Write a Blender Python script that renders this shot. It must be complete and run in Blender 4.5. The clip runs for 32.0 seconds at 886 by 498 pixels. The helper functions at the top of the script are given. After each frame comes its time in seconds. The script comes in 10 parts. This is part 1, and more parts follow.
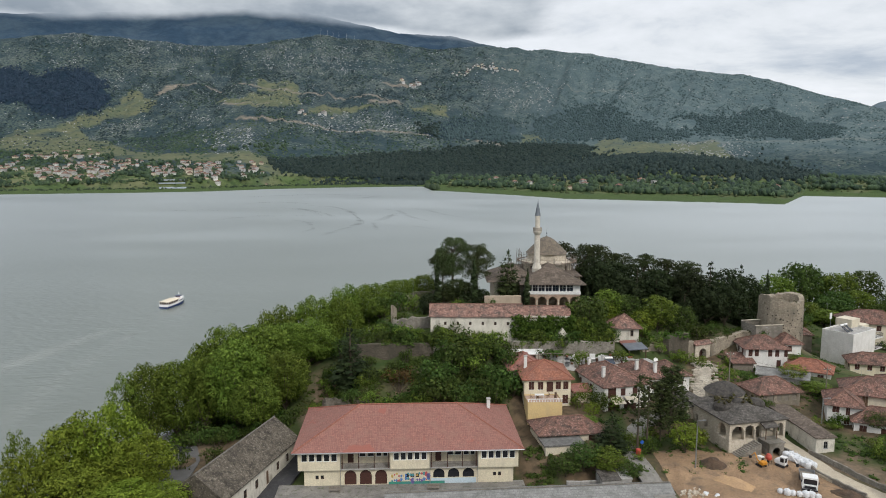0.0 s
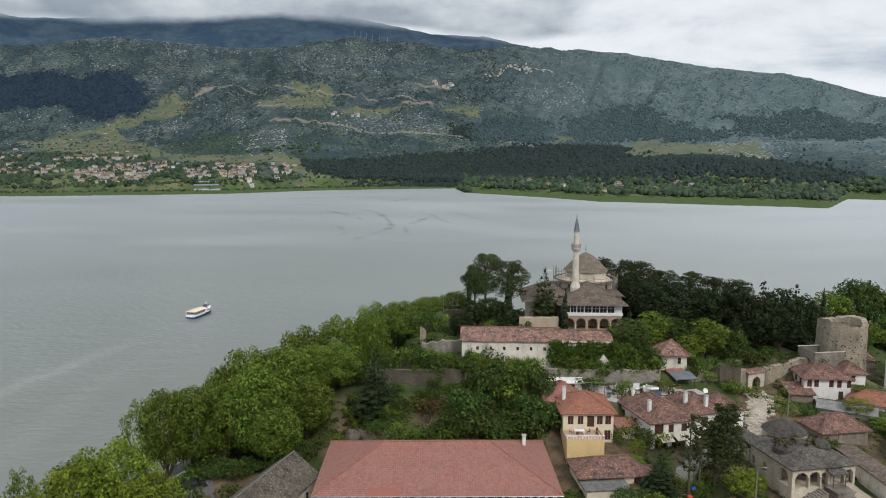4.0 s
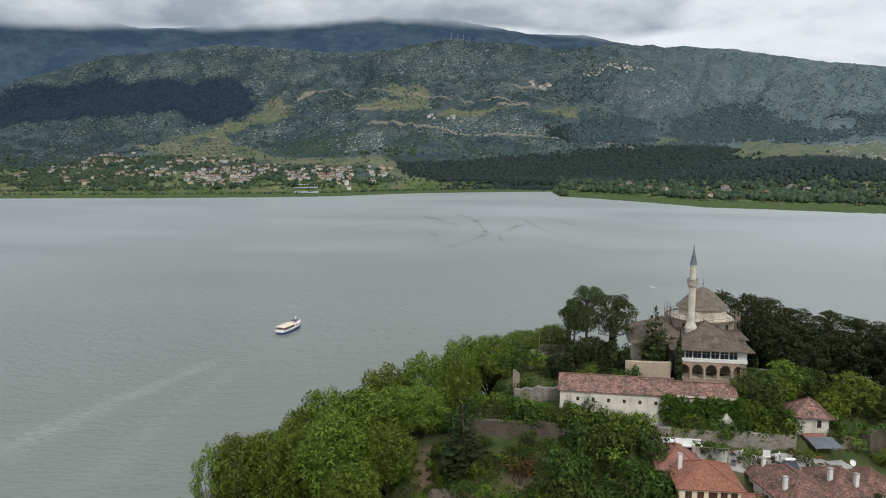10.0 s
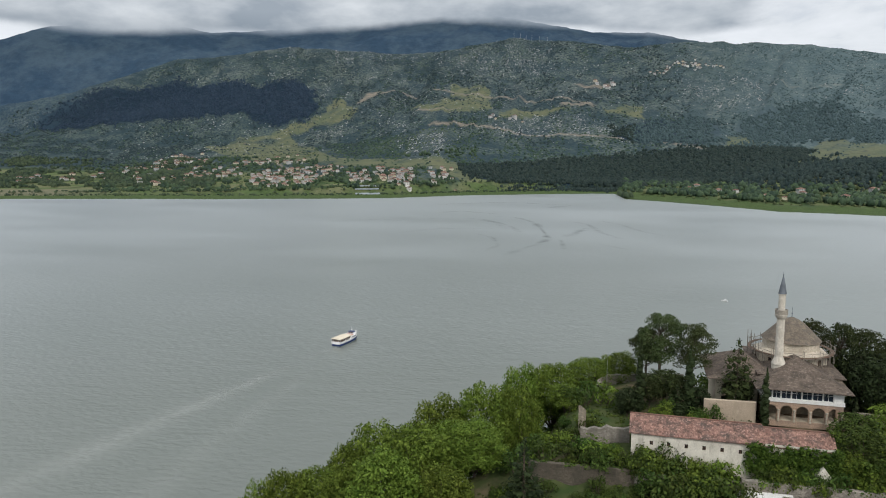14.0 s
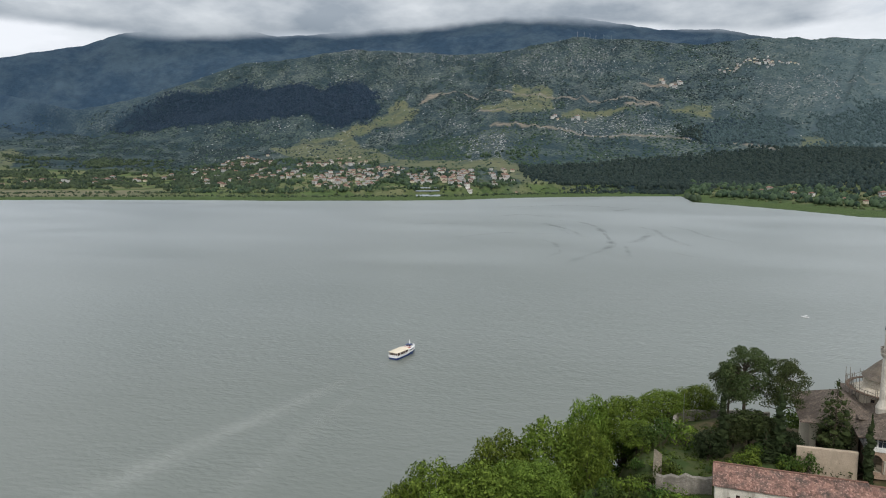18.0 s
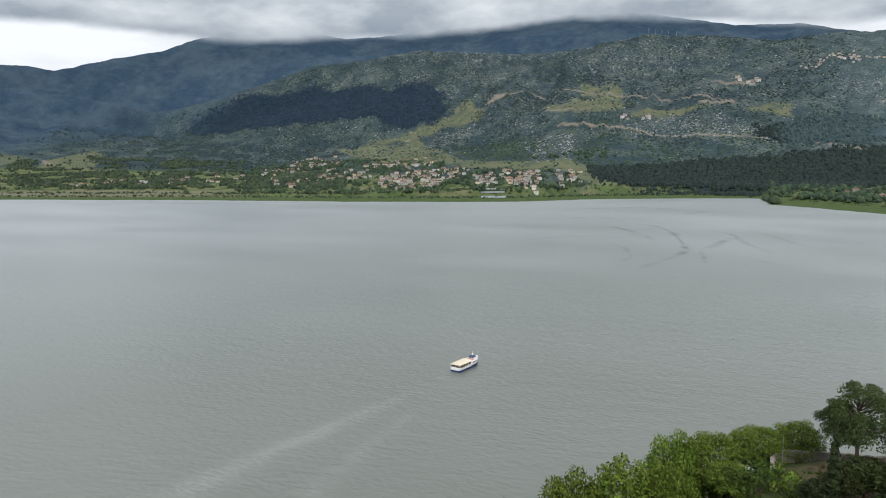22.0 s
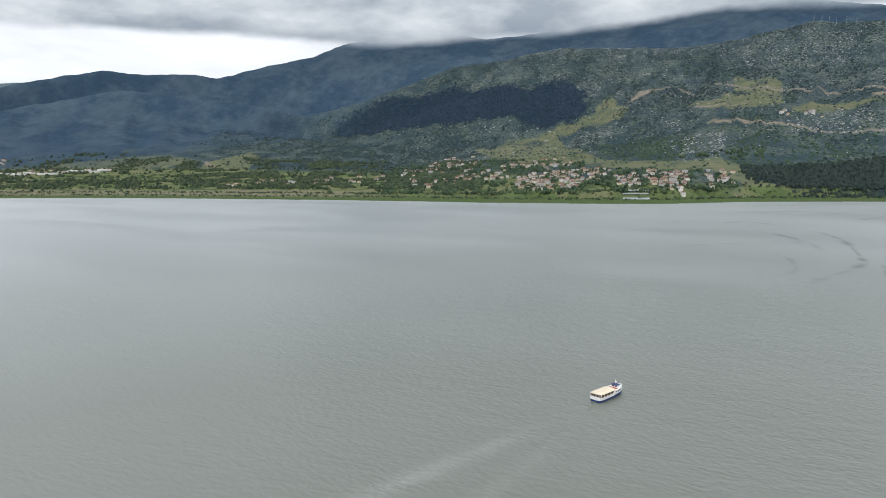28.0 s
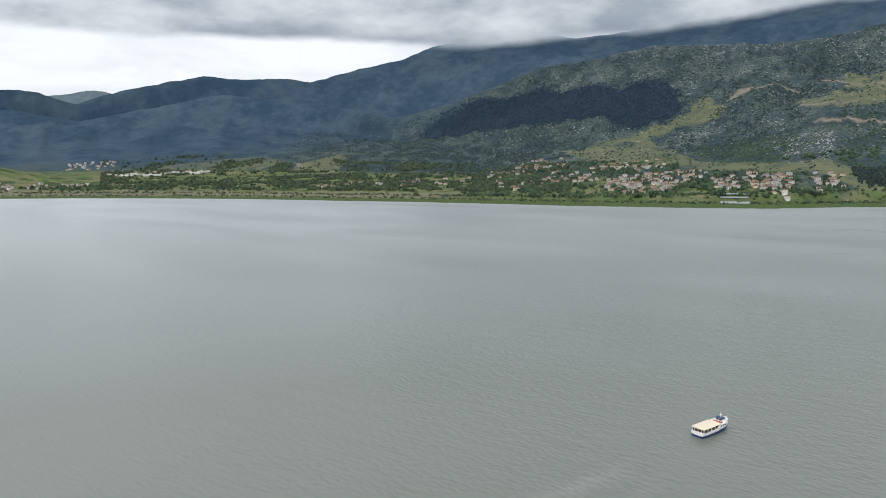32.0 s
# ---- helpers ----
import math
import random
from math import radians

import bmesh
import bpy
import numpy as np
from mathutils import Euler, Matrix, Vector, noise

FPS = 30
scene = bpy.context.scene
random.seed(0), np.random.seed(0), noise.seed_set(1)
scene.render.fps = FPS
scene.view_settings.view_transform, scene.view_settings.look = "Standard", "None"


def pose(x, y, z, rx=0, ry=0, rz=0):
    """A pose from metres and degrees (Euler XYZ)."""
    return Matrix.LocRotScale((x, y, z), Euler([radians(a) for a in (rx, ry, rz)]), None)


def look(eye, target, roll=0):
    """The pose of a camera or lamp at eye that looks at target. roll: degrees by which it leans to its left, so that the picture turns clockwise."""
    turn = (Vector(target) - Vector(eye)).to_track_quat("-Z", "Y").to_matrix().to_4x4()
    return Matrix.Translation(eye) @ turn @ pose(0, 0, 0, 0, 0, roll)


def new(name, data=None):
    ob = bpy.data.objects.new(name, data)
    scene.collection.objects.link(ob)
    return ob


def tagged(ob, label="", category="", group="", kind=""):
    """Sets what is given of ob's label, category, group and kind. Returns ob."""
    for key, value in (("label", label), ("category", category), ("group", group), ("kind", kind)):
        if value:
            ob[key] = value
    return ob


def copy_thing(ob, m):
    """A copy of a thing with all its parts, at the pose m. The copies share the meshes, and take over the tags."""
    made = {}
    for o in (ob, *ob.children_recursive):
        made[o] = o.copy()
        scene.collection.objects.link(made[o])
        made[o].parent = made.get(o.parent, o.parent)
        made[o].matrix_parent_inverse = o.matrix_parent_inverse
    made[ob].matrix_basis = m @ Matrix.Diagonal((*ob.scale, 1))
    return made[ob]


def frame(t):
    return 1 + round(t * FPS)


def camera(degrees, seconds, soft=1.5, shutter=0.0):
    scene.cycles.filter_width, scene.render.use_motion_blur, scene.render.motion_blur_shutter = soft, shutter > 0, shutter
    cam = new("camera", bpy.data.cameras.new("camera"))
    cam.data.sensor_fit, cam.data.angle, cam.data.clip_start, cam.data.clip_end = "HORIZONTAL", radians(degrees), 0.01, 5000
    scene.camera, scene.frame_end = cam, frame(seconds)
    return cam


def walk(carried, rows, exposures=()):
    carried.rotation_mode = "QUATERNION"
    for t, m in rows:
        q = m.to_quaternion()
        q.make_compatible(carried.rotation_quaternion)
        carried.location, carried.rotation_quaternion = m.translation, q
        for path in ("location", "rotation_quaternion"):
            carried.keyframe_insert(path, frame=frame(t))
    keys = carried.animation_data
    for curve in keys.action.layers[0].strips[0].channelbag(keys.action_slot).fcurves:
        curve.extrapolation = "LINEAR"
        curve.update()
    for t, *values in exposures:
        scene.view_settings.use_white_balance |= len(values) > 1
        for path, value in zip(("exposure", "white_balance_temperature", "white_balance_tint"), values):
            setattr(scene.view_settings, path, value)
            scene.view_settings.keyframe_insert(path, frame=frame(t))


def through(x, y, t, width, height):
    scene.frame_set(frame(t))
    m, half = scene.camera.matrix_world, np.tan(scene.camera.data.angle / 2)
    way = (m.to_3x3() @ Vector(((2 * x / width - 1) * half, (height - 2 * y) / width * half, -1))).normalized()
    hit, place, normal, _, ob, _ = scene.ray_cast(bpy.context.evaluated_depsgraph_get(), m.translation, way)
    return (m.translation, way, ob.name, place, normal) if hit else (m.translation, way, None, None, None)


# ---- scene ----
cam = camera(64.24, 32.0, soft=1.0)
# seconds, x, y, z, then yaw to the left, pitch up and lean, in degrees
FLIGHT = [
    (0, 0.00, 0.00, 60.53, -0.000, -7.313, 0.150),
    (1, 0.05, 2.66, 61.15, 0.681, -7.289, 0.123),
    (2, 0.14, 5.21, 61.84, 1.368, -7.286, 0.094),
    (3, 0.03, 7.60, 62.54, 2.011, -7.290, 0.074),
    (3.5, -0.06, 8.77, 62.91, 2.324, -7.289, 0.093),
    (5.5, -0.21, 14.27, 64.26, 3.724, -7.262, 0.096),
    (6, -0.28, 15.55, 64.62, 4.275, -7.273, 0.048),
    (7, -0.51, 18.07, 65.38, 5.687, -7.261, 0.102),
    (8, -0.82, 20.49, 66.28, 7.267, -7.276, 0.110),
    (9, -1.12, 22.85, 67.16, 8.789, -7.266, 0.039),
    (10, -1.44, 25.17, 68.09, 10.302, -7.254, -0.019),
    (11, -1.87, 27.57, 68.93, 11.508, -7.255, 0.011),
    (12, -2.28, 30.09, 69.79, 12.680, -7.265, -0.014),
    (13, -2.80, 32.60, 70.61, 13.925, -7.251, -0.091),
    (14, -3.40, 35.01, 71.40, 15.214, -7.262, -0.062),
    (14.5, -3.75, 36.20, 71.81, 15.815, -7.263, -0.046),
    (16.5, -5.17, 40.69, 73.40, 18.260, -7.256, -0.094),
    (17, -5.57, 41.87, 73.80, 18.901, -7.237, -0.134),
    (18, -6.41, 44.27, 74.57, 20.116, -7.236, -0.140),
    (19, -7.32, 46.78, 75.12, 21.352, -7.210, -0.125),
    (20, -8.29, 49.52, 75.42, 22.504, -7.209, -0.160),
    (21, -9.48, 52.49, 75.60, 23.811, -7.196, -0.203),
    (22, -10.86, 55.62, 75.69, 25.426, -7.192, -0.248),
    (23, -12.36, 58.84, 75.76, 27.544, -7.192, -0.321),
    (24, -13.98, 62.10, 75.89, 29.578, -7.173, -0.392),
    (25, -15.71, 65.40, 76.08, 31.449, -7.166, -0.412),
    (25.5, -16.62, 67.06, 76.21, 32.327, -7.177, -0.437),
    (27.5, -20.70, 73.92, 77.00, 35.703, -7.164, -0.499),
    (28, -21.80, 75.60, 77.22, 36.528, -7.150, -0.507),
    (29, -24.04, 78.93, 77.68, 38.182, -7.109, -0.525),
    (30, -26.41, 82.22, 78.14, 39.938, -7.065, -0.530),
    (31, -28.86, 85.47, 78.61, 41.692, -7.033, -0.507),
    (32, -31.34, 88.71, 79.10, 43.533, -7.000, -0.542),
]


def flown(x, y, z, yaw, pitch, lean):
    a, b = radians(yaw), radians(pitch)
    ahead = Vector((-math.sin(a) * math.cos(b), math.cos(a) * math.cos(b), math.sin(b)))
    return look((x, y, z), Vector((x, y, z)) + ahead * 50, lean)


EXPOSED = [(0, -0.10), (8, -0.12), (13, -0.13), (17, -0.16), (19, -0.10), (22, -0.02), (25, 0.05), (28, 0.03), (32, -0.03)]
walk(cam, [(t, flown(*row)) for t, *row in FLIGHT], EXPOSED)

# ---------------------------------------------------------------- sky and sun
SUN_AZ, SUN_EL = 152.0, 42.0
world = bpy.data.worlds.new("overcast_sky")
scene.world = world
world.use_nodes = True
wn, wl = world.node_tree.nodes, world.node_tree.links
wn.clear()


def wnode(kind, **sets):
    n = wn.new(kind)
    for k, v in sets.items():
        n.inputs[k].default_value = v
    return n


w_out, w_bg = wn.new("ShaderNodeOutputWorld"), wn.new("ShaderNodeBackground")
w_sky = wn.new("ShaderNodeTexSky")
w_sky.sky_type, w_sky.sun_disc = "NISHITA", False
w_sky.sun_elevation, w_sky.sun_rotation = radians(SUN_EL), radians(SUN_AZ)
w_co, w_sep = wn.new("ShaderNodeTexCoord"), wn.new("ShaderNodeSeparateXYZ")
wl.new(w_co.outputs["Generated"], w_sep.inputs[0])
w_up = wn.new("ShaderNodeMath")
w_up.operation = "MAXIMUM"
w_up.inputs[1].default_value = 0.0
wl.new(w_sep.outputs["Z"], w_up.inputs[0])
w_h = wn.new("ShaderNodeMath")
w_h.operation = "ADD"
w_h.inputs[1].default_value = 0.16
wl.new(w_up.outputs[0], w_h.inputs[0])
w_comb = wn.new("ShaderNodeCombineXYZ")
for axis in "XY":
    d = wn.new("ShaderNodeMath")
    d.operation = "DIVIDE"
    wl.new(w_sep.outputs[axis], d.inputs[0])
    wl.new(w_h.outputs[0], d.inputs[1])
    wl.new(d.outputs[0], w_comb.inputs[axis])
w_n1 = wnode("ShaderNodeTexNoise", Scale=0.55, Detail=7.0, Roughness=0.55, Distortion=0.5)
w_n2 = wnode("ShaderNodeTexNoise", Scale=1.7, Detail=6.0, Roughness=0.6, Distortion=0.3)
for n in (w_n1, w_n2):
    wl.new(w_comb.outputs[0], n.inputs["Vector"])
w_mix = wn.new("ShaderNodeMix")
w_mix.inputs[0].default_value = 0.38
wl.new(w_n1.outputs["Fac"], w_mix.inputs[2])
wl.new(w_n2.outputs["Fac"], w_mix.inputs[3])
w_ramp = wn.new("ShaderNodeValToRGB")
for (at, c), e in zip([(0.36, (0.53, 0.60, 0.70, 1)), (0.57, (1.03, 1.06, 1.12, 1))], w_ramp.color_ramp.elements):
    e.position, e.color = at, c
e = w_ramp.color_ramp.elements.new(0.47)
e.color = (0.88, 0.92, 0.97, 1)
wl.new(w_mix.outputs[0], w_ramp.inputs[0])
w_dim = wn.new("ShaderNodeMix")
w_dim.data_type, w_dim.blend_type = "RGBA", "MULTIPLY"
w_dim.inputs[0].default_value = 1.0
w_dim.inputs[7].default_value = (0.1, 0.1, 0.1, 1)
wl.new(w_sky.outputs[0], w_dim.inputs[6])
w_over = wn.new("ShaderNodeMix")
w_over.data_type = "RGBA"
w_over.inputs[0].default_value = 0.92
wl.new(w_dim.outputs[2], w_over.inputs[6])
wl.new(w_ramp.outputs[0], w_over.inputs[7])
wl.new(w_over.outputs[2], w_bg.inputs["Color"])
# an overcast sky is brightest overhead
w_zen = wn.new("ShaderNodeMapRange")
for k, v in (("From Min", 0.42), ("From Max", 0.95), ("To Min", 1.0), ("To Max", 1.55)):
    w_zen.inputs[k].default_value = v
wl.new(w_up.outputs[0], w_zen.inputs["Value"])
wl.new(w_zen.outputs[0], w_bg.inputs["Strength"])
wl.new(w_bg.outputs[0], w_out.inputs[0])

sun_data = bpy.data.lights.new("sun", "SUN")
sun_data.energy, sun_data.angle, sun_data.color = 2.3, radians(16), (1.0, 0.945, 0.875)
sun = new("sun", sun_data)
_a, _e = radians(SUN_AZ), radians(SUN_EL)
sun.matrix_world = look((math.sin(_a) * math.cos(_e) * 900, math.cos(_a) * math.cos(_e) * 900, math.sin(_e) * 900), (0, 0, 0))


# ---------------------------------------------------------------- materials
def mat(name, rough=0.8, metal=0.0, spec=0.3):
    m = bpy.data.materials.new(name)
    m.use_nodes = True
    b = m.node_tree.nodes["Principled BSDF"]
    b.inputs["Roughness"].default_value, b.inputs["Metallic"].default_value = rough, metal
    b.inputs["Specular IOR Level"].default_value = spec
    return m, m.node_tree.nodes, m.node_tree.links, b


def rgb(c):
    return (*c, 1.0)


def noise_fac(nd, lk, scale, detail=4.0, lo=0.35, hi=0.65, stretch=None, coords="Object", rough=0.55):
    co = nd.new("ShaderNodeTexCoord")
    n = nd.new("ShaderNodeTexNoise")
    n.inputs["Scale"].default_value, n.inputs["Detail"].default_value, n.inputs["Roughness"].default_value = scale, detail, rough
    src = co.outputs[coords]
    if stretch:
        mp = nd.new("ShaderNodeMapping")
        mp.inputs["Scale"].default_value = stretch
        lk.new(src, mp.inputs["Vector"])
        src = mp.outputs[0]
    lk.new(src, n.inputs["Vector"])
    r = nd.new("ShaderNodeMapRange")
    r.inputs["From Min"].default_value, r.inputs["From Max"].default_value = lo, hi
    lk.new(n.outputs["Fac"], r.inputs["Value"])
    return r.outputs[0]


def blend(nd, lk, fac, a, b, mode="MIX"):
    m = nd.new("ShaderNodeMix")
    m.data_type, m.blend_type = "RGBA", mode
    for sock, v in ((m.inputs[0], fac), (m.inputs[6], a), (m.inputs[7], b)):
        if isinstance(v, (int, float)):
            sock.default_value = v
        elif isinstance(v, tuple):
            sock.default_value = rgb(v) if len(v) == 3 else v
        else:
            lk.new(v, sock)
    return m.outputs[2]


def bump(nd, lk, b, height, strength=0.4, dist=0.05):
    n = nd.new("ShaderNodeBump")
    n.inputs["Strength"].default_value, n.inputs["Distance"].default_value = strength, dist
    lk.new(height, n.inputs["Height"])
    lk.new(n.outputs[0], b.inputs["Normal"])


def two_tone(name, a, b, scale=0.4, fine=6.0, rough=0.85, relief=0.3, dist=0.03, dark=None, metal=0.0, stretch=None, spec=0.3, vary=0.0):
    """A surface of two tones in broad patches, with fine grain, relief and, if given, darker stains."""
    m, nd, lk, bs = mat(name, rough, metal, spec)
    c = blend(nd, lk, noise_fac(nd, lk, scale, 5, stretch=stretch), a, b)
    f = noise_fac(nd, lk, fine, 5, 0.3, 0.7)
    c = blend(nd, lk, f, c, blend(nd, lk, 1.0, c, (0.72, 0.72, 0.72), "MULTIPLY"))
    if dark:
        c = blend(nd, lk, noise_fac(nd, lk, scale * 2.3, 8, 0.52, 0.72, (1, 1, 0.35)), c, dark)
    if vary:
        oi = nd.new("ShaderNodeObjectInfo")
        hs = nd.new("ShaderNodeHueSaturation")
        r = nd.new("ShaderNodeMapRange")
        r.inputs["To Min"].default_value, r.inputs["To Max"].default_value = 1 - vary, 1 + vary
        lk.new(oi.outputs["Random"], r.inputs["Value"])
        lk.new(r.outputs[0], hs.inputs["Value"])
        lk.new(c, hs.inputs["Color"])
        c = hs.outputs[0]
    lk.new(c, bs.inputs["Base Color"])
    bump(nd, lk, bs, f, relief, dist)
    return m


# ---------------------------------------------------------------- mesh tools
def grid_mesh(name, verts, nu, nv, material, smooth=True):
    """A sheet of nu x nv points, given row by row as an array."""
    idx = np.arange(nu * nv).reshape(nv, nu)
    quads = np.stack([idx[:-1, :-1], idx[:-1, 1:], idx[1:, 1:], idx[1:, :-1]], -1).reshape(-1, 4)
    me = bpy.data.meshes.new(name)
    me.vertices.add(len(verts))
    me.vertices.foreach_set("co", np.asarray(verts, np.float32).ravel())
    me.loops.add(quads.size)
    me.loops.foreach_set("vertex_index", quads.ravel().astype(np.int32))
    me.polygons.add(len(quads))
    me.polygons.foreach_set("loop_start", np.arange(0, quads.size, 4, dtype=np.int32))
    me.polygons.foreach_set("use_smooth", np.full(len(quads), smooth))
    me.update(calc_edges=True)
    me.materials.append(material)
    return me


def attr(me, name, values):
    a = me.attributes.new(name, "FLOAT", "POINT")
    a.data.foreach_set("value", np.asarray(values, np.float32))


def soup(name, verts, faces, material, smooth=False, normals=None):
    """A mesh from arrays of points and of faces with one count of corners each."""
    faces = np.asarray(faces, np.int32)
    k = faces.shape[1]
    me = bpy.data.meshes.new(name)
    me.vertices.add(len(verts))
    me.vertices.foreach_set("co", np.asarray(verts, np.float32).ravel())
    me.loops.add(faces.size)
    me.loops.foreach_set("vertex_index", faces.ravel())
    me.polygons.add(len(faces))
    me.polygons.foreach_set("loop_start", np.arange(0, faces.size, k, dtype=np.int32))
    me.polygons.foreach_set("use_smooth", np.full(len(faces), smooth or normals is not None))
    me.update(calc_edges=True)
    if normals is not None:
        me.normals_split_custom_set_from_vertices(np.asarray(normals, np.float32))
    me.materials.append(material)
    return me


def smooth_noise(x, y, seed=0, octaves=5, gain=0.5):
    """Value noise on arrays, about -1 to 1."""
    out, amp, tot = np.zeros_like(x, dtype=float), 1.0, 0.0
    for o in range(octaves):
        xi, yi = np.floor(x).astype(np.int64), np.floor(y).astype(np.int64)
        fx, fy = x - xi, y - yi
        fx, fy = fx * fx * (3 - 2 * fx), fy * fy * (3 - 2 * fy)

        def h(a, b):
            n = (a * 374761393 + b * 668265263 + (seed + o) * 1274126177) & 0x7FFFFFFF
            n = ((n ^ (n >> 13)) * 1103515245) & 0x7FFFFFFF
            return ((n ^ (n >> 16)) & 0xFFFF) / 32767.5 - 1

        out += amp * ((h(xi, yi) * (1 - fx) + h(xi + 1, yi) * fx) * (1 - fy) + (h(xi, yi + 1) * (1 - fx) + h(xi + 1, yi + 1) * fx) * fy)
        tot += amp
        amp *= gain
        x, y = x * 2.03 + 11.7, y * 2.03 + 5.3
    return out / tot


def ease(a, b, v):
    t = np.clip((v - a) / (b - a), 0, 1)
    return t * t * (3 - 2 * t)
# ---------------------------------------------------------------- far shore and mountains
HUB = (-12.0, 45.0)  # bearings (degrees to the left of +y) and distances are taken from here


def profile(pairs):
    a = np.array(sorted(pairs), float)
    return lambda v: np.interp(v, a[:, 0], a[:, 1])


shore_r = profile([(-75, 1700), (-45, 1420), (-33.6, 1308), (-28.4, 1290), (-27.6, 1030), (-20, 1030), (-10.8, 1053), (-4, 1200), (0.4, 1300), (1.3, 1490),
                   (6, 1460), (14, 1379), (19, 1300), (25, 1295), (33, 1325), (42, 1430), (51, 1560), (60, 1756), (74.5, 2090), (90, 2500), (115, 2700)])
plain_r = profile([(-75, 2100), (-30, 1700), (-10, 1650), (0, 1720), (12, 1560), (20, 1500), (26, 1640), (33, 1900), (40, 2150), (50, 2500), (60, 2900), (75, 3200), (115, 3300)])
plain_z = profile([(-75, 25), (-30, 22), (0, 22), (12, 24), (20, 26), (30, 36), (40, 40), (60, 58), (75, 62), (115, 62)])
low_r = profile([(-75, 2500), (-30, 2250), (-10, 2250), (0, 2250), (12, 2180), (20, 2350), (30, 2550), (40, 2800), (50, 3200), (60, 3550), (75, 3800), (115, 3900)])
low_z = profile([(-75, 90), (-30, 120), (-10, 150), (0, 165), (12, 165), (16, 180), (22, 120), (30, 130), (40, 110), (50, 130), (60, 180), (75, 170), (115, 170)])
mid_r = profile([(-75, 2800), (-30, 2650), (-10, 2800), (0, 2850), (12, 2850), (25, 3050), (32, 3150), (40, 3300), (50, 3700), (60, 3950), (75, 4100), (115, 4200)])
mid_z = profile([(-75, 150), (-30, 190), (-20, 270), (-10, 340), (0, 360), (12, 365), (25, 345), (32, 330), (40, 260), (46, 170), (50, 215), (60, 290), (75, 270), (115, 260)])
crest_r = profile([(-75, 3100), (-30, 3050), (-10, 3400), (6, 3450), (12, 3350), (20, 3500), (30, 3650), (40, 3600), (48, 3650), (52, 4000), (60, 4150), (75, 4250), (115, 4350)])
crest_el = profile([(-75, 1.5), (-40, 2.2), (-31.7, 3.34), (-30.7, 3.64), (-27.6, 4.64), (-25.7, 5.22), (-23.1, 6.0), (-18, 6.6), (-11.7, 7.9), (-6, 8.5), (-3.3, 8.6), (0.2, 8.4),
                    (6, 9.1), (8.2, 9.15), (9.5, 9.35), (12, 8.9), (15.3, 8.4), (18, 8.2), (21.5, 8.35), (27.5, 8.55), (30.6, 7.95), (35.6, 7.25), (42.7, 4.6), (47, 3.6), (52, 4.6), (60, 5.3), (70, 3.2), (74, 3.9), (90, 3), (115, 2)])
back_r = profile([(-75, 3600), (-30, 3500), (-12, 3900), (0, 4550), (20, 4650), (48, 4650), (60, 4650), (75, 4600), (115, 4600)])
back_el = profile([(-75, 0.5), (-31, 2.0), (-12, 7.0), (-6, 8.3), (-4.2, 8.64), (-0.7, 9.4), (3.4, 9.6), (6.3, 10.15), (9.2, 10.75), (11.8, 11.1), (16.2, 11.0), (20.6, 10.75), (23, 10.3), (28.6, 9.7), (32.9, 9.3),
                   (34.6, 9.65), (37.9, 9.7), (41, 9.5), (43.5, 9.1), (44.6, 8.8), (46.5, 8.05), (49.4, 7.4), (51.7, 6.84), (53.6, 6.3), (55.1, 6.55), (58.9, 6.48), (61.4, 6.65), (64.6, 6.0), (66.6, 5.6), (68, 5.15), (69.2, 4.75), (70.1, 4.35), (71.2, 4.82), (72.4, 5.24), (75, 5.2), (80, 5.6), (95, 4.5), (115, 3)])
EYE_Z = 72.0


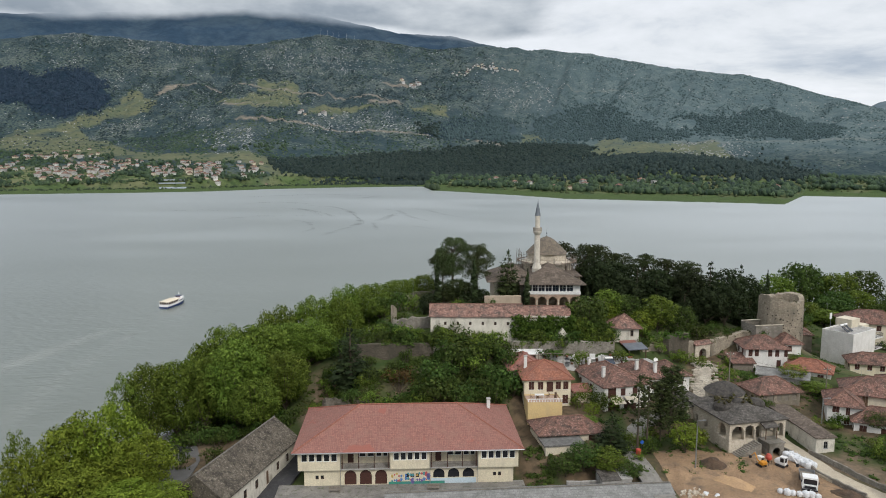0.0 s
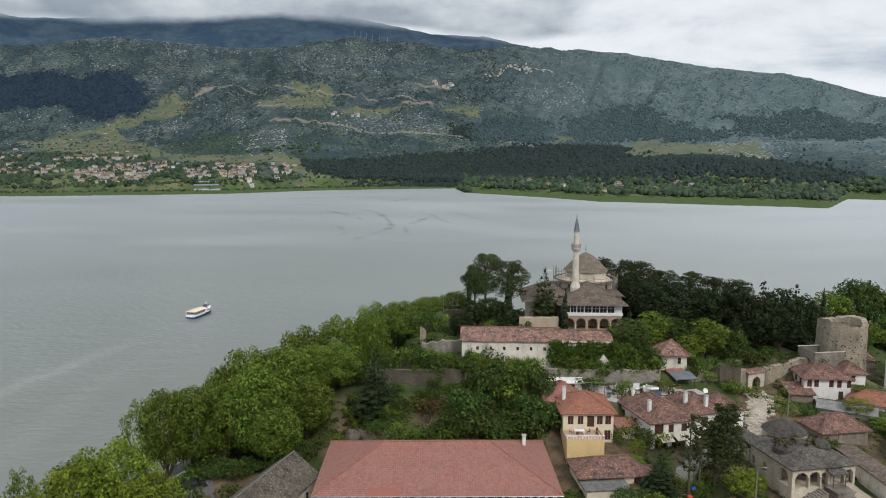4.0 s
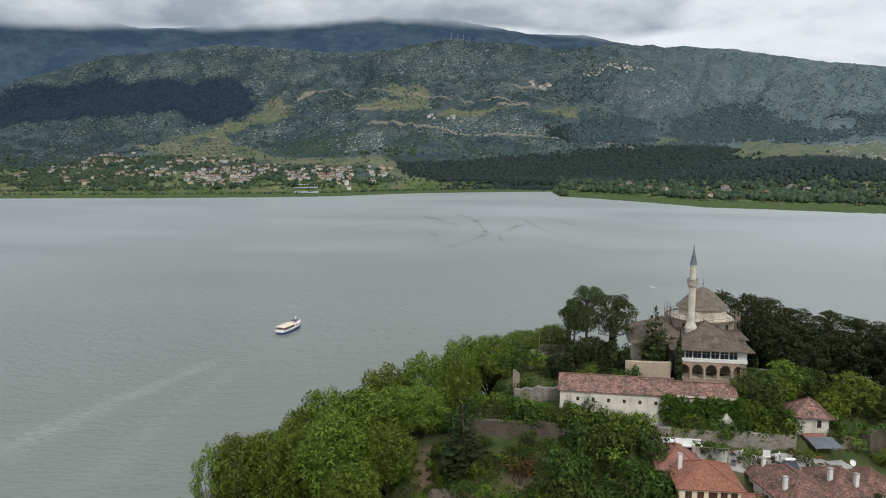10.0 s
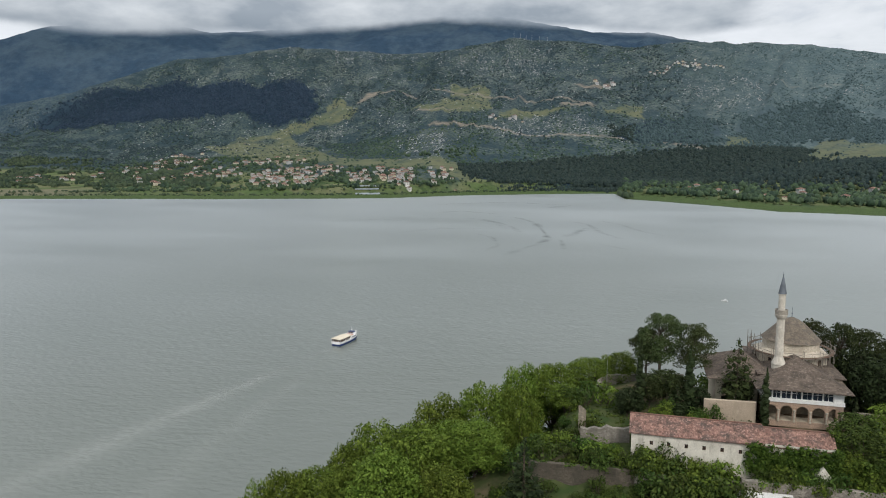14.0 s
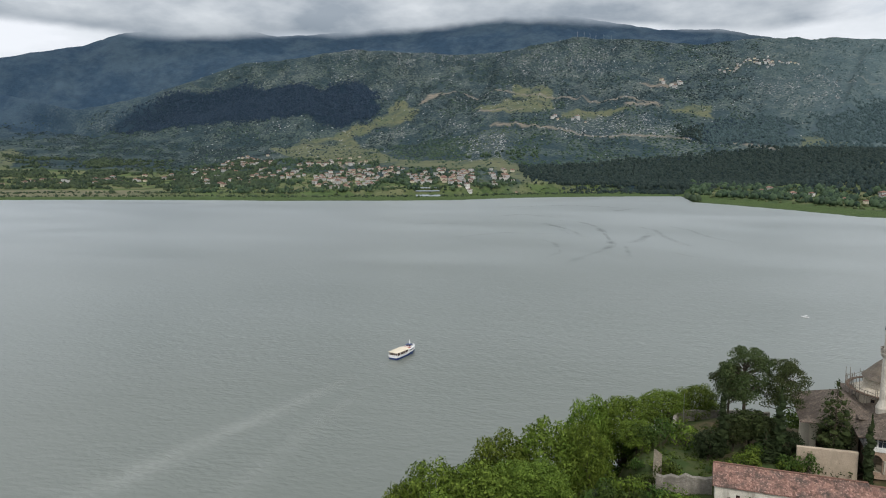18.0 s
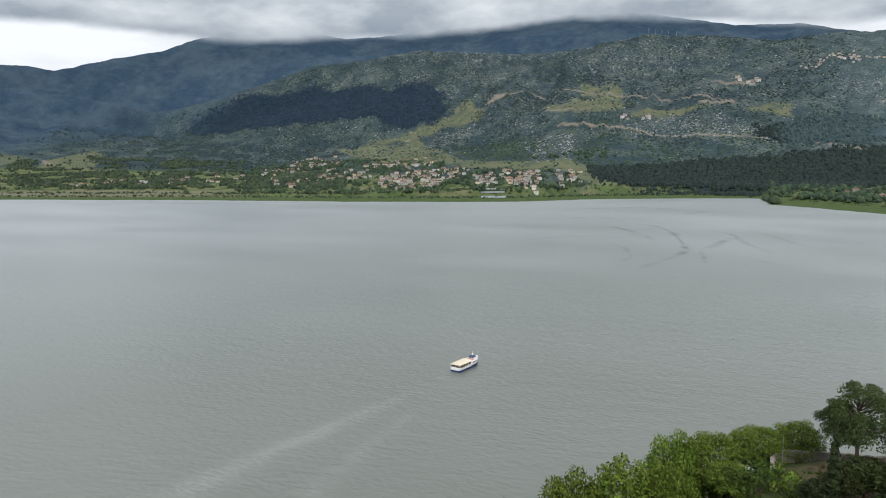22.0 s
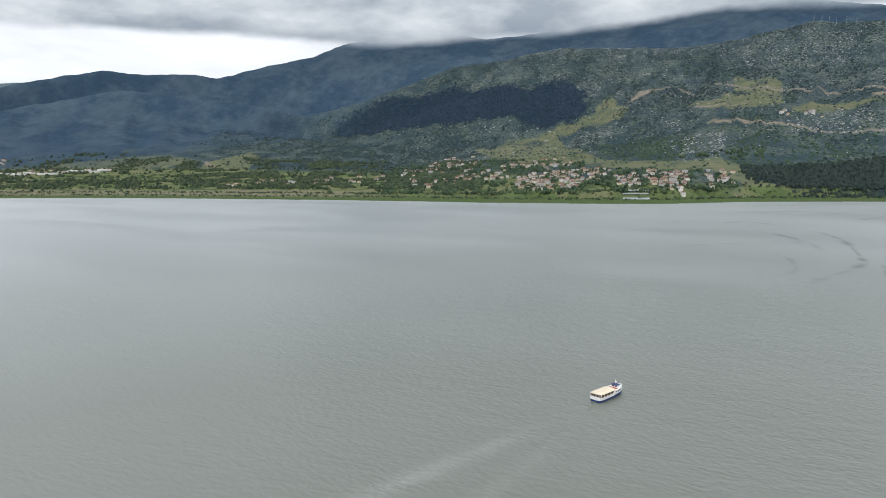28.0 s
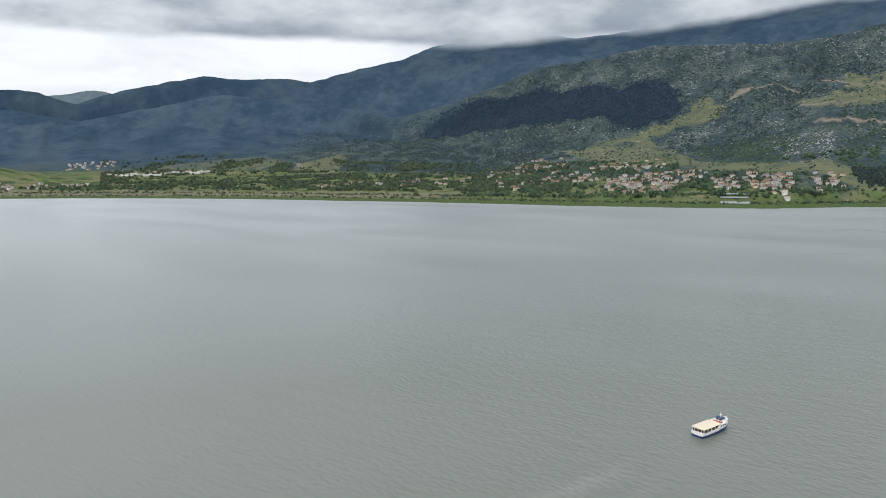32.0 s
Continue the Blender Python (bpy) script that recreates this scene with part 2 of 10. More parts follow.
def far_height(az, r):
    """Ground height at a bearing and distance, as arrays."""
    jig = smooth_noise(az * 0.55, r * 0 + 3.1, 5, 4) * 0.9
    b = az + jig * ease(1700, 2600, r)
    ks = [shore_r(az) + 8 * smooth_noise(az * 2.4, az * 0 + 1.5, 81, 4), plain_r(b), low_r(b), mid_r(b), crest_r(b), crest_r(b) + 330, back_r(b), np.full_like(az, 4870.0)]
    zc = EYE_Z + ks[4] * np.tan(np.radians(crest_el(az)))
    zb = EYE_Z + ks[6] * np.tan(np.radians(back_el(az)))
    dip = np.minimum(zc, zb) - 45
    zs = [np.full_like(az, 0.25), plain_z(b), low_z(b), mid_z(b), zc, dip, zb, zb - 120]
    z = np.full_like(az, -3.0)
    for k in range(7):
        t = np.clip((r - ks[k]) / np.maximum(ks[k + 1] - ks[k], 1), 0, 1)
        if k >= 3:
            t = t * t * (3 - 2 * t) * 0.55 + t * 0.45
        z = np.where(r >= ks[k], zs[k] + (zs[k + 1] - zs[k]) * t, z)
    beyond = np.clip(r - ks[0], 0, None)
    z = np.where(beyond > 0, np.minimum(z, 0.25 + beyond * 0.02 + np.clip(beyond - 120, 0, None) * 1.0), np.maximum(-3.0, 0.25 - (ks[0] - r) * 0.08))
    # the wooded knoll behind the reeds, and the low grassy hill at the lake's far end
    z = z + 44 * np.exp(-(((az + 18) / 7.5) ** 2) - ((r - 1620) / 190) ** 2) * ease(0, 150, beyond)
    z = z + 84 * np.exp(-(((az - 79) / 5.6) ** 2) - ((r - 2620) / 210) ** 2)
    # spurs and gullies running down the slopes
    rad = np.radians(az)
    x, y = -np.sin(rad) * r, np.cos(rad) * r
    amp = ease(30, 260, z) * 26
    near_crest = 1 - 0.8 * np.exp(-((r - ks[4]) / 120) ** 2) - 0.85 * np.exp(-((r - ks[6]) / 130) ** 2)
    spur = smooth_noise(az * 0.42 + r * 0.0006, r * 0.0011, 9, 4)
    z = z + amp * near_crest * (np.abs(spur) * -2.0 + 0.6)
    z = z + amp * 0.55 * near_crest * smooth_noise(x / 210, y / 210, 21, 5) + ease(120, 400, z) * 5 * smooth_noise(x / 45, y / 45, 31, 3)
    return z


def bearing_xy(az, r):
    a = np.radians(az)
    return HUB[0] - np.sin(a) * r, HUB[1] + np.cos(a) * r


# round zones of cover: bearing, distance, half width in degrees, half depth in metres, lean (metres of distance per degree)
KNOLL = [(-18, 1640, 8, 160, 0), (-29, 1640, 9, 70, 0)]
MEADOWS = [(-27, 1520, 4, 80, 0), (67, 2700, 6, 120, 0), (78, 2560, 8, 330, 0), (74, 3300, 3, 120, 0), (13.6, 2600, 1.5, 60, 0)]


# stretches of cover as outlines in bearing and distance
PINE_OUTLINES = [
    [(44.7, 3531), (42.9, 3565), (40.9, 3517), (37.2, 3436), (33.8, 3358), (31.2, 3266), (29.5, 3206), (28.3, 3260), (27.0, 3224), (25.9, 3122), (25.4, 2975), (24.9, 2807), (25.5, 2774), (26.8, 2738), (28.6, 2753), (29.9, 2831), (32.1, 2924), (33.2, 2930), (34.7, 2960), (36.9, 3010), (39.4, 3090), (42.2, 3240)],
    [(13.6, 1654), (10.0, 1732), (5.9, 1816), (0.8, 1913), (-3.4, 1965), (-5.7, 1996), (-8.4, 2069), (-10.7, 2060), (-12.1, 1968), (-12.1, 1869), (-9.9, 1712), (-8.6, 1670), (-4.0, 1560), (0.7, 1565), (6.3, 1582), (10.0, 1552), (12.7, 1606)]]
PINE_OUTLINES += [
    [(2.0, 2126), (-1.0, 2301), (-4.7, 2347), (-6.1, 2305), (-6.3, 2134), (-5.2, 2014), (-2.4, 2049), (0.8, 2084)],
    [(-7.0, 2245), (-8.3, 2342), (-10.1, 2501), (-12.7, 2640), (-14.5, 2452), (-15.8, 2380), (-18.4, 2261), (-20.9, 2251), (-19.3, 2142), (-15.9, 2101), (-14.6, 2107), (-12.4, 2205), (-10.7, 2114), (-8.4, 2096)],
    [(-18.7, 2406), (-22.4, 2458), (-24.3, 2597), (-26.5, 2664), (-29.2, 2414), (-30.3, 2285), (-28.2, 2197), (-24.5, 2219), (-21.3, 2254)]]
SCRUB_OUTLINES = [[(19.2, 2781), (16.9, 2883), (14.7, 2670), (16.0, 2550), (18.7, 2559), (20.0, 2613)], [(16.9, 3210), (12.5, 3009), (12.0, 2754), (16.0, 2946)], [(24.5, 2440), (19.5, 2330), (17.0, 1960), (22.5, 2010)]]
MEADOW_OUTLINES = [
    [(33.9, 2548), (31.3, 2621), (28.6, 2651), (26.3, 2711), (24.8, 2756), (23.4, 2969), (22.9, 2930), (23.0, 2804), (22.1, 2666), (22.8, 2636), (25.0, 2636), (27.1, 2582), (25.5, 2324), (24.0, 2006), (21.4, 1877), (15.9, 1731), (14.6, 1767), (14.8, 1660), (19.5, 1689), (22.3, 1780), (25.9, 1880), (29.5, 2000), (32.2, 2203)],
    [(14.7, 2820), (11.6, 2700), (11.3, 2424), (13.3, 2352), (16.0, 2439), (17.9, 2571), (16.0, 2541), (14.4, 2616)], [(2.7, 2419), (-0.5, 2476), (-1.0, 2332), (0.6, 2353)], [(11.1, 2379), (7.2, 2470), (4.3, 2404), (7.2, 2404), (10.7, 2322)]]
MEADOW_OUTLINES += [
    [(-7.2, 2173), (-8.9, 2267), (-8.5, 2120), (-9.7, 2072), (-7.8, 2002)], [(-12.4, 2139), (-14.2, 2137), (-16.8, 2027), (-15.6, 1963), (-13.8, 1969)], [(-18.8, 2064), (-22.6, 2071), (-23.3, 1733), (-20.2, 1633), (-18.8, 1875)], [(-11.6, 1923), (-13.1, 1881), (-10.9, 1664), (-10.3, 1712)],
    [(13.7, 1607), (10.7, 1558), (5.6, 1590), (6.5, 1539), (13.7, 1478)], [(54.3, 2844), (51.4, 3061), (50.8, 2950), (51.4, 2578), (53.4, 2313), (54.4, 2584)], [(65.3, 3084), (60.9, 3117), (57.1, 3108), (55.5, 2929), (57.1, 2831), (62.8, 2850)], [(60.6, 3251), (59.0, 3354), (59.4, 3206)],
    [(25.2, 2075), (22.0, 1925), (18.8, 1822), (15.2, 1775), (11.1, 1590), (13.1, 1522), (15.2, 1632), (18.8, 1705), (23.0, 1815), (26.7, 1960)],
    [(-9.9, 1700), (-11.1, 1949), (-13.4, 2157), (-16.0, 2040), (-18.5, 2080), (-22.0, 2140), (-22.0, 1540), (-18.7, 1564), (-15.8, 1790), (-12.4, 1735)], [(-6.6, 2000), (-6.6, 2170), (-8.6, 2180), (-9.0, 2010), (-7.7, 1960)]]
ROCK_OUTLINES = [
    [(15.2, 3198), (11.7, 3249), (7.0, 3265), (6.6, 2950), (9.5, 2940), (12.5, 2961), (15.2, 3042)], [(29.0, 3756), (26.5, 3551), (26.6, 3269), (28.6, 3296)], [(25.6, 2618), (22.4, 2588), (21.9, 2492), (25.0, 2516)], [(19.8, 2526), (16.9, 2331), (17.4, 2202), (19.8, 2373)],
    [(12.2, 2217), (8.1, 2398), (3.9, 2326), (-1.0, 2149), (-0.6, 2065), (7.2, 2101), (11.1, 2034)], [(34.4, 2836), (33.4, 2904), (33.0, 2842), (34.0, 2779)], [(45.8, 3573), (42.1, 3598), (41.1, 3511), (44.9, 3498)]]
ROCK_OUTLINES += [[(20.2, 3363), (19.6, 3363), (20.5, 3120), (21.3, 3101)], 
    [(49.0, 3078), (46.8, 3594), (46.1, 3552), (48.0, 2880)], [(-3.7, 2829), (-8.2, 2882), (-9.6, 2423), (-5.6, 2476)], [(-18.1, 2066), (-22.9, 2165), (-23.9, 1928), (-20.0, 1675)], [(25.6, 3141), (24.7, 3138), (24.5, 2983), (25.2, 2980)], [(19.4, 2265), (14.4, 2030), (14.8, 1737), (18.0, 1796)],
    [(24.0, 3600), (17.5, 3500), (17.5, 3320), (24.0, 3350)], [(61.5, 4300), (60.0, 4320), (60.3, 3950), (61.6, 3900)], [(54.4, 4463), (53.2, 4452), (53.2, 3931), (54.3, 3950)]]
# tracks and cuttings of bare earth: points along them and a half width
TRACKS = [([(21.3, 2804), (20.5, 2901), (18.3, 2874), (14.2, 2718), (11.6, 2607), (8.6, 2600), (3.5, 2482)], 6.5), ([(17.0, 2484), (13.8, 2421)], 8), ([(16.0, 2280), (11.5, 2205), (9.3, 2103), (5.1, 2098), (-1.0, 2080), (-5.6, 1988)], 8),
          ([(21.6, 2800), (20.6, 2890)], 15), ([(4.4, 2780), (2.2, 2815)], 16), ([(-9.5, 2802), (-13.9, 2889)], 7), ([(5.4, 2443), (3.4, 2470)], 13), ([(28.3, 2045), (28.1, 1916), (27.5, 1817)], 4), ([(54.5, 2846), (53.4, 2492)], 6), ([(33.5, 2450), (30.5, 2560)], 4)]
TRACKS += [([(-18.5, 2096), (-21.8, 2134), (-25.7, 2163), (-28.3, 2161), (-32.4, 2290)], 9), ([(57.9, 3344), (56.9, 3389)], 12), ([(63.8, 3855), (62.3, 3869)], 16)]


def within(outlines, az, r, warp, reach):
    """1 inside any of the outlines, with ragged edges."""
    a, d = az + warp * reach / 45.0, r + warp[::-1, ::-1] * reach
    out = np.zeros(az.shape)
    for poly in outlines:
        hit = np.zeros(az.shape, bool)
        for (a0, d0), (a1, d1) in zip(poly, poly[1:] + poly[:1]):
            if a0 != a1:
                hit ^= ((a0 > a) != (a1 > a)) & (d < d0 + (d1 - d0) * (a - a0) / (a1 - a0))
        out = np.maximum(out, hit)
    return out


def along(tracks, az, r, warp):
    out = np.zeros(az.shape)
    for pts, half in tracks:
        for (a0, d0), (a1, d1) in zip(pts[:-1], pts[1:]):
            k = radians((d0 + d1) / 2)
            ux, uy = (a1 - a0) * k, d1 - d0
            px, py = (az - a0) * k, r - d0
            t = np.clip((px * ux + py * uy) / (ux * ux + uy * uy), 0, 1)
            out = np.maximum(out, ease(half * 1.5, half * 0.6, np.hypot(px - t * ux, py - t * uy) + warp * 14))
    return out


def zone(spots, az, r, warp, edge=0.5):
    out = np.zeros_like(az)
    for a, d, wa, wr, lean in spots:
        q = np.sqrt(((az - a) / wa) ** 2 + ((r - d - lean * (az - a)) / wr) ** 2) + warp
        out = np.maximum(out, ease(1.0 + edge * 0.5, 1.0 - edge * 0.5, q))
    return out


def far_material():
    m, nd, lk, b = mat("hillside_scrub", 0.95, 0, 0.05)

    def at(name):
        n = nd.new("ShaderNodeAttribute")
        n.attribute_name = name
        return n.outputs["Fac"]

    def dots(scale, lo, hi):
        co, v = nd.new("ShaderNodeTexCoord"), nd.new("ShaderNodeTexVoronoi")
        v.inputs["Scale"].default_value, v.inputs["Randomness"].default_value = scale, 1.0
        lk.new(co.outputs["Object"], v.inputs["Vector"])
        r = nd.new("ShaderNodeMapRange")
        r.inputs["From Min"].default_value, r.inputs["From Max"].default_value = lo, hi
        lk.new(v.outputs["Distance"], r.inputs["Value"])
        return r.outputs[0]

    broad = noise_fac(nd, lk, 0.006, 6, 0.38, 0.62)
    # grass, shrub and pine tones lean to blue in place of aerial haze
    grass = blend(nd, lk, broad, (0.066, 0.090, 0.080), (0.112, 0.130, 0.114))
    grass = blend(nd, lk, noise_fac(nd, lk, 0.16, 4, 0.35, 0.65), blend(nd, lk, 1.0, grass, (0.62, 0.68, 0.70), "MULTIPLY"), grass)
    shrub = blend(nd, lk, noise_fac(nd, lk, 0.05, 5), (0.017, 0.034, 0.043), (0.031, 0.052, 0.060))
    cover = noise_fac(nd, lk, 0.010, 8, 0.42, 0.58)
    c = blend(nd, lk, dots(0.11, 0.34, 0.60), shrub, grass)
    c = blend(nd, lk, cover, blend(nd, lk, 0.85, c, shrub), c)
    # pale limestone showing between the shrubs
    stony = nd.new("ShaderNodeMath")
    stony.operation = "MULTIPLY"
    lk.new(noise_fac(nd, lk, 0.13, 9, 0.54, 0.64, rough=0.85), stony.inputs[0])
    lk.new(at("rock"), stony.inputs[1])
    c = blend(nd, lk, stony.outputs[0], c, (0.27, 0.275, 0.27))
    mead = blend(nd, lk, noise_fac(nd, lk, 0.02, 5), (0.116, 0.122, 0.074), (0.080, 0.098, 0.062))
    mead = blend(nd, lk, noise_fac(nd, lk, 0.03, 6, 0.58, 0.66), mead, blend(nd, lk, 0.5, mead, shrub))
    patchy = nd.new("ShaderNodeMath")
    patchy.operation = "MULTIPLY"
    lk.new(noise_fac(nd, lk, 0.012, 6, 0.26, 0.44), patchy.inputs[0])
    lk.new(at("meadow"), patchy.inputs[1])
    c = blend(nd, lk, patchy.outputs[0], c, mead)
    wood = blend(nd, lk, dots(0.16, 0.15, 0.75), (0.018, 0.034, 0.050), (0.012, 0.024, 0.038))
    c = blend(nd, lk, at("pine"), c, wood)
    c = blend(nd, lk, at("cut"), c, blend(nd, lk, noise_fac(nd, lk, 0.05, 4), (0.200, 0.170, 0.138), (0.130, 0.124, 0.104)))
    fields = blend(nd, lk, noise_fac(nd, lk, 0.009, 3, 0.42, 0.58, (1, 3, 1)), (0.078, 0.112, 0.044), (0.130, 0.135, 0.072))
    fields = blend(nd, lk, noise_fac(nd, lk, 0.02, 6, 0.5, 0.62), fields, (0.034, 0.058, 0.026))
    c = blend(nd, lk, at("plain"), c, fields)
    reeds = blend(nd, lk, noise_fac(nd, lk, 0.05, 4, stretch=(1, 4, 1)), (0.092, 0.128, 0.048), (0.056, 0.086, 0.034))
    c = blend(nd, lk, at("reed"), c, blend(nd, lk, noise_fac(nd, lk, 0.6, 4, 0.4, 0.6), reeds, blend(nd, lk, 1.0, reeds, (0.55, 0.6, 0.55), "MULTIPLY")))
    c = blend(nd, lk, at("dry"), c, blend(nd, lk, noise_fac(nd, lk, 0.03, 5, stretch=(1, 4, 1)), (0.175, 0.160, 0.115), (0.115, 0.118, 0.075)))
    # outer slopes: scrub paled and blued to paint in the distance haze
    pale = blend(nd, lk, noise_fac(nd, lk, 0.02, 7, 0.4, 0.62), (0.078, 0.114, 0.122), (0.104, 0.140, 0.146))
    c = blend(nd, lk, at("east_haze"), c, pale)
    # the high far range: fir wood and alpine turf, with blue haze painted in
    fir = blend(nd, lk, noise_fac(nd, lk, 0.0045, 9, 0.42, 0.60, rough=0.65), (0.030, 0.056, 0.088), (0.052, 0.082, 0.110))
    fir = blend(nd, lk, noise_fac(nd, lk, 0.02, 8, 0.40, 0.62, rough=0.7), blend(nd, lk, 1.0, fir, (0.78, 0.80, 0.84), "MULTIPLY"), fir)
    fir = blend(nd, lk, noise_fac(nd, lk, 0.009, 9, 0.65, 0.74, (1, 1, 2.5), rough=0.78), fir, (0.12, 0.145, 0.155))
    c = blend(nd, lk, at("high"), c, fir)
    lk.new(c, b.inputs["Base Color"])
    bump(nd, lk, b, dots(0.09, 0.1, 0.7), 0.4, 4.0)
    return m


N_AZ, N_R = 940, 230
_az = np.linspace(-62, 104, N_AZ)
_rr = np.linspace(0, 1, N_R) ** 1.12 * (4870 - 985) + 985
AZ, RR = np.meshgrid(_az, _rr)
FZ = far_height(AZ, RR)
FX, FY = bearing_xy(AZ, RR)
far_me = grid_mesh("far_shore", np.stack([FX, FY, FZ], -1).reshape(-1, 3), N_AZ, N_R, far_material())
_w = smooth_noise(FX / 160, FY / 160, 41, 5) * 0.55
_past = RR - shore_r(AZ)
_pine = np.maximum(zone(KNOLL, AZ, RR, _w, 0.25), within(PINE_OUTLINES, AZ, RR, _w, 55))
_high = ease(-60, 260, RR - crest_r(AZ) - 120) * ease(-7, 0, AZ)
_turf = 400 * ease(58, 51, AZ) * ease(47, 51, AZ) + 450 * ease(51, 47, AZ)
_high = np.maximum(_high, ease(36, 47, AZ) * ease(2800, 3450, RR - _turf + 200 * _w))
attr(far_me, "pine", (_pine * (1 - _high) * (1 - 0.35 * ease(0, -8, AZ) * ease(2000, 2080, RR))).ravel())
attr(far_me, "dry", (ease(70, 110, _past) * ease(230, 180, _past + 60 * smooth_noise(AZ * 0.8, RR * 0.001, 18)) * ease(38, 46, AZ) * 0.85).ravel())
_mead = np.maximum(zone(MEADOWS, AZ, RR, _w, 0.5), within(MEADOW_OUTLINES, AZ, RR, _w, 70)) * (1 - _pine)
attr(far_me, "meadow", _mead.ravel())
# weight of the painted haze on the outer slopes
attr(far_me, "east_haze", (0.72 * ease(2, -16, AZ) * ease(1850, 2150, RR) * (1 - 0.7 * _mead)).ravel())
attr(far_me, "rock", (np.clip(within(ROCK_OUTLINES, AZ, RR, _w, 110) + (0.26 + 0.26 * ease(40, 28, AZ)) * ease(120, 300, FZ) * (1 + _w), 0, 1) * (1 - _pine)).ravel())
attr(far_me, "cut", (along(TRACKS, AZ, RR, _w) * (1 - _pine)).ravel())
attr(far_me, "plain", (ease(60, 130, _past) * ease(60, -60, RR - plain_r(AZ) - 80 * smooth_noise(AZ * 0.5, RR * 0.002, 3)) * (1 - _pine)).ravel())
attr(far_me, "reed", (ease(150, 90, _past + 45 * smooth_noise(AZ * 1.3, RR * 0.001, 8)) * ease(-10, 0, _past)).ravel())
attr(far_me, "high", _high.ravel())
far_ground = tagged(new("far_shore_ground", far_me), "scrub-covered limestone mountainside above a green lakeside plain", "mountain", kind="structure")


def distant_ridge(name, a0, a1, r, tops):
    """A further range seen through a gap between the nearer slopes."""
    top = profile(tops)
    az, v = np.meshgrid(np.linspace(a0, a1, 160), np.linspace(0, 1, 24))
    d = r - 900 * (1 - v)
    jag = 0.10 * smooth_noise(az * 1.4, az * 0 + 2.0, 71, 4)
    z = (EYE_Z + r * np.tan(np.radians(top(az) + jag))) * v ** 0.8 + (1 - v) * v * 120 * smooth_noise(az * 0.9, v * 3, 72, 4)
    x, y = bearing_xy(az, d)
    # the pale blue tone is aerial haze put into the forest colour
    m = two_tone("hazed_forest", (0.070, 0.108, 0.135), (0.100, 0.140, 0.160), 0.004, 0.02, relief=0.2, dist=3.0)
    tagged(new(name, grid_mesh(name, np.stack([x, y, z], -1).reshape(-1, 3), 160, 24, m)), "wooded range in the far distance, pale blue with painted haze", "mountain", kind="structure")


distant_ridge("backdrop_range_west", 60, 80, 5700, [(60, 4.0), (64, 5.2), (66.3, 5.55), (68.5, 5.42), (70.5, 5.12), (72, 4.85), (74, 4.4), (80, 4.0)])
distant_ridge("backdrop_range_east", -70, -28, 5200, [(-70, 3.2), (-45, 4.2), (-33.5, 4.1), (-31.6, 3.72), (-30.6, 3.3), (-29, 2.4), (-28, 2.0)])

# ---------------------------------------------------------------- water


def water_material():
    m, nd, lk, b = mat("lake_water", 0.5, 0, 0.0)
    co = nd.new("ShaderNodeTexCoord")
    murk = blend(nd, lk, noise_fac(nd, lk, 0.004, 4, 0.35, 0.65), (0.103, 0.116, 0.093), (0.114, 0.125, 0.102))
    lk.new(murk, b.inputs["Base Color"])

    def waves(scale, stretch, detail):
        mp, n = nd.new("ShaderNodeMapping"), nd.new("ShaderNodeTexNoise")
        mp.inputs["Rotation"].default_value, mp.inputs["Scale"].default_value = (0, 0, radians(-24)), stretch
        n.inputs["Scale"].default_value, n.inputs["Detail"].default_value = scale, detail
        lk.new(co.outputs["Object"], mp.inputs["Vector"])
        lk.new(mp.outputs[0], n.inputs["Vector"])
        return n.outputs["Fac"]

    add = nd.new("ShaderNodeMath")
    add.operation = "ADD"
    lk.new(waves(0.7, (0.5, 1.0, 1.0), 3.0), add.inputs[0])
    lk.new(waves(0.16, (0.6, 1.0, 1.0), 2.0), add.inputs[1])
    bp = nd.new("ShaderNodeBump")
    bp.inputs["Strength"].default_value, bp.inputs["Distance"].default_value = 0.42, 0.45
    lk.new(add.outputs[0], bp.inputs["Height"])
    # calm streaks curl over the open water where the breeze does not reach
    calm = nd.new("ShaderNodeTexNoise")
    calm.inputs["Scale"].default_value, calm.inputs["Detail"].default_value, calm.inputs["Distortion"].default_value = 0.0045, 5.0, 1.6
    mp = nd.new("ShaderNodeMapping")
    mp.inputs["Rotation"].default_value, mp.inputs["Scale"].default_value = (0, 0, radians(25)), (0.45, 1.0, 1.0)
    lk.new(co.outputs["Object"], mp.inputs["Vector"])
    lk.new(mp.outputs[0], calm.inputs["Vector"])
    r = nd.new("ShaderNodeMapRange")
    for k, v in (("From Min", 0.35), ("From Max", 0.65), ("To Min", 0.29), ("To Max", 0.34)):
        r.inputs[k].default_value = v
    lk.new(calm.outputs["Fac"], r.inputs["Value"])
    gl, lw, mx = nd.new("ShaderNodeBsdfGlossy"), nd.new("ShaderNodeLayerWeight"), nd.new("ShaderNodeMixShader")
    gl.inputs["Color"].default_value = (0.95, 0.98, 1.0, 1)
    lk.new(r.outputs[0], gl.inputs["Roughness"])
    lk.new(bp.outputs[0], gl.inputs["Normal"])
    lk.new(bp.outputs[0], b.inputs["Normal"])
    rise = nd.new("ShaderNodeValToRGB")
    ramp = rise.color_ramp
    for k, (at, v) in enumerate([(0.45, 0.09), (0.70, 0.22), (0.85, 0.42), (0.94, 0.64), (1.0, 0.84)]):
        e = ramp.elements[k] if k < 2 else ramp.elements.new(at)
        e.position, e.color = at, (v, v, v, 1)
    lk.new(lw.outputs["Facing"], rise.inputs[0])
    lk.new(rise.outputs[0], mx.inputs[0])
    lk.new(b.outputs[0], mx.inputs[1])
    lk.new(gl.outputs[0], mx.inputs[2])
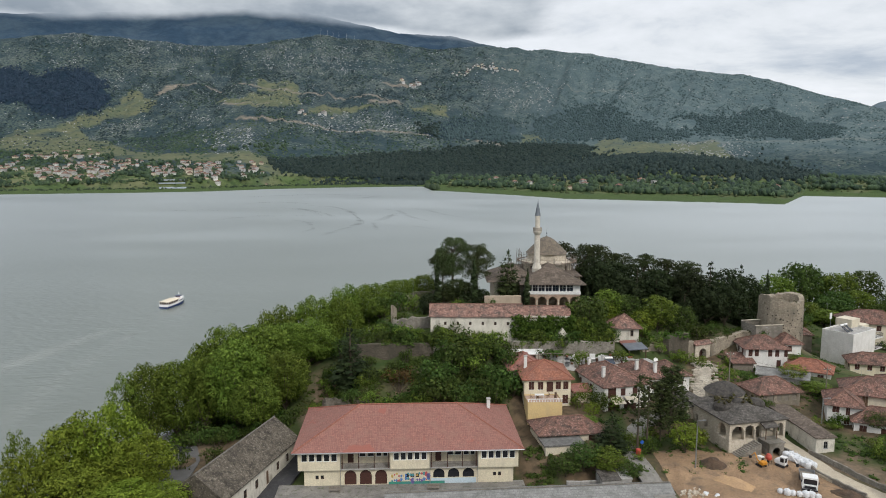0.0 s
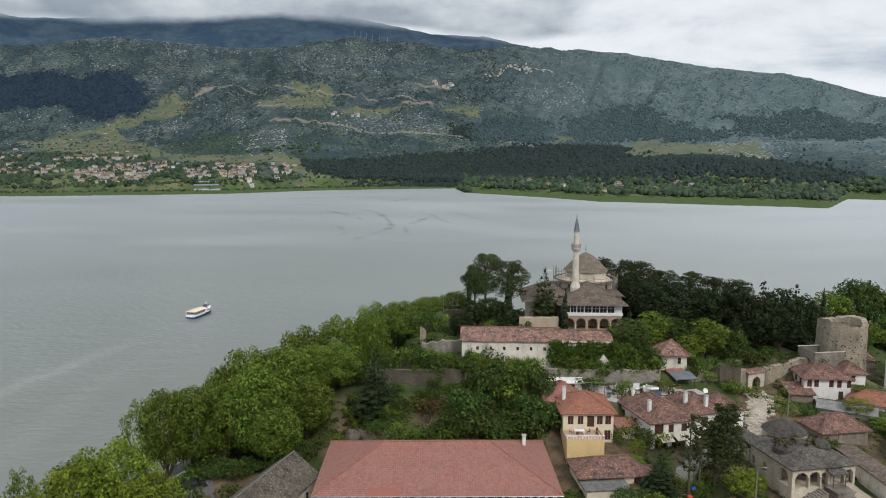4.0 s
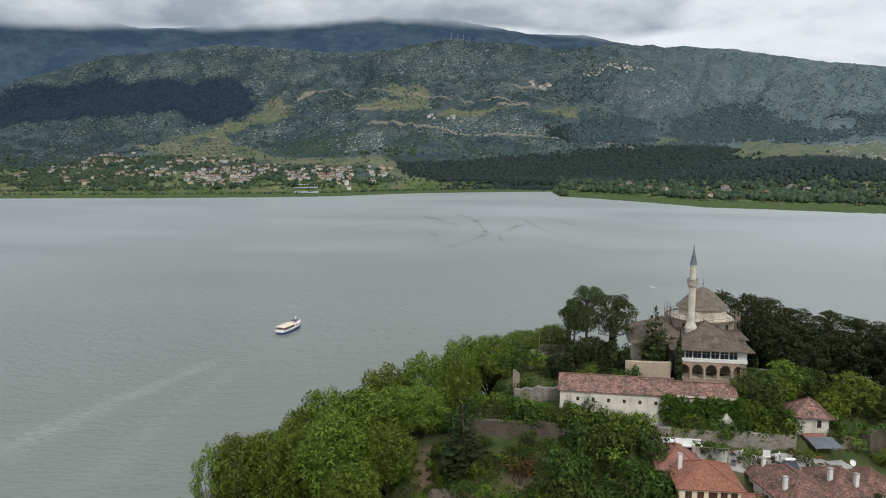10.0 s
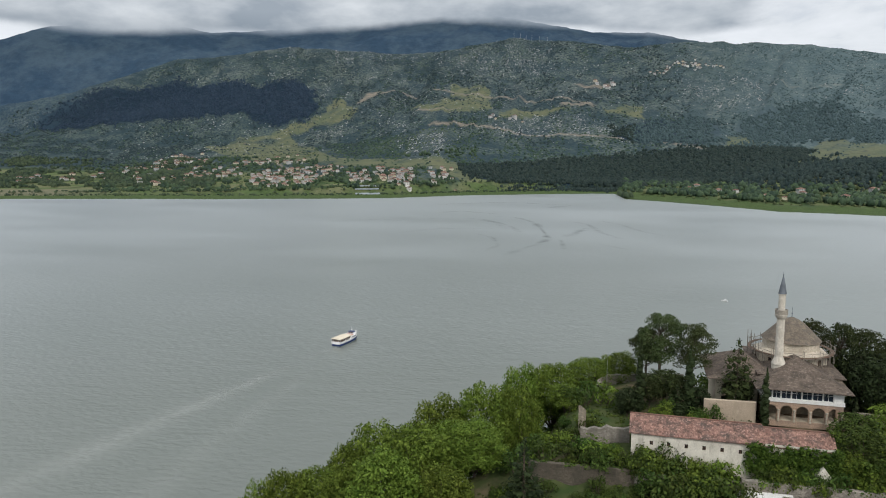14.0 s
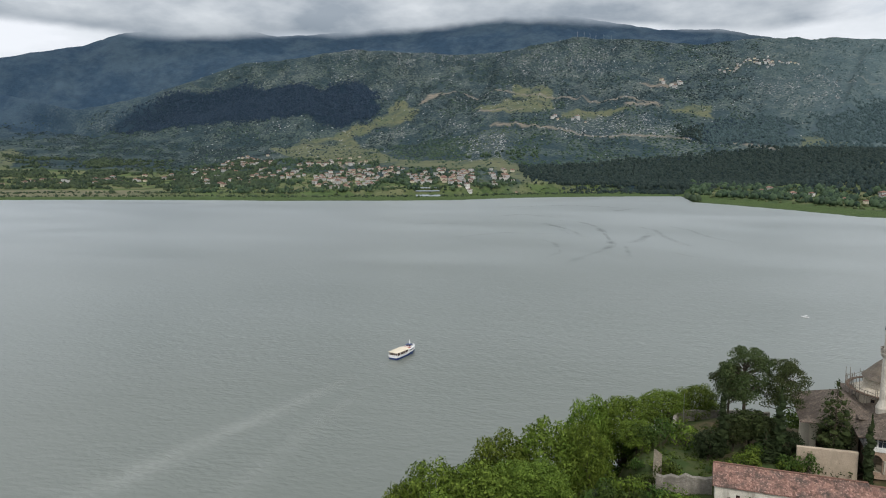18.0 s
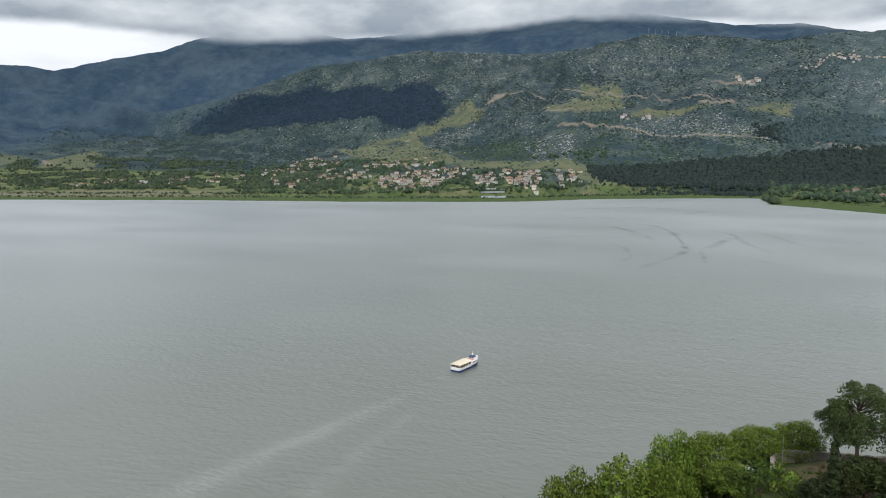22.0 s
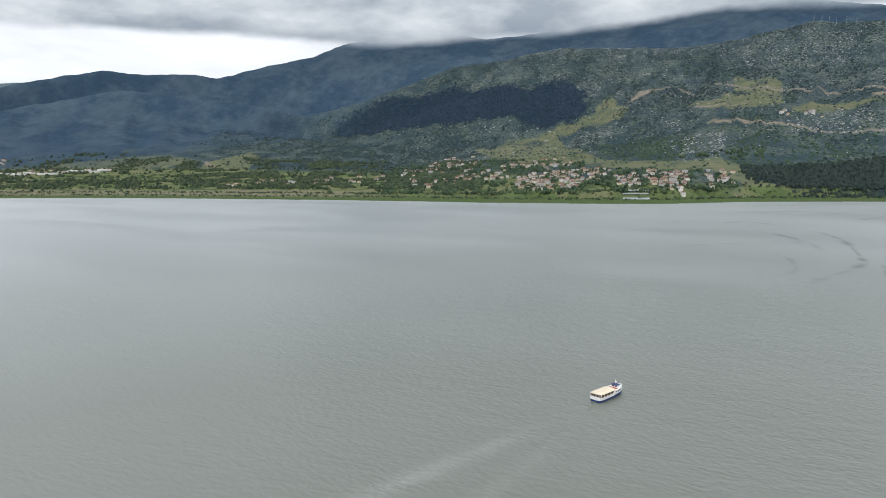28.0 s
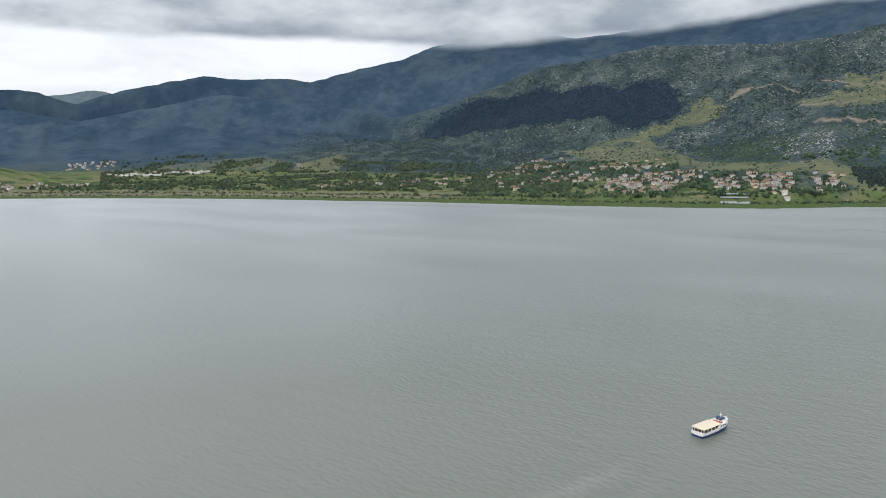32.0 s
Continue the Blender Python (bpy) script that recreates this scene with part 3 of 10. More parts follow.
    lk.new(mx.outputs[0], nd["Material Output"].inputs["Surface"])
    return m


lake_me = bpy.data.meshes.new("lake")
bm = bmesh.new()
bmesh.ops.create_circle(bm, cap_ends=True, segments=96, radius=4880)
bm.to_mesh(lake_me)
bm.free()
lake_me.materials.append(water_material())
lake = tagged(new("lake_water", lake_me), "rippled grey-green lake water under cloud", "water", kind="structure")

# ---------------------------------------------------------------- the peninsula's ground
SHORE = [(-420, -900), (-200, -300), (-95, -60), (-66, 30), (-61, 80), (-62, 112), (-60, 130), (-53, 150), (-41, 168), (-31, 186), (-20, 202), (5, 212), (45, 220), (95, 236), (150, 262), (230, 285), (330, 285), (460, 220), (700, 60), (1100, -300)]
LEVELS = [(-40, 60, 5), (0, 70, 6.5), (-25, 108, 5.2), (12, 108, 5.4), (-6, 107, 5.0), (-6, 113, 5.4), (-18, 112, 5.4), (8, 113, 5.6), (25, 108, 6.0), (-30, 118, 6.6), (-10, 124, 7.4), (12, 126, 8.6), (-24, 142, 9), (-8, 136, 10), (4, 138, 11), (-20, 147, 15.5), (-3, 147, 17), (8, 149, 18.5), (-17, 148.6, 16), (-12, 148.4, 16.3), (-7, 148.4, 16.6), (-1, 148.6, 17.2), (-12, 144, 14.5), (-6, 144, 15), (-16, 151, 20), (-8, 151.2, 20.3), (0, 151.4, 20.4),
          (15, 147, 17), (37, 147, 17), (28, 141, 13.4), (30, 136, 11.4), (38, 137, 11.2), (46, 139, 11.6), (53, 142, 12.4), (21, 147, 16.8), (26, 146.5, 16.6), (31, 147, 16.6), (20, 149.4, 17), (26, 149.4, 17), (32, 149.4, 17), (42, 149.5, 17), (20, 152.4, 20.6), (28, 152.4, 20.8), (34, 152.4, 20.8), (40, 152.6, 20.0), (-10, 154, 21), (-3, 157, 22.3), (12, 160, 22.6), (30, 160, 22.2), (24, 152, 21.2), (42, 157, 20), (5, 170, 23.6), (28, 178, 24.4), (30, 192, 24.4), (0, 185, 23.6), (-9, 189, 22.5), (-10, 172, 22),
          (58, 160, 14), (62, 182, 19), (75, 168, 17.5), (50, 172, 22), (46, 147, 13.4), (30, 131, 11), (21, 134, 12), (20, 122, 9.6), (34, 120, 8.8), (50, 120, 9), (63, 120, 8.8), (60, 105, 8), (45, 108, 7.8), (80, 130, 9.5), (72, 156, 12.5), (100, 178, 8.2),
          (115, 168, 8), (92, 205, 12), (140, 200, 6), (30, 206, 12), (-25, 170, 6), (-40, 140, 5), (80, 90, 7), (130, 120, 7), (200, 200, 5)]


def shore_distance(x, y):
    """Metres inland from the shore line; negative over the water."""
    best, side = np.full(x.shape, 1e9), np.zeros(x.shape)
    for (ax, ay), (bx, by) in zip(SHORE[:-1], SHORE[1:]):
        dx, dy = bx - ax, by - ay
        t = np.clip(((x - ax) * dx + (y - ay) * dy) / (dx * dx + dy * dy), 0, 1)
        px, py = x - ax - t * dx, y - ay - t * dy
        d = np.hypot(px, py)
        s = np.sign(dy * px - dx * py)
        side = np.where(d < best, s, side)
        best = np.minimum(best, d)
    return best * side


def ground_z(x, y):
    x, y = np.asarray(x, float), np.asarray(y, float)
    num, den = np.zeros_like(x), np.zeros_like(x)
    for px, py, pz in LEVELS:
        w = 1.0 / ((x - px) ** 2 + (y - py) ** 2 + 6.0) ** 1.9
        num, den = num + w * pz, den + w
    d = shore_distance(x, y)
    z = num / den
    z = z * ease(0, 16, d - 1.5) + 1.6 * (1 - ease(0, 16, d - 1.5))
    z = z + 0.18 * smooth_noise(x / 5, y / 5, 3, 3) * ease(4, 12, d)
    return np.where(d > 0, z, -2.0)


def gz(x, y):
    return float(ground_z(np.array([x]), np.array([y]))[0])


def ground_material():
    m, nd, lk, b = mat("earth_and_grass", 0.95, 0, 0.1)
    grass = blend(nd, lk, noise_fac(nd, lk, 0.35, 6), (0.034, 0.056, 0.018), (0.064, 0.074, 0.030))
    soil = blend(nd, lk, noise_fac(nd, lk, 0.8, 6), (0.17, 0.125, 0.085), (0.105, 0.085, 0.06))
    c = blend(nd, lk, noise_fac(nd, lk, 0.07, 7, 0.52, 0.64), grass, soil)
    at = nd.new("ShaderNodeAttribute")
    at.attribute_name = "soil"
    c = blend(nd, lk, at.outputs["Fac"], c, blend(nd, lk, noise_fac(nd, lk, 0.5, 6, 0.4, 0.6), (0.130, 0.094, 0.060), (0.070, 0.054, 0.035)))
    lk.new(c, b.inputs["Base Color"])
    bump(nd, lk, b, noise_fac(nd, lk, 2.5, 6, 0.2, 0.8), 0.5, 0.15)
    return m


gx, gy = np.concatenate([np.linspace(-420, -84, 40), np.linspace(-80, 140, 221), np.linspace(145, 1100, 70)]), np.concatenate([np.linspace(-900, 40, 50), np.linspace(44, 230, 187), np.linspace(233, 330, 34)])
GX, GY = np.meshgrid(gx, gy)
ground_me = grid_mesh("ground", np.stack([GX, GY, ground_z(GX, GY)], -1).reshape(-1, 3), len(gx), len(gy), ground_material())
TRODDEN = [(16, 121, 3.2, 14), (15, 131, 2.5, 9), (-20, 134.5, 8, 3.5), (-24.5, 138, 3, 10), (-10, 133.5, 12, 2.5), (48, 112, 14, 10), (30, 117, 5, 5), (9, 184, 14, 9), (20, 173, 22, 3), (66, 160, 8, 5), (58, 148, 4, 12), (40, 130, 6, 6), (34, 138, 14, 5), (24, 128, 7, 9), (52, 134, 7, 11), (-42, 122, 6, 9), (68, 146, 10, 12), (84, 132, 14, 10), (28, 114, 8, 6), (-21, 138, 3, 5)]
soil = np.zeros_like(GX)
for sx, sy, wx, wy in TRODDEN:
    soil = np.maximum(soil, ease(1.25, 0.7, np.hypot((GX - sx) / wx, (GY - sy) / wy) + 0.35 * smooth_noise(GX / 3, GY / 3, 6, 4)))
attr(ground_me, "soil", soil.ravel())
ground = tagged(new("ground", ground_me), "rough grass and bare earth of the walled peninsula", "ground", kind="structure")

# ---------------------------------------------------------------- building kit
def thing(name, m, label, category, group="", kind=""):
    ob = new(name)
    ob.empty_display_size = 0.5
    ob.matrix_world = m
    return tagged(ob, label, category, group, kind)


def part(name, data, material, parent, label="", m=None):
    if isinstance(data, bmesh.types.BMesh):
        me = bpy.data.meshes.new(name)
        data.to_mesh(me)
        data.free()
        me.materials.append(material)
    else:
        me = data
    ob = new(name, me)
    ob.parent = parent
    if m is not None:
        ob.matrix_basis = m
    if label:
        ob["label"] = label
    return ob


def box(bm, x0, x1, y0, y1, z0, z1, bevel=0.0):
    vs = [bm.verts.new(p) for p in ((x0, y0, z0), (x1, y0, z0), (x1, y1, z0), (x0, y1, z0), (x0, y0, z1), (x1, y0, z1), (x1, y1, z1), (x0, y1, z1))]
    fs = [bm.faces.new([vs[i] for i in f]) for f in ((3, 2, 1, 0), (4, 5, 6, 7), (0, 1, 5, 4), (1, 2, 6, 5), (2, 3, 7, 6), (3, 0, 4, 7))]
    if bevel:
        bmesh.ops.bevel(bm, geom=list({e for f in fs for e in f.edges}), offset=bevel, segments=2, affect="EDGES")
    return bm


def boxed(*a, **k):
    return box(bmesh.new(), *a, **k)


def bar(bm, p, q, r, seg=6, r2=None):
    """A round bar, tapered if r2 is given, from p to q."""
    p, q = Vector(p), Vector(q)
    turn = (q - p).to_track_quat("Z", "Y").to_matrix()
    rings = []
    for c, rad in ((p, r), (q, r if r2 is None else r2)):
        rings.append([bm.verts.new(c + turn @ Vector((math.cos(a) * rad, math.sin(a) * rad, 0))) for a in (2 * math.pi * i / seg for i in range(seg))])
    for i in range(seg):
        bm.faces.new((rings[0][i], rings[0][(i + 1) % seg], rings[1][(i + 1) % seg], rings[1][i]))
    bm.faces.new(rings[0][::-1])
    bm.faces.new(rings[1])
    return bm


def lathe(bm, outline, seg=24, x=0.0, y=0.0):
    """A turned solid from (radius, height) pairs."""
    rings = [[bm.verts.new((x + r * math.cos(2 * math.pi * i / seg), y + r * math.sin(2 * math.pi * i / seg), z)) for i in range(seg)] for r, z in outline]
    for a, b in zip(rings[:-1], rings[1:]):
        for i in range(seg):
            bm.faces.new((a[i], a[(i + 1) % seg], b[(i + 1) % seg], b[i]))
    bm.faces.new(rings[0][::-1])
    bm.faces.new(rings[-1])
    return bm


def panel(bm, p, along, out, u0, u1, z0, z1, holes=(), deep=0.25):
    """A wall face from p, with openings (u0, u1, z0, z1, arched) that have reveals and round heads."""
    p, along, out = Vector(p), Vector(along), Vector(out)

    def at(u, z, d=0.0):
        return bm.verts.new(p + along * u + Vector((0, 0, z)) - out * d)

    def quad(*vs):
        bm.faces.new(vs)

    us = sorted({u0, u1, *(h[0] for h in holes), *(h[1] for h in holes)})
    zs = sorted({z0, z1, *(h[2] for h in holes), *(h[3] for h in holes)})
    for a, b in zip(us[:-1], us[1:]):
        for c, d in zip(zs[:-1], zs[1:]):
            mu, mz = (a + b) / 2, (c + d) / 2
            if not any(h[0] < mu < h[1] and h[2] < mz < h[3] for h in holes):
                quad(at(a, c), at(b, c), at(b, d), at(a, d))
    for h in holes:
        a, b, c, d = h[:4]
        arched = len(h) > 4 and h[4]
        r = (b - a) / 2
        spring = max(c, d - r) if arched else d
        quad(at(a, c), at(a, c, deep), at(a, spring, deep), at(a, spring))
        quad(at(b, c, deep), at(b, c), at(b, spring), at(b, spring, deep))
        quad(at(a, c, deep), at(a, c), at(b, c), at(b, c, deep))
        if arched:
            n, k = 10, d - spring
            arc = [(a + r - r * math.cos(math.pi * i / n), spring + k * math.sin(math.pi * i / n)) for i in range(n + 1)]
            for (ua, za), (ub, zb) in zip(arc[:-1], arc[1:]):
                quad(at(ua, za), at(ub, zb), at(ub, d), at(ua, d))
                quad(at(ua, za, deep), at(ub, zb, deep), at(ub, zb), at(ua, za))
        else:
            quad(at(a, d), at(a, d, deep), at(b, d, deep), at(b, d))


FACES = {"f": ((-1, -1), (1, 0, 0), (0, -1, 0)), "r": ((1, -1), (0, 1, 0), (1, 0, 0)), "b": ((1, 1), (-1, 0, 0), (0, 1, 0)), "l": ((-1, 1), (0, -1, 0), (-1, 0, 0))}


def shell(bm, w, d, z0, z1, holes=None, deep=0.25, x=0.0, y=0.0):
    """Four walls of a block w x d, with openings per face; u runs from each face's left end."""
    holes = holes or {}
    for f, ((sx, sy), along, out) in FACES.items():
        panel(bm, (x + sx * w / 2, y + sy * d / 2, 0), along, out, 0, w if f in "fb" else d, z0, z1, holes.get(f, ()), deep)
    return bm


def face_pose(f, w, d, u, z, x=0.0, y=0.0, back=0.0):
    (sx, sy), along, out = FACES[f]
    c = Vector((x + sx * w / 2, y + sy * d / 2, z)) + Vector(along) * u - Vector(out) * back
    return Matrix.Translation(c) @ Matrix.Rotation({"f": 0, "r": 90, "b": 180, "l": 270}[f] * math.pi / 180, 4, "Z")


MESHES = {}


def kept_mesh(key, make, material):
    if key not in MESHES:
        bm = make()
        me = bpy.data.meshes.new(key[0])
        bm.to_mesh(me)
        bm.free()
        me.materials.append(material)
        MESHES[key] = me
    return MESHES[key]


def window(parent, m, w, h, nx=2, nz=1, frame_m=None, pane_m=None, shutter_m=None, name="window", sill=False, t=0.07):
    """A window at m (its lower left corner, facing -y): frame and bars, pane, shutters if any."""
    def bars():
        bm = bmesh.new()
        box(bm, 0, t, -0.03, 0.05, 0, h)
        box(bm, w - t, w, -0.03, 0.05, 0, h)
        box(bm, t, w - t, -0.03, 0.05, 0, t)
        box(bm, t, w - t, -0.03, 0.05, h - t, h)
        for i in range(1, nx):
            box(bm, w * i / nx - t * 0.4, w * i / nx + t * 0.4, -0.02, 0.04, t, h - t)
        for i in range(1, nz):
            box(bm, t, w - t, -0.018, 0.038, h * i / nz - t * 0.35, h * i / nz + t * 0.35)
        if sill:
            box(bm, -0.08, w + 0.08, -0.14, -0.031, -0.06, 0.03)
        return bm

    ob = part(name, kept_mesh((name, w, h, nx, nz, sill, t, frame_m.name), bars, frame_m), frame_m, parent, m=m)
    part("pane", kept_mesh(("pane", w, h, pane_m.name), lambda: boxed(0.02, w - 0.02, 0.005, 0.02, 0.02, h - 0.02), pane_m), pane_m, ob)
    if shutter_m:
        def leaf():
            bm = bmesh.new()
            box(bm, 0, w / 2, -0.03, 0.01, 0, h)
            for i in range(int(h / 0.14)):
                box(bm, 0.05, w / 2 - 0.05, -0.045, -0.0301, 0.05 + i * 0.14, 0.13 + i * 0.14)
            return bm

        me = kept_mesh(("shutter", w, h, shutter_m.name), leaf, shutter_m)
        for x in (-w / 2 - 0.04, w + 0.04):
            part("shutter", me, shutter_m, ob, m=Matrix.Translation((x, -0.26, 0)))
    return ob


def roof_mesh(name, w, d, rise, over, material, kind="hip", thick=0.16, x=0.0, y=0.0, z=0.0, inset=None):
    """A pitched roof over a block w x d, with eaves, fascia and soffit; its UV runs along and up each slope in metres."""
    a, b = w / 2 + over, d / 2 + over
    drop = rise / (min(w, d) / 2) * over if kind != "shed" else 0.0
    z0, z1 = z - drop, z + rise
    bm = bmesh.new()
    uv = bm.loops.layers.uv.new("slope")

    def V(px, py, pz):
        return bm.verts.new((x + px, y + py, pz))

    c = [(-a, -b), (a, -b), (a, b), (-a, b)]
    tops = []
    if kind == "shed":
        tops = [[(-a, -b, z), (a, -b, z), (a, b, z1), (-a, b, z1)]]
    elif kind == "gable":
        tops = [[(-a, -b, z0), (a, -b, z0), (a, 0, z1), (-a, 0, z1)], [(a, b, z0), (-a, b, z0), (-a, 0, z1), (a, 0, z1)]]
    else:
        if w >= d:
            k = inset if inset is not None else min(a, b)
            p, q = (-a + k, 0, z1), (a - k, 0, z1)
            if a - k < 0.05:
                p = q = (0, 0, z1)
            tops = [[(-a, -b, z0), (a, -b, z0), q, p], [(a, -b, z0), (a, b, z0), q], [(a, b, z0), (-a, b, z0), p, q], [(-a, b, z0), (-a, -b, z0), p]]
        else:
            k = inset if inset is not None else a
            p, q = (0, -b + k, z1), (0, b - k, z1)
            tops = [[(-a, -b, z0), (a, -b, z0), p], [(a, -b, z0), (a, b, z0), q, p], [(a, b, z0), (-a, b, z0), q], [(-a, b, z0), (-a, -b, z0), p, q]]
    for poly in tops:
        pts = []
        for v in poly:
            if not pts or (Vector(v) - Vector(pts[-1])).length > 1e-4:
                pts.append(v)
        f = bm.faces.new([V(*v) for v in pts])
        f.normal_update()
        n = f.normal
        up = (Vector((0, 0, 1)) - n * n.z).normalized()
        side = up.cross(n)
        for lp in f.loops:
            lp[uv].uv = (lp.vert.co.dot(side), lp.vert.co.dot(up))
    # fascia and soffit
    hs = {(-a, -b): z0, (a, -b): z0, (a, b): z0, (-a, b): z0}
    if kind == "shed":
        hs = {(-a, -b): z, (a, -b): z, (a, b): z1, (-a, b): z1}
    for s, e in zip(c, c[1:] + c[:1]):
        bm.faces.new([V(*s, hs[s] - thick), V(*e, hs[e] - thick), V(*e, hs[e]), V(*s, hs[s])])
    bm.faces.new([V(*s, hs[s] - thick) for s in c[::-1]])
    if kind == "gable":
        for sx in (-1, 1):
            bm.faces.new([V(sx * a, -b, z0), V(sx * a, b, z0), V(sx * a, 0, z1)])
    me = bpy.data.meshes.new(name)
    bm.to_mesh(me)
    bm.free()
    me.materials.append(material)
    lines = []
    if kind == "gable":
        lines = [((x - a, y, z1), (x + a, y, z1))]
    elif kind == "hip":
        cs = [Vector((x + px, y + py, z0)) for px, py in c]
        P, Q = Vector((x + p[0], y + p[1], z1)), Vector((x + q[0], y + q[1], z1))
        near = [P, Q, Q, P] if w >= d else [P, P, Q, Q]
        lines = [(s, e) for s, e in zip(cs, near)] + ([(P, Q)] if (P - Q).length > 0.1 else [])
    return me, lines


def roof(parent, w, d, rise, over, material, cap_m, kind="hip", **k):
    me, lines = roof_mesh("roof", w, d, rise, over, material, kind, **k)
    ob = part("roof", me, material, parent)
    bm = bmesh.new()
    for p, q in lines:
        bar(bm, Vector(p) + Vector((0, 0, 0.03)), Vector(q) + Vector((0, 0, 0.03)), 0.13, 6)
    if lines:
        part("ridge_cap", bm, cap_m, ob)
    return ob


# ---------------------------------------------------------------- materials of the town
def tile_material(name, a, b, c, bw=0.3, row=0.4, offset=0.0, rough=0.85, old=0.5, patch=None):
    """Roof covering laid in rows, coloured piece by piece, with lichen and stains."""
    m, nd, lk, bs = mat(name, rough, 0, 0.25)
    u, br = nd.new("ShaderNodeUVMap"), nd.new("ShaderNodeTexBrick")
    u.uv_map = "slope"
    br.offset = offset
    for k, v in (("Scale", 1.0), ("Mortar Size", 0.03), ("Mortar Smooth", 0.6), ("Brick Width", bw), ("Row Height", row), ("Bias", -0.1)):
        br.inputs[k].default_value = v
    br.inputs["Color1"].default_value, br.inputs["Color2"].default_value, br.inputs["Mortar"].default_value = rgb(a), rgb(b), rgb(tuple(0.62 * q for q in a))
    lk.new(u.outputs[0], br.inputs["Vector"])
    col = blend(nd, lk, noise_fac(nd, lk, 0.5, 6, 0.45, 0.7), br.outputs["Color"], c)
    # single tiles bleached or blackened
    col = blend(nd, lk, noise_fac(nd, lk, 3.2, 3, 0.56, 0.66), col, blend(nd, lk, 0.75 * old, col, tuple(min(0.6, 1.5 * q + 0.06) for q in a)))
    col = blend(nd, lk, noise_fac(nd, lk, 4.1, 4, 0.55, 0.66), col, blend(nd, lk, 0.9 * old, col, tuple(0.4 * q for q in b)))
    col = blend(nd, lk, noise_fac(nd, lk, 1.1, 7, 0.5, 0.72), col, blend(nd, lk, old, col, tuple(0.4 * q for q in c)))
    if patch:
        col = blend(nd, lk, noise_fac(nd, lk, 0.16, 3, 0.62, 0.64), col, patch)
    lk.new(col, bs.inputs["Base Color"])
    h = nd.new("ShaderNodeMath")
    h.operation = "SUBTRACT"
    lk.new(noise_fac(nd, lk, 3.0, 5, 0.2, 0.8), h.inputs[0])
    lk.new(br.outputs["Fac"], h.inputs[1])
    bump(nd, lk, bs, h.outputs[0], 0.8, 0.08)
    return m


def stone_material(name, a, b, dark, size=2.2, relief=0.7):
    """Rubble masonry: stones of several tones, recessed joints, dark weathering."""
    m, nd, lk, bs = mat(name, 0.95, 0, 0.15)
    co, v, e = nd.new("ShaderNodeTexCoord"), nd.new("ShaderNodeTexVoronoi"), nd.new("ShaderNodeTexVoronoi")
    e.feature = "DISTANCE_TO_EDGE"
    mp = nd.new("ShaderNodeMapping")
    mp.inputs["Scale"].default_value = (1, 1, 1.7)
    lk.new(co.outputs["Object"], mp.inputs["Vector"])
    for n in (v, e):
        n.inputs["Scale"].default_value = size
        lk.new(mp.outputs[0], n.inputs["Vector"])
    sep = nd.new("ShaderNodeSeparateColor")
    lk.new(v.outputs["Color"], sep.inputs[0])
    c = blend(nd, lk, sep.outputs[0], a, b)
    c = blend(nd, lk, noise_fac(nd, lk, 0.35, 7, 0.45, 0.7, (1, 1, 0.5)), c, dark)
    c = blend(nd, lk, noise_fac(nd, lk, 4, 5, 0.5, 0.8), c, tuple(0.6 * q for q in b))
    r = nd.new("ShaderNodeMapRange")
    r.inputs["From Max"].default_value = 0.06
    lk.new(e.outputs["Distance"], r.inputs["Value"])
    c = blend(nd, lk, r.outputs[0], tuple(0.55 * q for q in a), c)
    lk.new(c, bs.inputs["Base Color"])
    bump(nd, lk, bs, r.outputs[0], relief, 0.06)
    return m


def glass_material(name, tint):
    m, nd, lk, b = mat(name, 0.08, 0, 0.5)
    lk.new(blend(nd, lk, noise_fac(nd, lk, 0.8, 2), tint, tuple(1.6 * q for q in tint)), b.inputs["Base Color"])
    return m


def leaf_material(name, dark, light, shift=0.03, through=0.16):
    m, nd, lk, b = mat(name, 0.72, 0, 0.12)
    geo, oi = nd.new("ShaderNodeNewGeometry"), nd.new("ShaderNodeObjectInfo")
    c = blend(nd, lk, geo.outputs["Random Per Island"], dark, light)
    c = blend(nd, lk, noise_fac(nd, lk, 0.5, 3, 0.35, 0.65), blend(nd, lk, 1.0, c, (0.62, 0.70, 0.6), "MULTIPLY"), c)
    hs = nd.new("ShaderNodeHueSaturation")
    for k, lo, hi in (("Hue", 0.5 - shift, 0.5 + shift * 0.6), ("Value", 0.80, 1.18)):
        r = nd.new("ShaderNodeMapRange")
        r.inputs["To Min"].default_value, r.inputs["To Max"].default_value = lo, hi
        lk.new(oi.outputs["Random"], r.inputs["Value"])
        lk.new(r.outputs[0], hs.inputs[k])
    lk.new(c, hs.inputs["Color"])
    lk.new(hs.outputs[0], b.inputs["Base Color"])
    tr, mx = nd.new("ShaderNodeBsdfTranslucent"), nd.new("ShaderNodeMixShader")
    lk.new(hs.outputs[0], tr.inputs["Color"])
    mx.inputs[0].default_value = through
    lk.new(b.outputs[0], mx.inputs[1])
    lk.new(tr.outputs[0], mx.inputs[2])
    lk.new(mx.outputs[0], nd["Material Output"].inputs["Surface"])
    return m


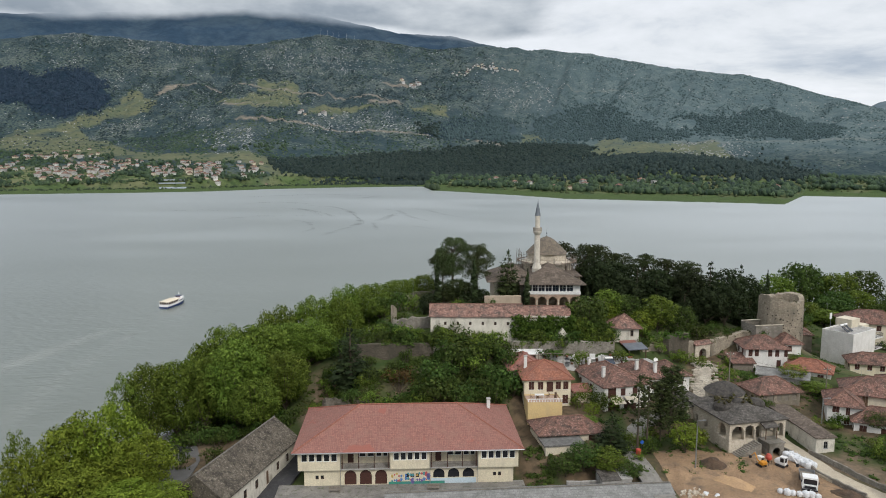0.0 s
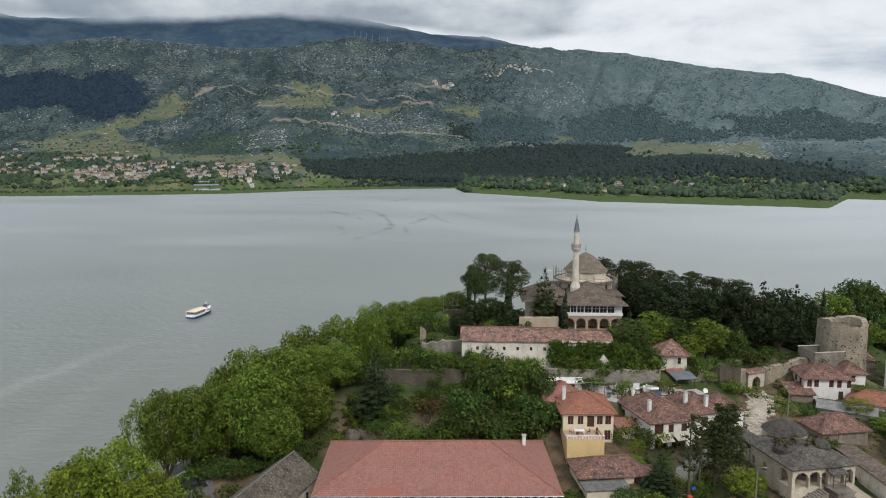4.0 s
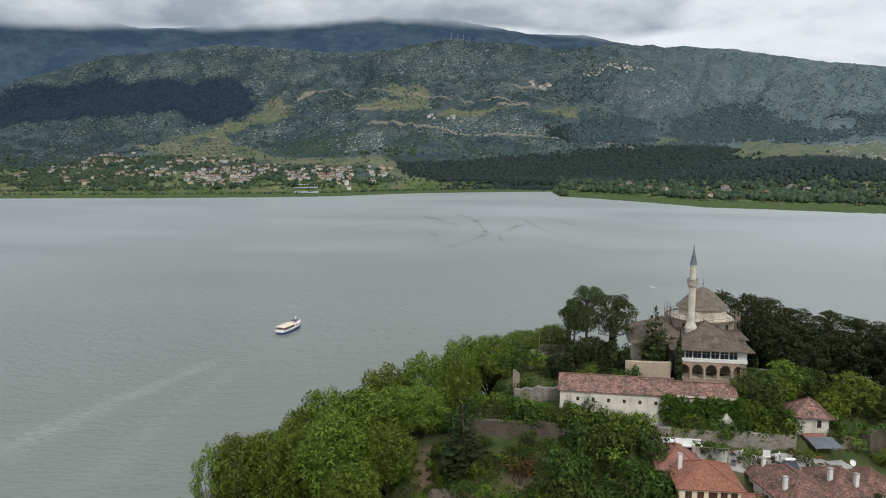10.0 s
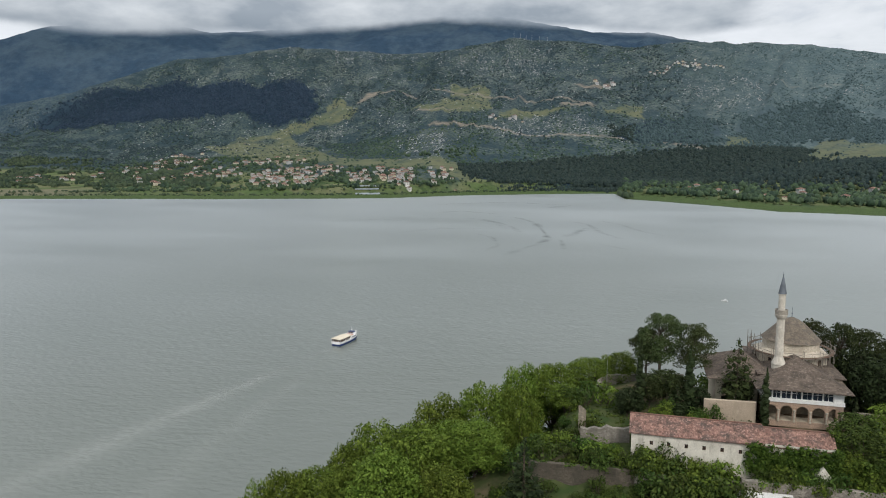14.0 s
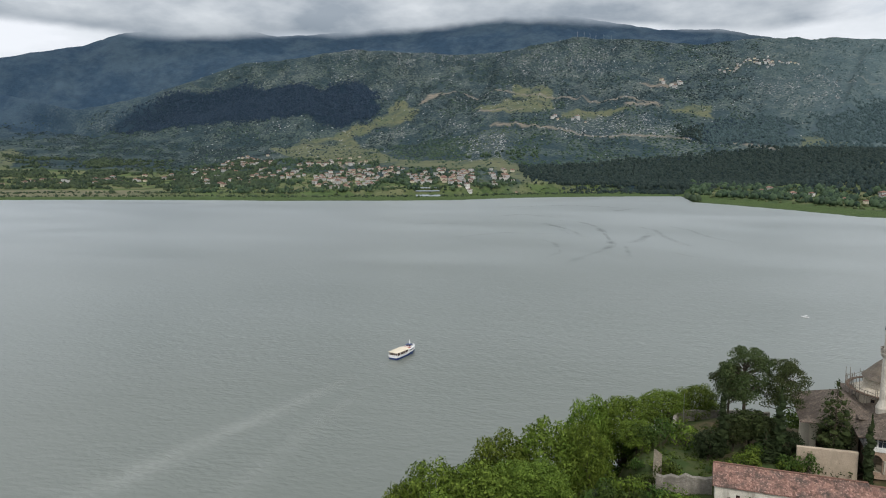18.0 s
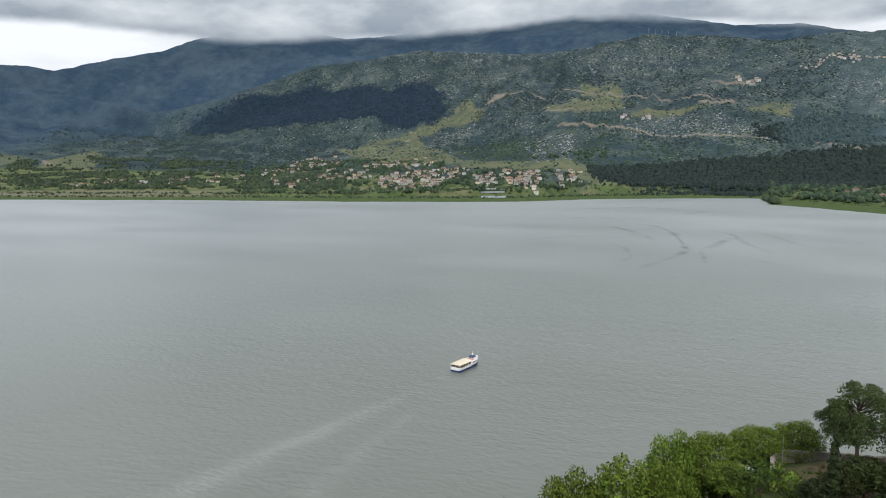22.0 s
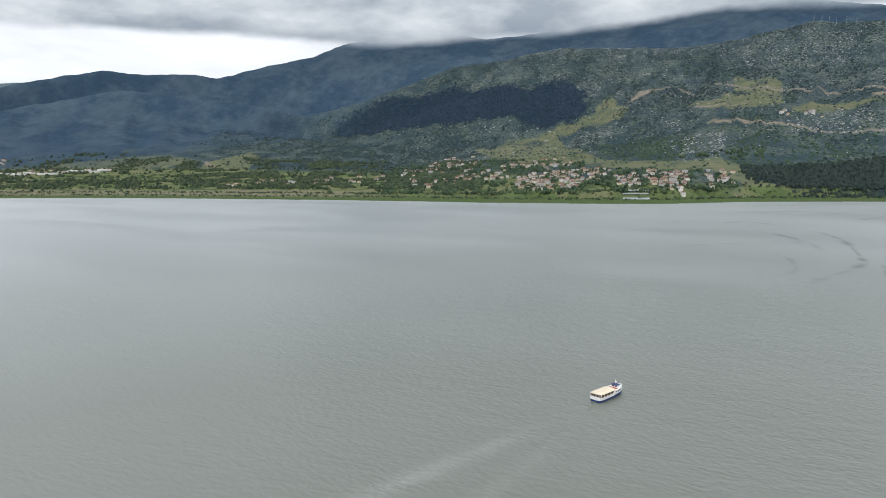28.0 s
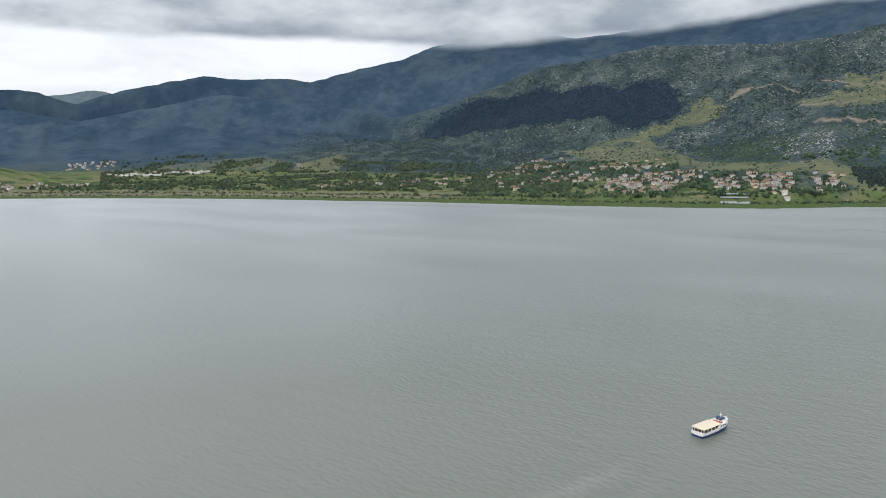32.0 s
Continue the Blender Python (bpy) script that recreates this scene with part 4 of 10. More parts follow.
RED_TILE = tile_material("red_roof_tiles", (0.300, 0.140, 0.112), (0.225, 0.105, 0.088), (0.25, 0.13, 0.105), old=0.25, patch=(0.275, 0.105, 0.08))
ORANGE_TILE = tile_material("orange_roof_tiles", (0.31, 0.130, 0.082), (0.23, 0.095, 0.064), (0.20, 0.10, 0.075), old=0.5)
BROWN_TILE = tile_material("weathered_brown_tiles", (0.235, 0.128, 0.098), (0.125, 0.070, 0.056), (0.080, 0.062, 0.052), old=0.9)
OLD_TILE = tile_material("old_mottled_tiles", (0.31, 0.180, 0.142), (0.130, 0.072, 0.056), (0.080, 0.066, 0.057), bw=0.33, row=0.45, old=0.75)
SLATE = tile_material("stone_slab_roof", (0.165, 0.130, 0.102), (0.090, 0.070, 0.055), (0.070, 0.056, 0.045), bw=0.55, row=0.42, offset=0.5, old=0.6)
DARK_SLATE = tile_material("dark_slab_roof", (0.128, 0.116, 0.102), (0.060, 0.055, 0.050), (0.040, 0.036, 0.031), bw=0.5, row=0.4, offset=0.5, old=0.6)
BARN_TILE = tile_material("lichened_barn_tiles", (0.150, 0.130, 0.100), (0.075, 0.064, 0.050), (0.050, 0.042, 0.034), old=0.8)
GREY_SLAB = tile_material("pale_slab_roof", (0.24, 0.24, 0.23), (0.19, 0.19, 0.183), (0.14, 0.14, 0.13), bw=0.6, row=0.5, offset=0.5, old=0.3)
CAP_RED = two_tone("ridge_tile_red", (0.33, 0.13, 0.09), (0.24, 0.10, 0.07), 2.0)
CAP_BROWN = two_tone("ridge_tile_brown", (0.22, 0.115, 0.085), (0.14, 0.09, 0.07), 2.0)
CAP_GREY = two_tone("ridge_slab_grey", (0.19, 0.175, 0.15), (0.12, 0.11, 0.10), 2.0)
CREAM = two_tone("cream_plaster", (0.70, 0.63, 0.47), (0.62, 0.56, 0.42), 0.5, dark=(0.47, 0.42, 0.32))
YELLOW = two_tone("yellow_plaster", (0.66, 0.50, 0.24), (0.60, 0.45, 0.23), 0.5, dark=(0.48, 0.37, 0.2))
PALE = two_tone("pale_cream_plaster", (0.66, 0.60, 0.47), (0.58, 0.52, 0.41), 0.5, dark=(0.42, 0.38, 0.3))
WHITE = two_tone("white_plaster", (0.74, 0.73, 0.70), (0.66, 0.65, 0.62), 0.5, dark=(0.5, 0.49, 0.46))
OLD_WHITE = two_tone("stained_limewash", (0.66, 0.63, 0.55), (0.54, 0.51, 0.44), 0.6, dark=(0.27, 0.25, 0.21))
STONE = stone_material("grey_rubble_stone", (0.31, 0.285, 0.245), (0.20, 0.183, 0.157), (0.115, 0.107, 0.09))
WARM_STONE = stone_material("warm_rubble_stone", (0.37, 0.32, 0.25), (0.25, 0.215, 0.165), (0.14, 0.125, 0.10))
DARK_STONE = stone_material("blackened_stone", (0.13, 0.113, 0.088), (0.085, 0.074, 0.058), (0.05, 0.046, 0.037))
PALE_STONE = stone_material("pale_ashlar_stone", (0.55, 0.49, 0.40), (0.45, 0.40, 0.32), (0.33, 0.29, 0.23), 1.6, 0.35)
CONCRETE = two_tone("weathered_concrete", (0.42, 0.41, 0.39), (0.31, 0.30, 0.28), 0.5, dark=(0.18, 0.175, 0.165))
DARK_WOOD = two_tone("dark_red_wood", (0.085, 0.035, 0.025), (0.055, 0.025, 0.02), 3, rough=0.6, stretch=(6, 6, 1))
BROWN_WOOD = two_tone("brown_wood", (0.15, 0.09, 0.055), (0.09, 0.055, 0.035), 3, rough=0.7, stretch=(6, 6, 1))
GREY_WOOD = two_tone("grey_old_wood", (0.26, 0.23, 0.19), (0.17, 0.15, 0.125), 3, rough=0.85, stretch=(6, 6, 1))
WHITE_PAINT = two_tone("white_paint", (0.78, 0.78, 0.76), (0.70, 0.70, 0.68), 1.0, rough=0.5, relief=0.1)
METAL = two_tone("grey_metal", (0.38, 0.39, 0.40), (0.30, 0.31, 0.32), 1.0, rough=0.4, metal=0.7, relief=0.1)
DARK_METAL = two_tone("dark_metal", (0.055, 0.055, 0.06), (0.035, 0.035, 0.04), 1.0, rough=0.5, metal=0.4, relief=0.1)
LEAD = two_tone("lead_sheet", (0.17, 0.19, 0.215), (0.12, 0.135, 0.155), 1.0, rough=0.5, metal=0.2)
GLASS = glass_material("window_glass", (0.012, 0.013, 0.016))
BLUE_GLASS = glass_material("gallery_glass", (0.016, 0.022, 0.032))
ASPHALT = two_tone("asphalt", (0.055, 0.055, 0.058), (0.04, 0.04, 0.043), 0.6, 9.0, dark=(0.07, 0.068, 0.065))
GRAVEL = two_tone("gravel_terrace", (0.28, 0.265, 0.24), (0.19, 0.18, 0.165), 0.6, 5.0, relief=0.7, dist=0.06, dark=(0.105, 0.11, 0.075))
SAND = two_tone("sandy_earth", (0.37, 0.245, 0.145), (0.25, 0.165, 0.10), 0.22, 3.0, relief=0.9, dist=0.15, dark=(0.135, 0.10, 0.07))
PAVING = two_tone("pale_stone_paving", (0.47, 0.41, 0.31), (0.39, 0.34, 0.265), 0.5, 5.0, relief=0.5)
BARK = two_tone("bark", (0.11, 0.085, 0.06), (0.06, 0.05, 0.038), 3.0, 12.0, relief=0.8, stretch=(1, 1, 0.3))
LEAF_LIGHT = leaf_material("broad_leaves", (0.064, 0.102, 0.013), (0.168, 0.226, 0.038), 0.014)
LEAF_BRIGHT = leaf_material("bright_spring_leaves", (0.094, 0.130, 0.012), (0.215, 0.268, 0.036), 0.014)
LEAF_MID = leaf_material("scrub_leaves", (0.026, 0.048, 0.010), (0.090, 0.134, 0.030), 0.03)
LEAF_PINE = leaf_material("pine_needles", (0.020, 0.029, 0.010), (0.058, 0.071, 0.024), 0.02, 0.1)
LEAF_UMBRELLA = leaf_material("umbrella_pine_needles", (0.028, 0.042, 0.015), (0.090, 0.112, 0.042), 0.02, 0.1)
LEAF_DARK = leaf_material("dark_conifer_needles", (0.014, 0.022, 0.009), (0.036, 0.050, 0.019), 0.02, 0.08)
LEAF_DRY = leaf_material("dry_weeds", (0.055, 0.045, 0.025), (0.10, 0.105, 0.035), 0.03)
LEAF_IVY = leaf_material("ivy_leaves", (0.020, 0.050, 0.007), (0.084, 0.150, 0.024))

# ---------------------------------------------------------------- the long red-roofed house
def long_house():
    h = thing("long_house", pose(-6.1, 121.4, 6.3, 0, 0, 3.2), "long cream house with a red tiled roof and glazed bays", "house")
    W, D, Z1, Z2 = 36.6, 19.4, 3.15, 6.7
    bays = [(-18.3, -11.3, True), (-11.3, -3.1, False), (-3.1, 3.5, True), (3.5, 11.5, False), (11.5, 18.3, True)]
    bm = bmesh.new()
    low_f = -D / 2 + 0.75
    # ground floor front with arched doorways
    for x0, x1, proud in bays:
        holes = []
        if not proud:
            n, gap = 3, 0.55
            each = (x1 - x0 - gap * 4) / n
            holes = [(gap + i * (each + gap), gap + i * (each + gap) + each, 0.06 if x0 < 0 else 1.0, 2.65, True) for i in range(n)]
        else:
            holes = [((x1 - x0) / 2 - 0.75 + i * 0.85, (x1 - x0) / 2 - 0.2 + i * 0.85, 1.15, 1.85) for i in range(2 if abs(x0) > 5 else 3)]
        ew = [x0, x1]
        if x0 < -18:
            ew[0] = x0 + 0.9
        if x1 > 18:
            ew[1] = x1 - 0.7
        sh = ew[0] - x0
        panel(bm, (ew[0], low_f, 0), (1, 0, 0), (0, -1, 0), 0, ew[1] - ew[0], -1.6, Z1, [(a - sh, b - sh, *r) for a, b, *r in holes], 0.3)
    panel(bm, (-17.4, D / 2, 0), (0, -1, 0), (-1, 0, 0), 0, D - 0.75, -1.6, Z1, [(4 + 3 * i, 5 + 3 * i, 1.0, 2.2) for i in range(4)])
    panel(bm, (17.6, low_f, 0), (0, 1, 0), (1, 0, 0), 0, D - 0.75, -1.6, Z1, [(3 + 3 * i, 4 + 3 * i, 1.0, 2.2) for i in range(4)])
    panel(bm, (W / 2, D / 2, 0), (-1, 0, 0), (0, 1, 0), 0, W, -1.6, Z2)
    # upper floor: three bays stand proud, two balconies lie back
    for x0, x1, proud in bays:
        wdt, y = x1 - x0, -D / 2 if proud else -D / 2 + 2.3
        if proud:
            n = 5
            each = (wdt - 0.9) / n
            holes = [(0.45 + i * each + 0.07, 0.45 + (i + 1) * each - 0.07, Z1 + 1.35, Z1 + 2.75) for i in range(n)]
            bm2 = bm
            for sx, xx in ((-1, x0), (1, x1)):
                panel(bm2, (xx, -D / 2 + 2.3 if sx < 0 else -D / 2, 0), (0, -sx if sx < 0 else 1, 0), (sx, 0, 0), 0, 2.3, Z1, Z2) if sx > 0 else panel(bm2, (xx, -D / 2 + 2.3, 0), (0, -1, 0), (-1, 0, 0), 0, 2.3, Z1, Z2)
            box(bm, x0, x1, -D / 2, low_f + 0.05, Z1 - 0.12, Z1 - 0.002)
        else:
            holes = [(1.0, 2.0, Z1 + 0.1, Z1 + 2.35), (2.9, 4.1, Z1 + 1.1, Z1 + 2.5), (4.25, 5.45, Z1 + 1.1, Z1 + 2.5), (5.75, 6.75, Z1 + 1.1, Z1 + 2.5), (6.9, 7.75, Z1 + 1.1, Z1 + 2.5)]
        panel(bm, (x0, y, 0), (1, 0, 0), (0, -1, 0), 0, wdt, Z1, Z2, holes, 0.2)
    for sx in (-1, 1):
        p = (-W / 2, D / 2, 0) if sx < 0 else (W / 2, -D / 2 + 2.3, 0)
        panel(bm, p, (0, sx, 0), (sx, 0, 0), 0, D - 2.3, Z1, Z2, [(2 + 2.6 * i, 3.3 + 2.6 * i, Z1 + 1.2, Z1 + 2.6) for i in range(6)], 0.2)
    part("wall", bm, CREAM, h)
    for x0, x1, proud in bays:
        wdt = x1 - x0
        if proud:
            each = (wdt - 0.9) / 5
            for i in range(5):
                window(h, Matrix.Translation((x0 + 0.45 + i * each + 0.07, -D / 2 + 0.1, Z1 + 1.35)), round(each - 0.14, 3), 1.4, 1, 1, WHITE_PAINT, GLASS, t=0.12)
            part("window_band", boxed(x0 + 0.4, x1 - 0.4, -D / 2 - 0.03, -D / 2 - 0.004, Z1 + 2.78, Z1 + 2.98), WHITE_PAINT, h)
            for i in range(2 if abs(x0) > 5 else 3):
                window(h, Matrix.Translation((x0 + wdt / 2 - 0.75 + i * 0.85, low_f + 0.15, 1.15)), 0.55, 0.7, 1, 1, BROWN_WOOD, GLASS)
        else:
            y = -D / 2 + 2.3
            door = part("door", boxed(x0 + 1.0, x0 + 2.0, y + 0.06, y + 0.12, Z1 + 0.1, Z1 + 2.35, bevel=0.02), DARK_WOOD, h)
            part("handle", boxed(x0 + 1.85, x0 + 1.9, y + 0.0, y + 0.058, Z1 + 1.1, Z1 + 1.25), METAL, door)
            for u, ww in ((2.9, 1.2), (4.25, 1.2), (5.75, 1.0), (6.9, 0.85)):
                window(h, Matrix.Translation((x0 + u, y + 0.08, Z1 + 1.1)), ww, 1.4, 1, 1, WHITE_PAINT, GLASS, t=0.11)
            slab = part("balcony", boxed(x0 + 0.01, x1 - 0.01, -D / 2 + 0.15, y, Z1 - 0.2, Z1 + 0.02), CONCRETE, h)
            bm = bmesh.new()
            box(bm, x0 + 0.05, x1 - 0.05, -D / 2 + 0.2, -D / 2 + 0.26, Z1 + 0.9, Z1 + 0.98)
            for i in range(int((x1 - x0) / 0.16)):
                box(bm, x0 + 0.08 + i * 0.16, x0 + 0.105 + i * 0.16, -D / 2 + 0.22, -D / 2 + 0.245, Z1 + 0.021, Z1 + 0.9)
            part("railing", bm, GREY_WOOD, slab)
            for f in (0.02, 0.36, 0.68, 0.98):
                px = x0 + 0.1 + f * (wdt - 0.2)
                part("post", boxed(px - 0.07, px + 0.07, -D / 2 + 0.16, -D / 2 + 0.3, Z1 + 0.021, Z2 - 0.05), DARK_WOOD, h)
            n, gap = 3, 0.55
            each = (wdt - gap * 4) / n
            for i in range(n):
                u = x0 + gap + i * (each + gap)
                bm = bmesh.new()
                box(bm, u + 0.02, u + each - 0.02, low_f + 0.22, low_f + 0.3, 0.05, 2.62)
                if x0 < 0:
                    box(bm, u + each / 2 - 0.04, u + each / 2 + 0.04, low_f + 0.19, low_f + 0.2199, 0.05, 2.6)
                    box(bm, u + 0.2, u + each - 0.2, low_f + 0.19, low_f + 0.2195, 1.2, 1.3)
                part("cellar_door", bm, DARK_WOOD if x0 < 0 else GLASS, h)
            if x0 > 0:
                part("painted_dado", boxed(x0 + 0.2, x1 - 0.2, low_f - 0.02, low_f - 0.004, 0.0, 0.98), two_tone("sky_blue_wash", (0.50, 0.62, 0.70), (0.55, 0.64, 0.70), 0.6), h, "pale blue painted dado")
    # the painted wall between the two balconies: bars of colour
    cols = [(0.10, 0.24, 0.55), (0.62, 0.60, 0.55), (0.55, 0.12, 0.13), (0.10, 0.32, 0.36), (0.60, 0.42, 0.12), (0.16, 0.14, 0.35)]
    rnd = random.Random(4)
    paints = [two_tone("mural_paint", c, tuple(0.7 * q for q in c), 1.5) for c in cols]
    for i in range(34):
        u, wd = -3.1 + (i % 17) * 0.38, 0.25 + rnd.random() * 0.45
        z = 0.55 + (i // 17) * 0.85 + rnd.random() * 0.5
        bm = bmesh.new()
        lathe(bm, [(wd * 0.5, 0), (wd * 0.55, 0.012)], rnd.choice((3, 4, 5, 7)))
        part("mural_patch", bm, paints[rnd.randrange(6)], h, m=Matrix.Translation((u + 0.3, low_f - 0.006 - i * 0.0012, z)) @ Matrix.Rotation(math.pi / 2, 4, "X") @ Matrix.Diagonal((1, 0.8 + rnd.random(), 1, 1)))
    part("mural_ground", boxed(-3.4, 6.0, low_f - 0.028, low_f - 0.026, 0.0, 0.5), two_tone("mural_green", (0.05, 0.28, 0.18), (0.06, 0.22, 0.22), 1.2), h, "green painted strip of the mural")
    r = roof(h, W, D, 4.0, 0.85, RED_TILE, CAP_RED, z=Z2 + 0.1)
    ch = part("chimney", boxed(14.6, 15.2, 4.2, 4.8, Z2 + 0.6, Z2 + 3.2, bevel=0.03), WHITE, h)
    part("chimney_cap", boxed(14.5, 15.3, 4.1, 4.9, Z2 + 3.2, Z2 + 3.32), CONCRETE, ch)
    part("gutter", bar(bmesh.new(), (-W / 2 - 0.85, -D / 2 - 0.9, Z2 - 0.33), (W / 2 + 0.85, -D / 2 - 0.9, Z2 - 0.33), 0.08), METAL, h)
    for x in (-11.3, 3.5, 11.5):
        part("downpipe", bar(bmesh.new(), (x, -D / 2 - 0.06, 0.2), (x, -D / 2 - 0.06, Z2 - 0.3), 0.05), METAL, h)
    return h


long_house()

# gravel terrace, its retaining wall, and the slab-roofed store before the house
terrace = thing("terrace", pose(-6, 108.3, 5.0, 0, 0, 3.2), "grey gravel terrace with a low stone kerb", "terrace", kind="structure")
part("gravel", boxed(-21, 20, -1.6, 4.6, -2.0, 1.35), GRAVEL, terrace)
part("kerb", boxed(-21.2, 20.2, -2.0, -1.61, -2.0, 1.6), STONE, terrace)
for px in (-17.6, -1.5):
    be = thing("garden_bench", pose(px - 6 + 6.0, 110.3 + px * 0.056, 6.352, 0, 0, 3.2), "plain grey wooden bench against the house wall", "bench", "benches before the house")
    part("seat", boxed(-1, 1, -0.2, 0.2, 0.42, 0.48), GREY_WOOD, be)
    part("backrest", boxed(-1, 1, 0.2, 0.25, 0.55, 0.95), GREY_WOOD, be)
    for sx in (-0.85, 0.85):
        part("leg", boxed(sx - 0.05, sx + 0.05, -0.18, 0.24, 0, 0.42), GREY_WOOD, be)
store = thing("slab_roofed_store", pose(13.8, 105.7, 4.4, 0, 0, 5.0), "low store with a grey stone-slab roof", "building")
part("wall", shell(bmesh.new(), 45, 5, -5, 3.6), STONE, store)
roof(store, 45, 5, 1.0, 0.4, GREY_SLAB, CAP_GREY, "gable", z=3.6)

# the barn with the long slab roof, beside the shore trees
barn = thing("stone_barn", pose(-33.9, 112.2, 6.2, 0, 0, 75.5), "long stone barn with a mottled lichen-grown tile roof", "barn")
part("wall", shell(bmesh.new(), 24, 9.0, -2.5, 4.1, {"f": [(2 + 3.6 * i, 3.0 + 3.6 * i, 1.0 if i % 3 else 0.1, 2.5) for i in range(6)]}), OLD_WHITE, barn)
roof(barn, 24, 9.0, 3.2, 0.5, BARN_TILE, CAP_GREY, "gable", z=4.2)
for i in range(6):
    if i % 3:
        window(barn, face_pose("f", 24, 9.0, 2 + 3.6 * i, 1.0, back=0.12), 1.0, 1.5, 2, 2, BROWN_WOOD, GLASS)
    else:
        part("door", kept_mesh(("barn_door", 1), lambda: boxed(0, 1.0, 0, 0.06, 0, 2.4), BROWN_WOOD), BROWN_WOOD, barn, m=face_pose("f", 24, 9.0, 2 + 3.6 * i, 0.1, back=0.15))
bm = bmesh.new()
bar(bm, (-12, -4.6, 4.0), (-2, -1.0, 6.55), 0.05)
bar(bm, (-2, -1.0, 6.55), (9, 1.0, 6.75), 0.05)
part("cable", bm, GREY_WOOD, barn)


def strip(name, pts, width, material, label, category, lift=0.06, sink=0.5, step=1.0, kind="structure"):
    """A road or path laid on the ground along a line of points, with its own thickness."""
    line = []
    for (ax, ay), (bx, by) in zip(pts[:-1], pts[1:]):
        n = max(1, int(math.hypot(bx - ax, by - ay) / step))
        line += [(ax + (bx - ax) * i / n, ay + (by - ay) * i / n) for i in range(n)]
    line.append(pts[-1])
    bm, rows = bmesh.new(), []
    for i, (x, y) in enumerate(line):
        x2, y2 = line[min(i + 1, len(line) - 1)]
        x1, y1 = line[max(i - 1, 0)]
        t = Vector((x2 - x1, y2 - y1)).normalized()
        nx, ny = -t.y * width / 2, t.x * width / 2
        zc = max(gz(x + nx, y + ny), gz(x, y), gz(x - nx, y - ny)) + lift
        rows.append([bm.verts.new(p) for p in ((x + nx, y + ny, zc - sink), (x + nx, y + ny, zc), (x - nx, y - ny, zc), (x - nx, y - ny, zc - sink))])
    for a, b in zip(rows[:-1], rows[1:]):
        for k in range(3):
            bm.faces.new((a[k], b[k], b[k + 1], a[k + 1]))
    me = bpy.data.meshes.new(name)
    bm.to_mesh(me)
    bm.free()
    me.materials.append(material)
    return tagged(new(name, me), label, category, kind=kind)


strip("lane", [(-33, 96), (-30.5, 104), (-27.6, 113), (-26.5, 119), (-27, 126)], 4.6, ASPHALT, "dark asphalt lane beside the barn", "road")
strip("village_street", [(36, 96), (34.5, 108), (33.5, 118), (36, 126), (44, 133), (49, 135.6)], 3.4, GRAVEL, "grey worn stone street climbing to the gate", "street")
strip("stepped_street", [(51.5, 136.5), (54.5, 143.5), (57.2, 150), (59.6, 157.6)], 3.2, stone_material("worn_pale_cobbles", (0.50, 0.45, 0.37), (0.36, 0.32, 0.26), (0.2, 0.18, 0.14), 2.6, 0.8), "pale worn stepped street below the gate", "street", lift=0.08, sink=1.5)
def street_stones(under, pts, width, n, seed):
    """Worn pale slabs lying unevenly in a street, each one a piece of its own."""
    r, shapes = random.Random(seed), []
    for k in range(5):
        bm = bmesh.new()
        m, q = 6 + k % 3, [r.uniform(0.75, 1.15) for _ in range(9)]
        low = [bm.verts.new((math.cos(6.2832 * i / m) * q[i], math.sin(6.2832 * i / m) * q[i], -0.35)) for i in range(m)]
        mid = [bm.verts.new((v.co.x, v.co.y, 0.05 + r.uniform(-0.03, 0.03))) for v in low]
        top = [bm.verts.new((v.co.x * 0.8, v.co.y * 0.8, 0.14 + r.uniform(-0.03, 0.03))) for v in low]
        for a, b in ((low, mid), (mid, top)):
            for i in range(m):
                bm.faces.new((a[i], a[(i + 1) % m], b[(i + 1) % m], b[i]))
        bm.faces.new(top)
        me = bpy.data.meshes.new("stone")
        bm.to_mesh(me)
        bm.free()
        me.materials.append(two_tone("street_slab", (0.42, 0.375, 0.305), (0.30, 0.27, 0.215), 0.8, 4.0, dark=(0.25, 0.22, 0.17), vary=0.25))
        shapes.append(me)
    for i in range(n):
        f = (i + r.random()) / n * (len(pts) - 1)
        j = min(int(f), len(pts) - 2)
        (ax, ay), (bx, by) = pts[j], pts[j + 1]
        t, u = f - j, r.uniform(-0.5, 0.5) * width
        d = math.hypot(bx - ax, by - ay)
        x, y = ax + (bx - ax) * t - (by - ay) / d * u, ay + (by - ay) * t + (bx - ax) / d * u
        z = max(gz(x, y), gz(x - 0.5, y), gz(x + 0.5, y)) + 0.14
        part("stone", shapes[i % 5], None, under, m=pose(x, y, z, r.uniform(-5, 5), r.uniform(-5, 5), r.uniform(0, 360)) @ Matrix.Scale(r.uniform(0.28, 0.6), 4))


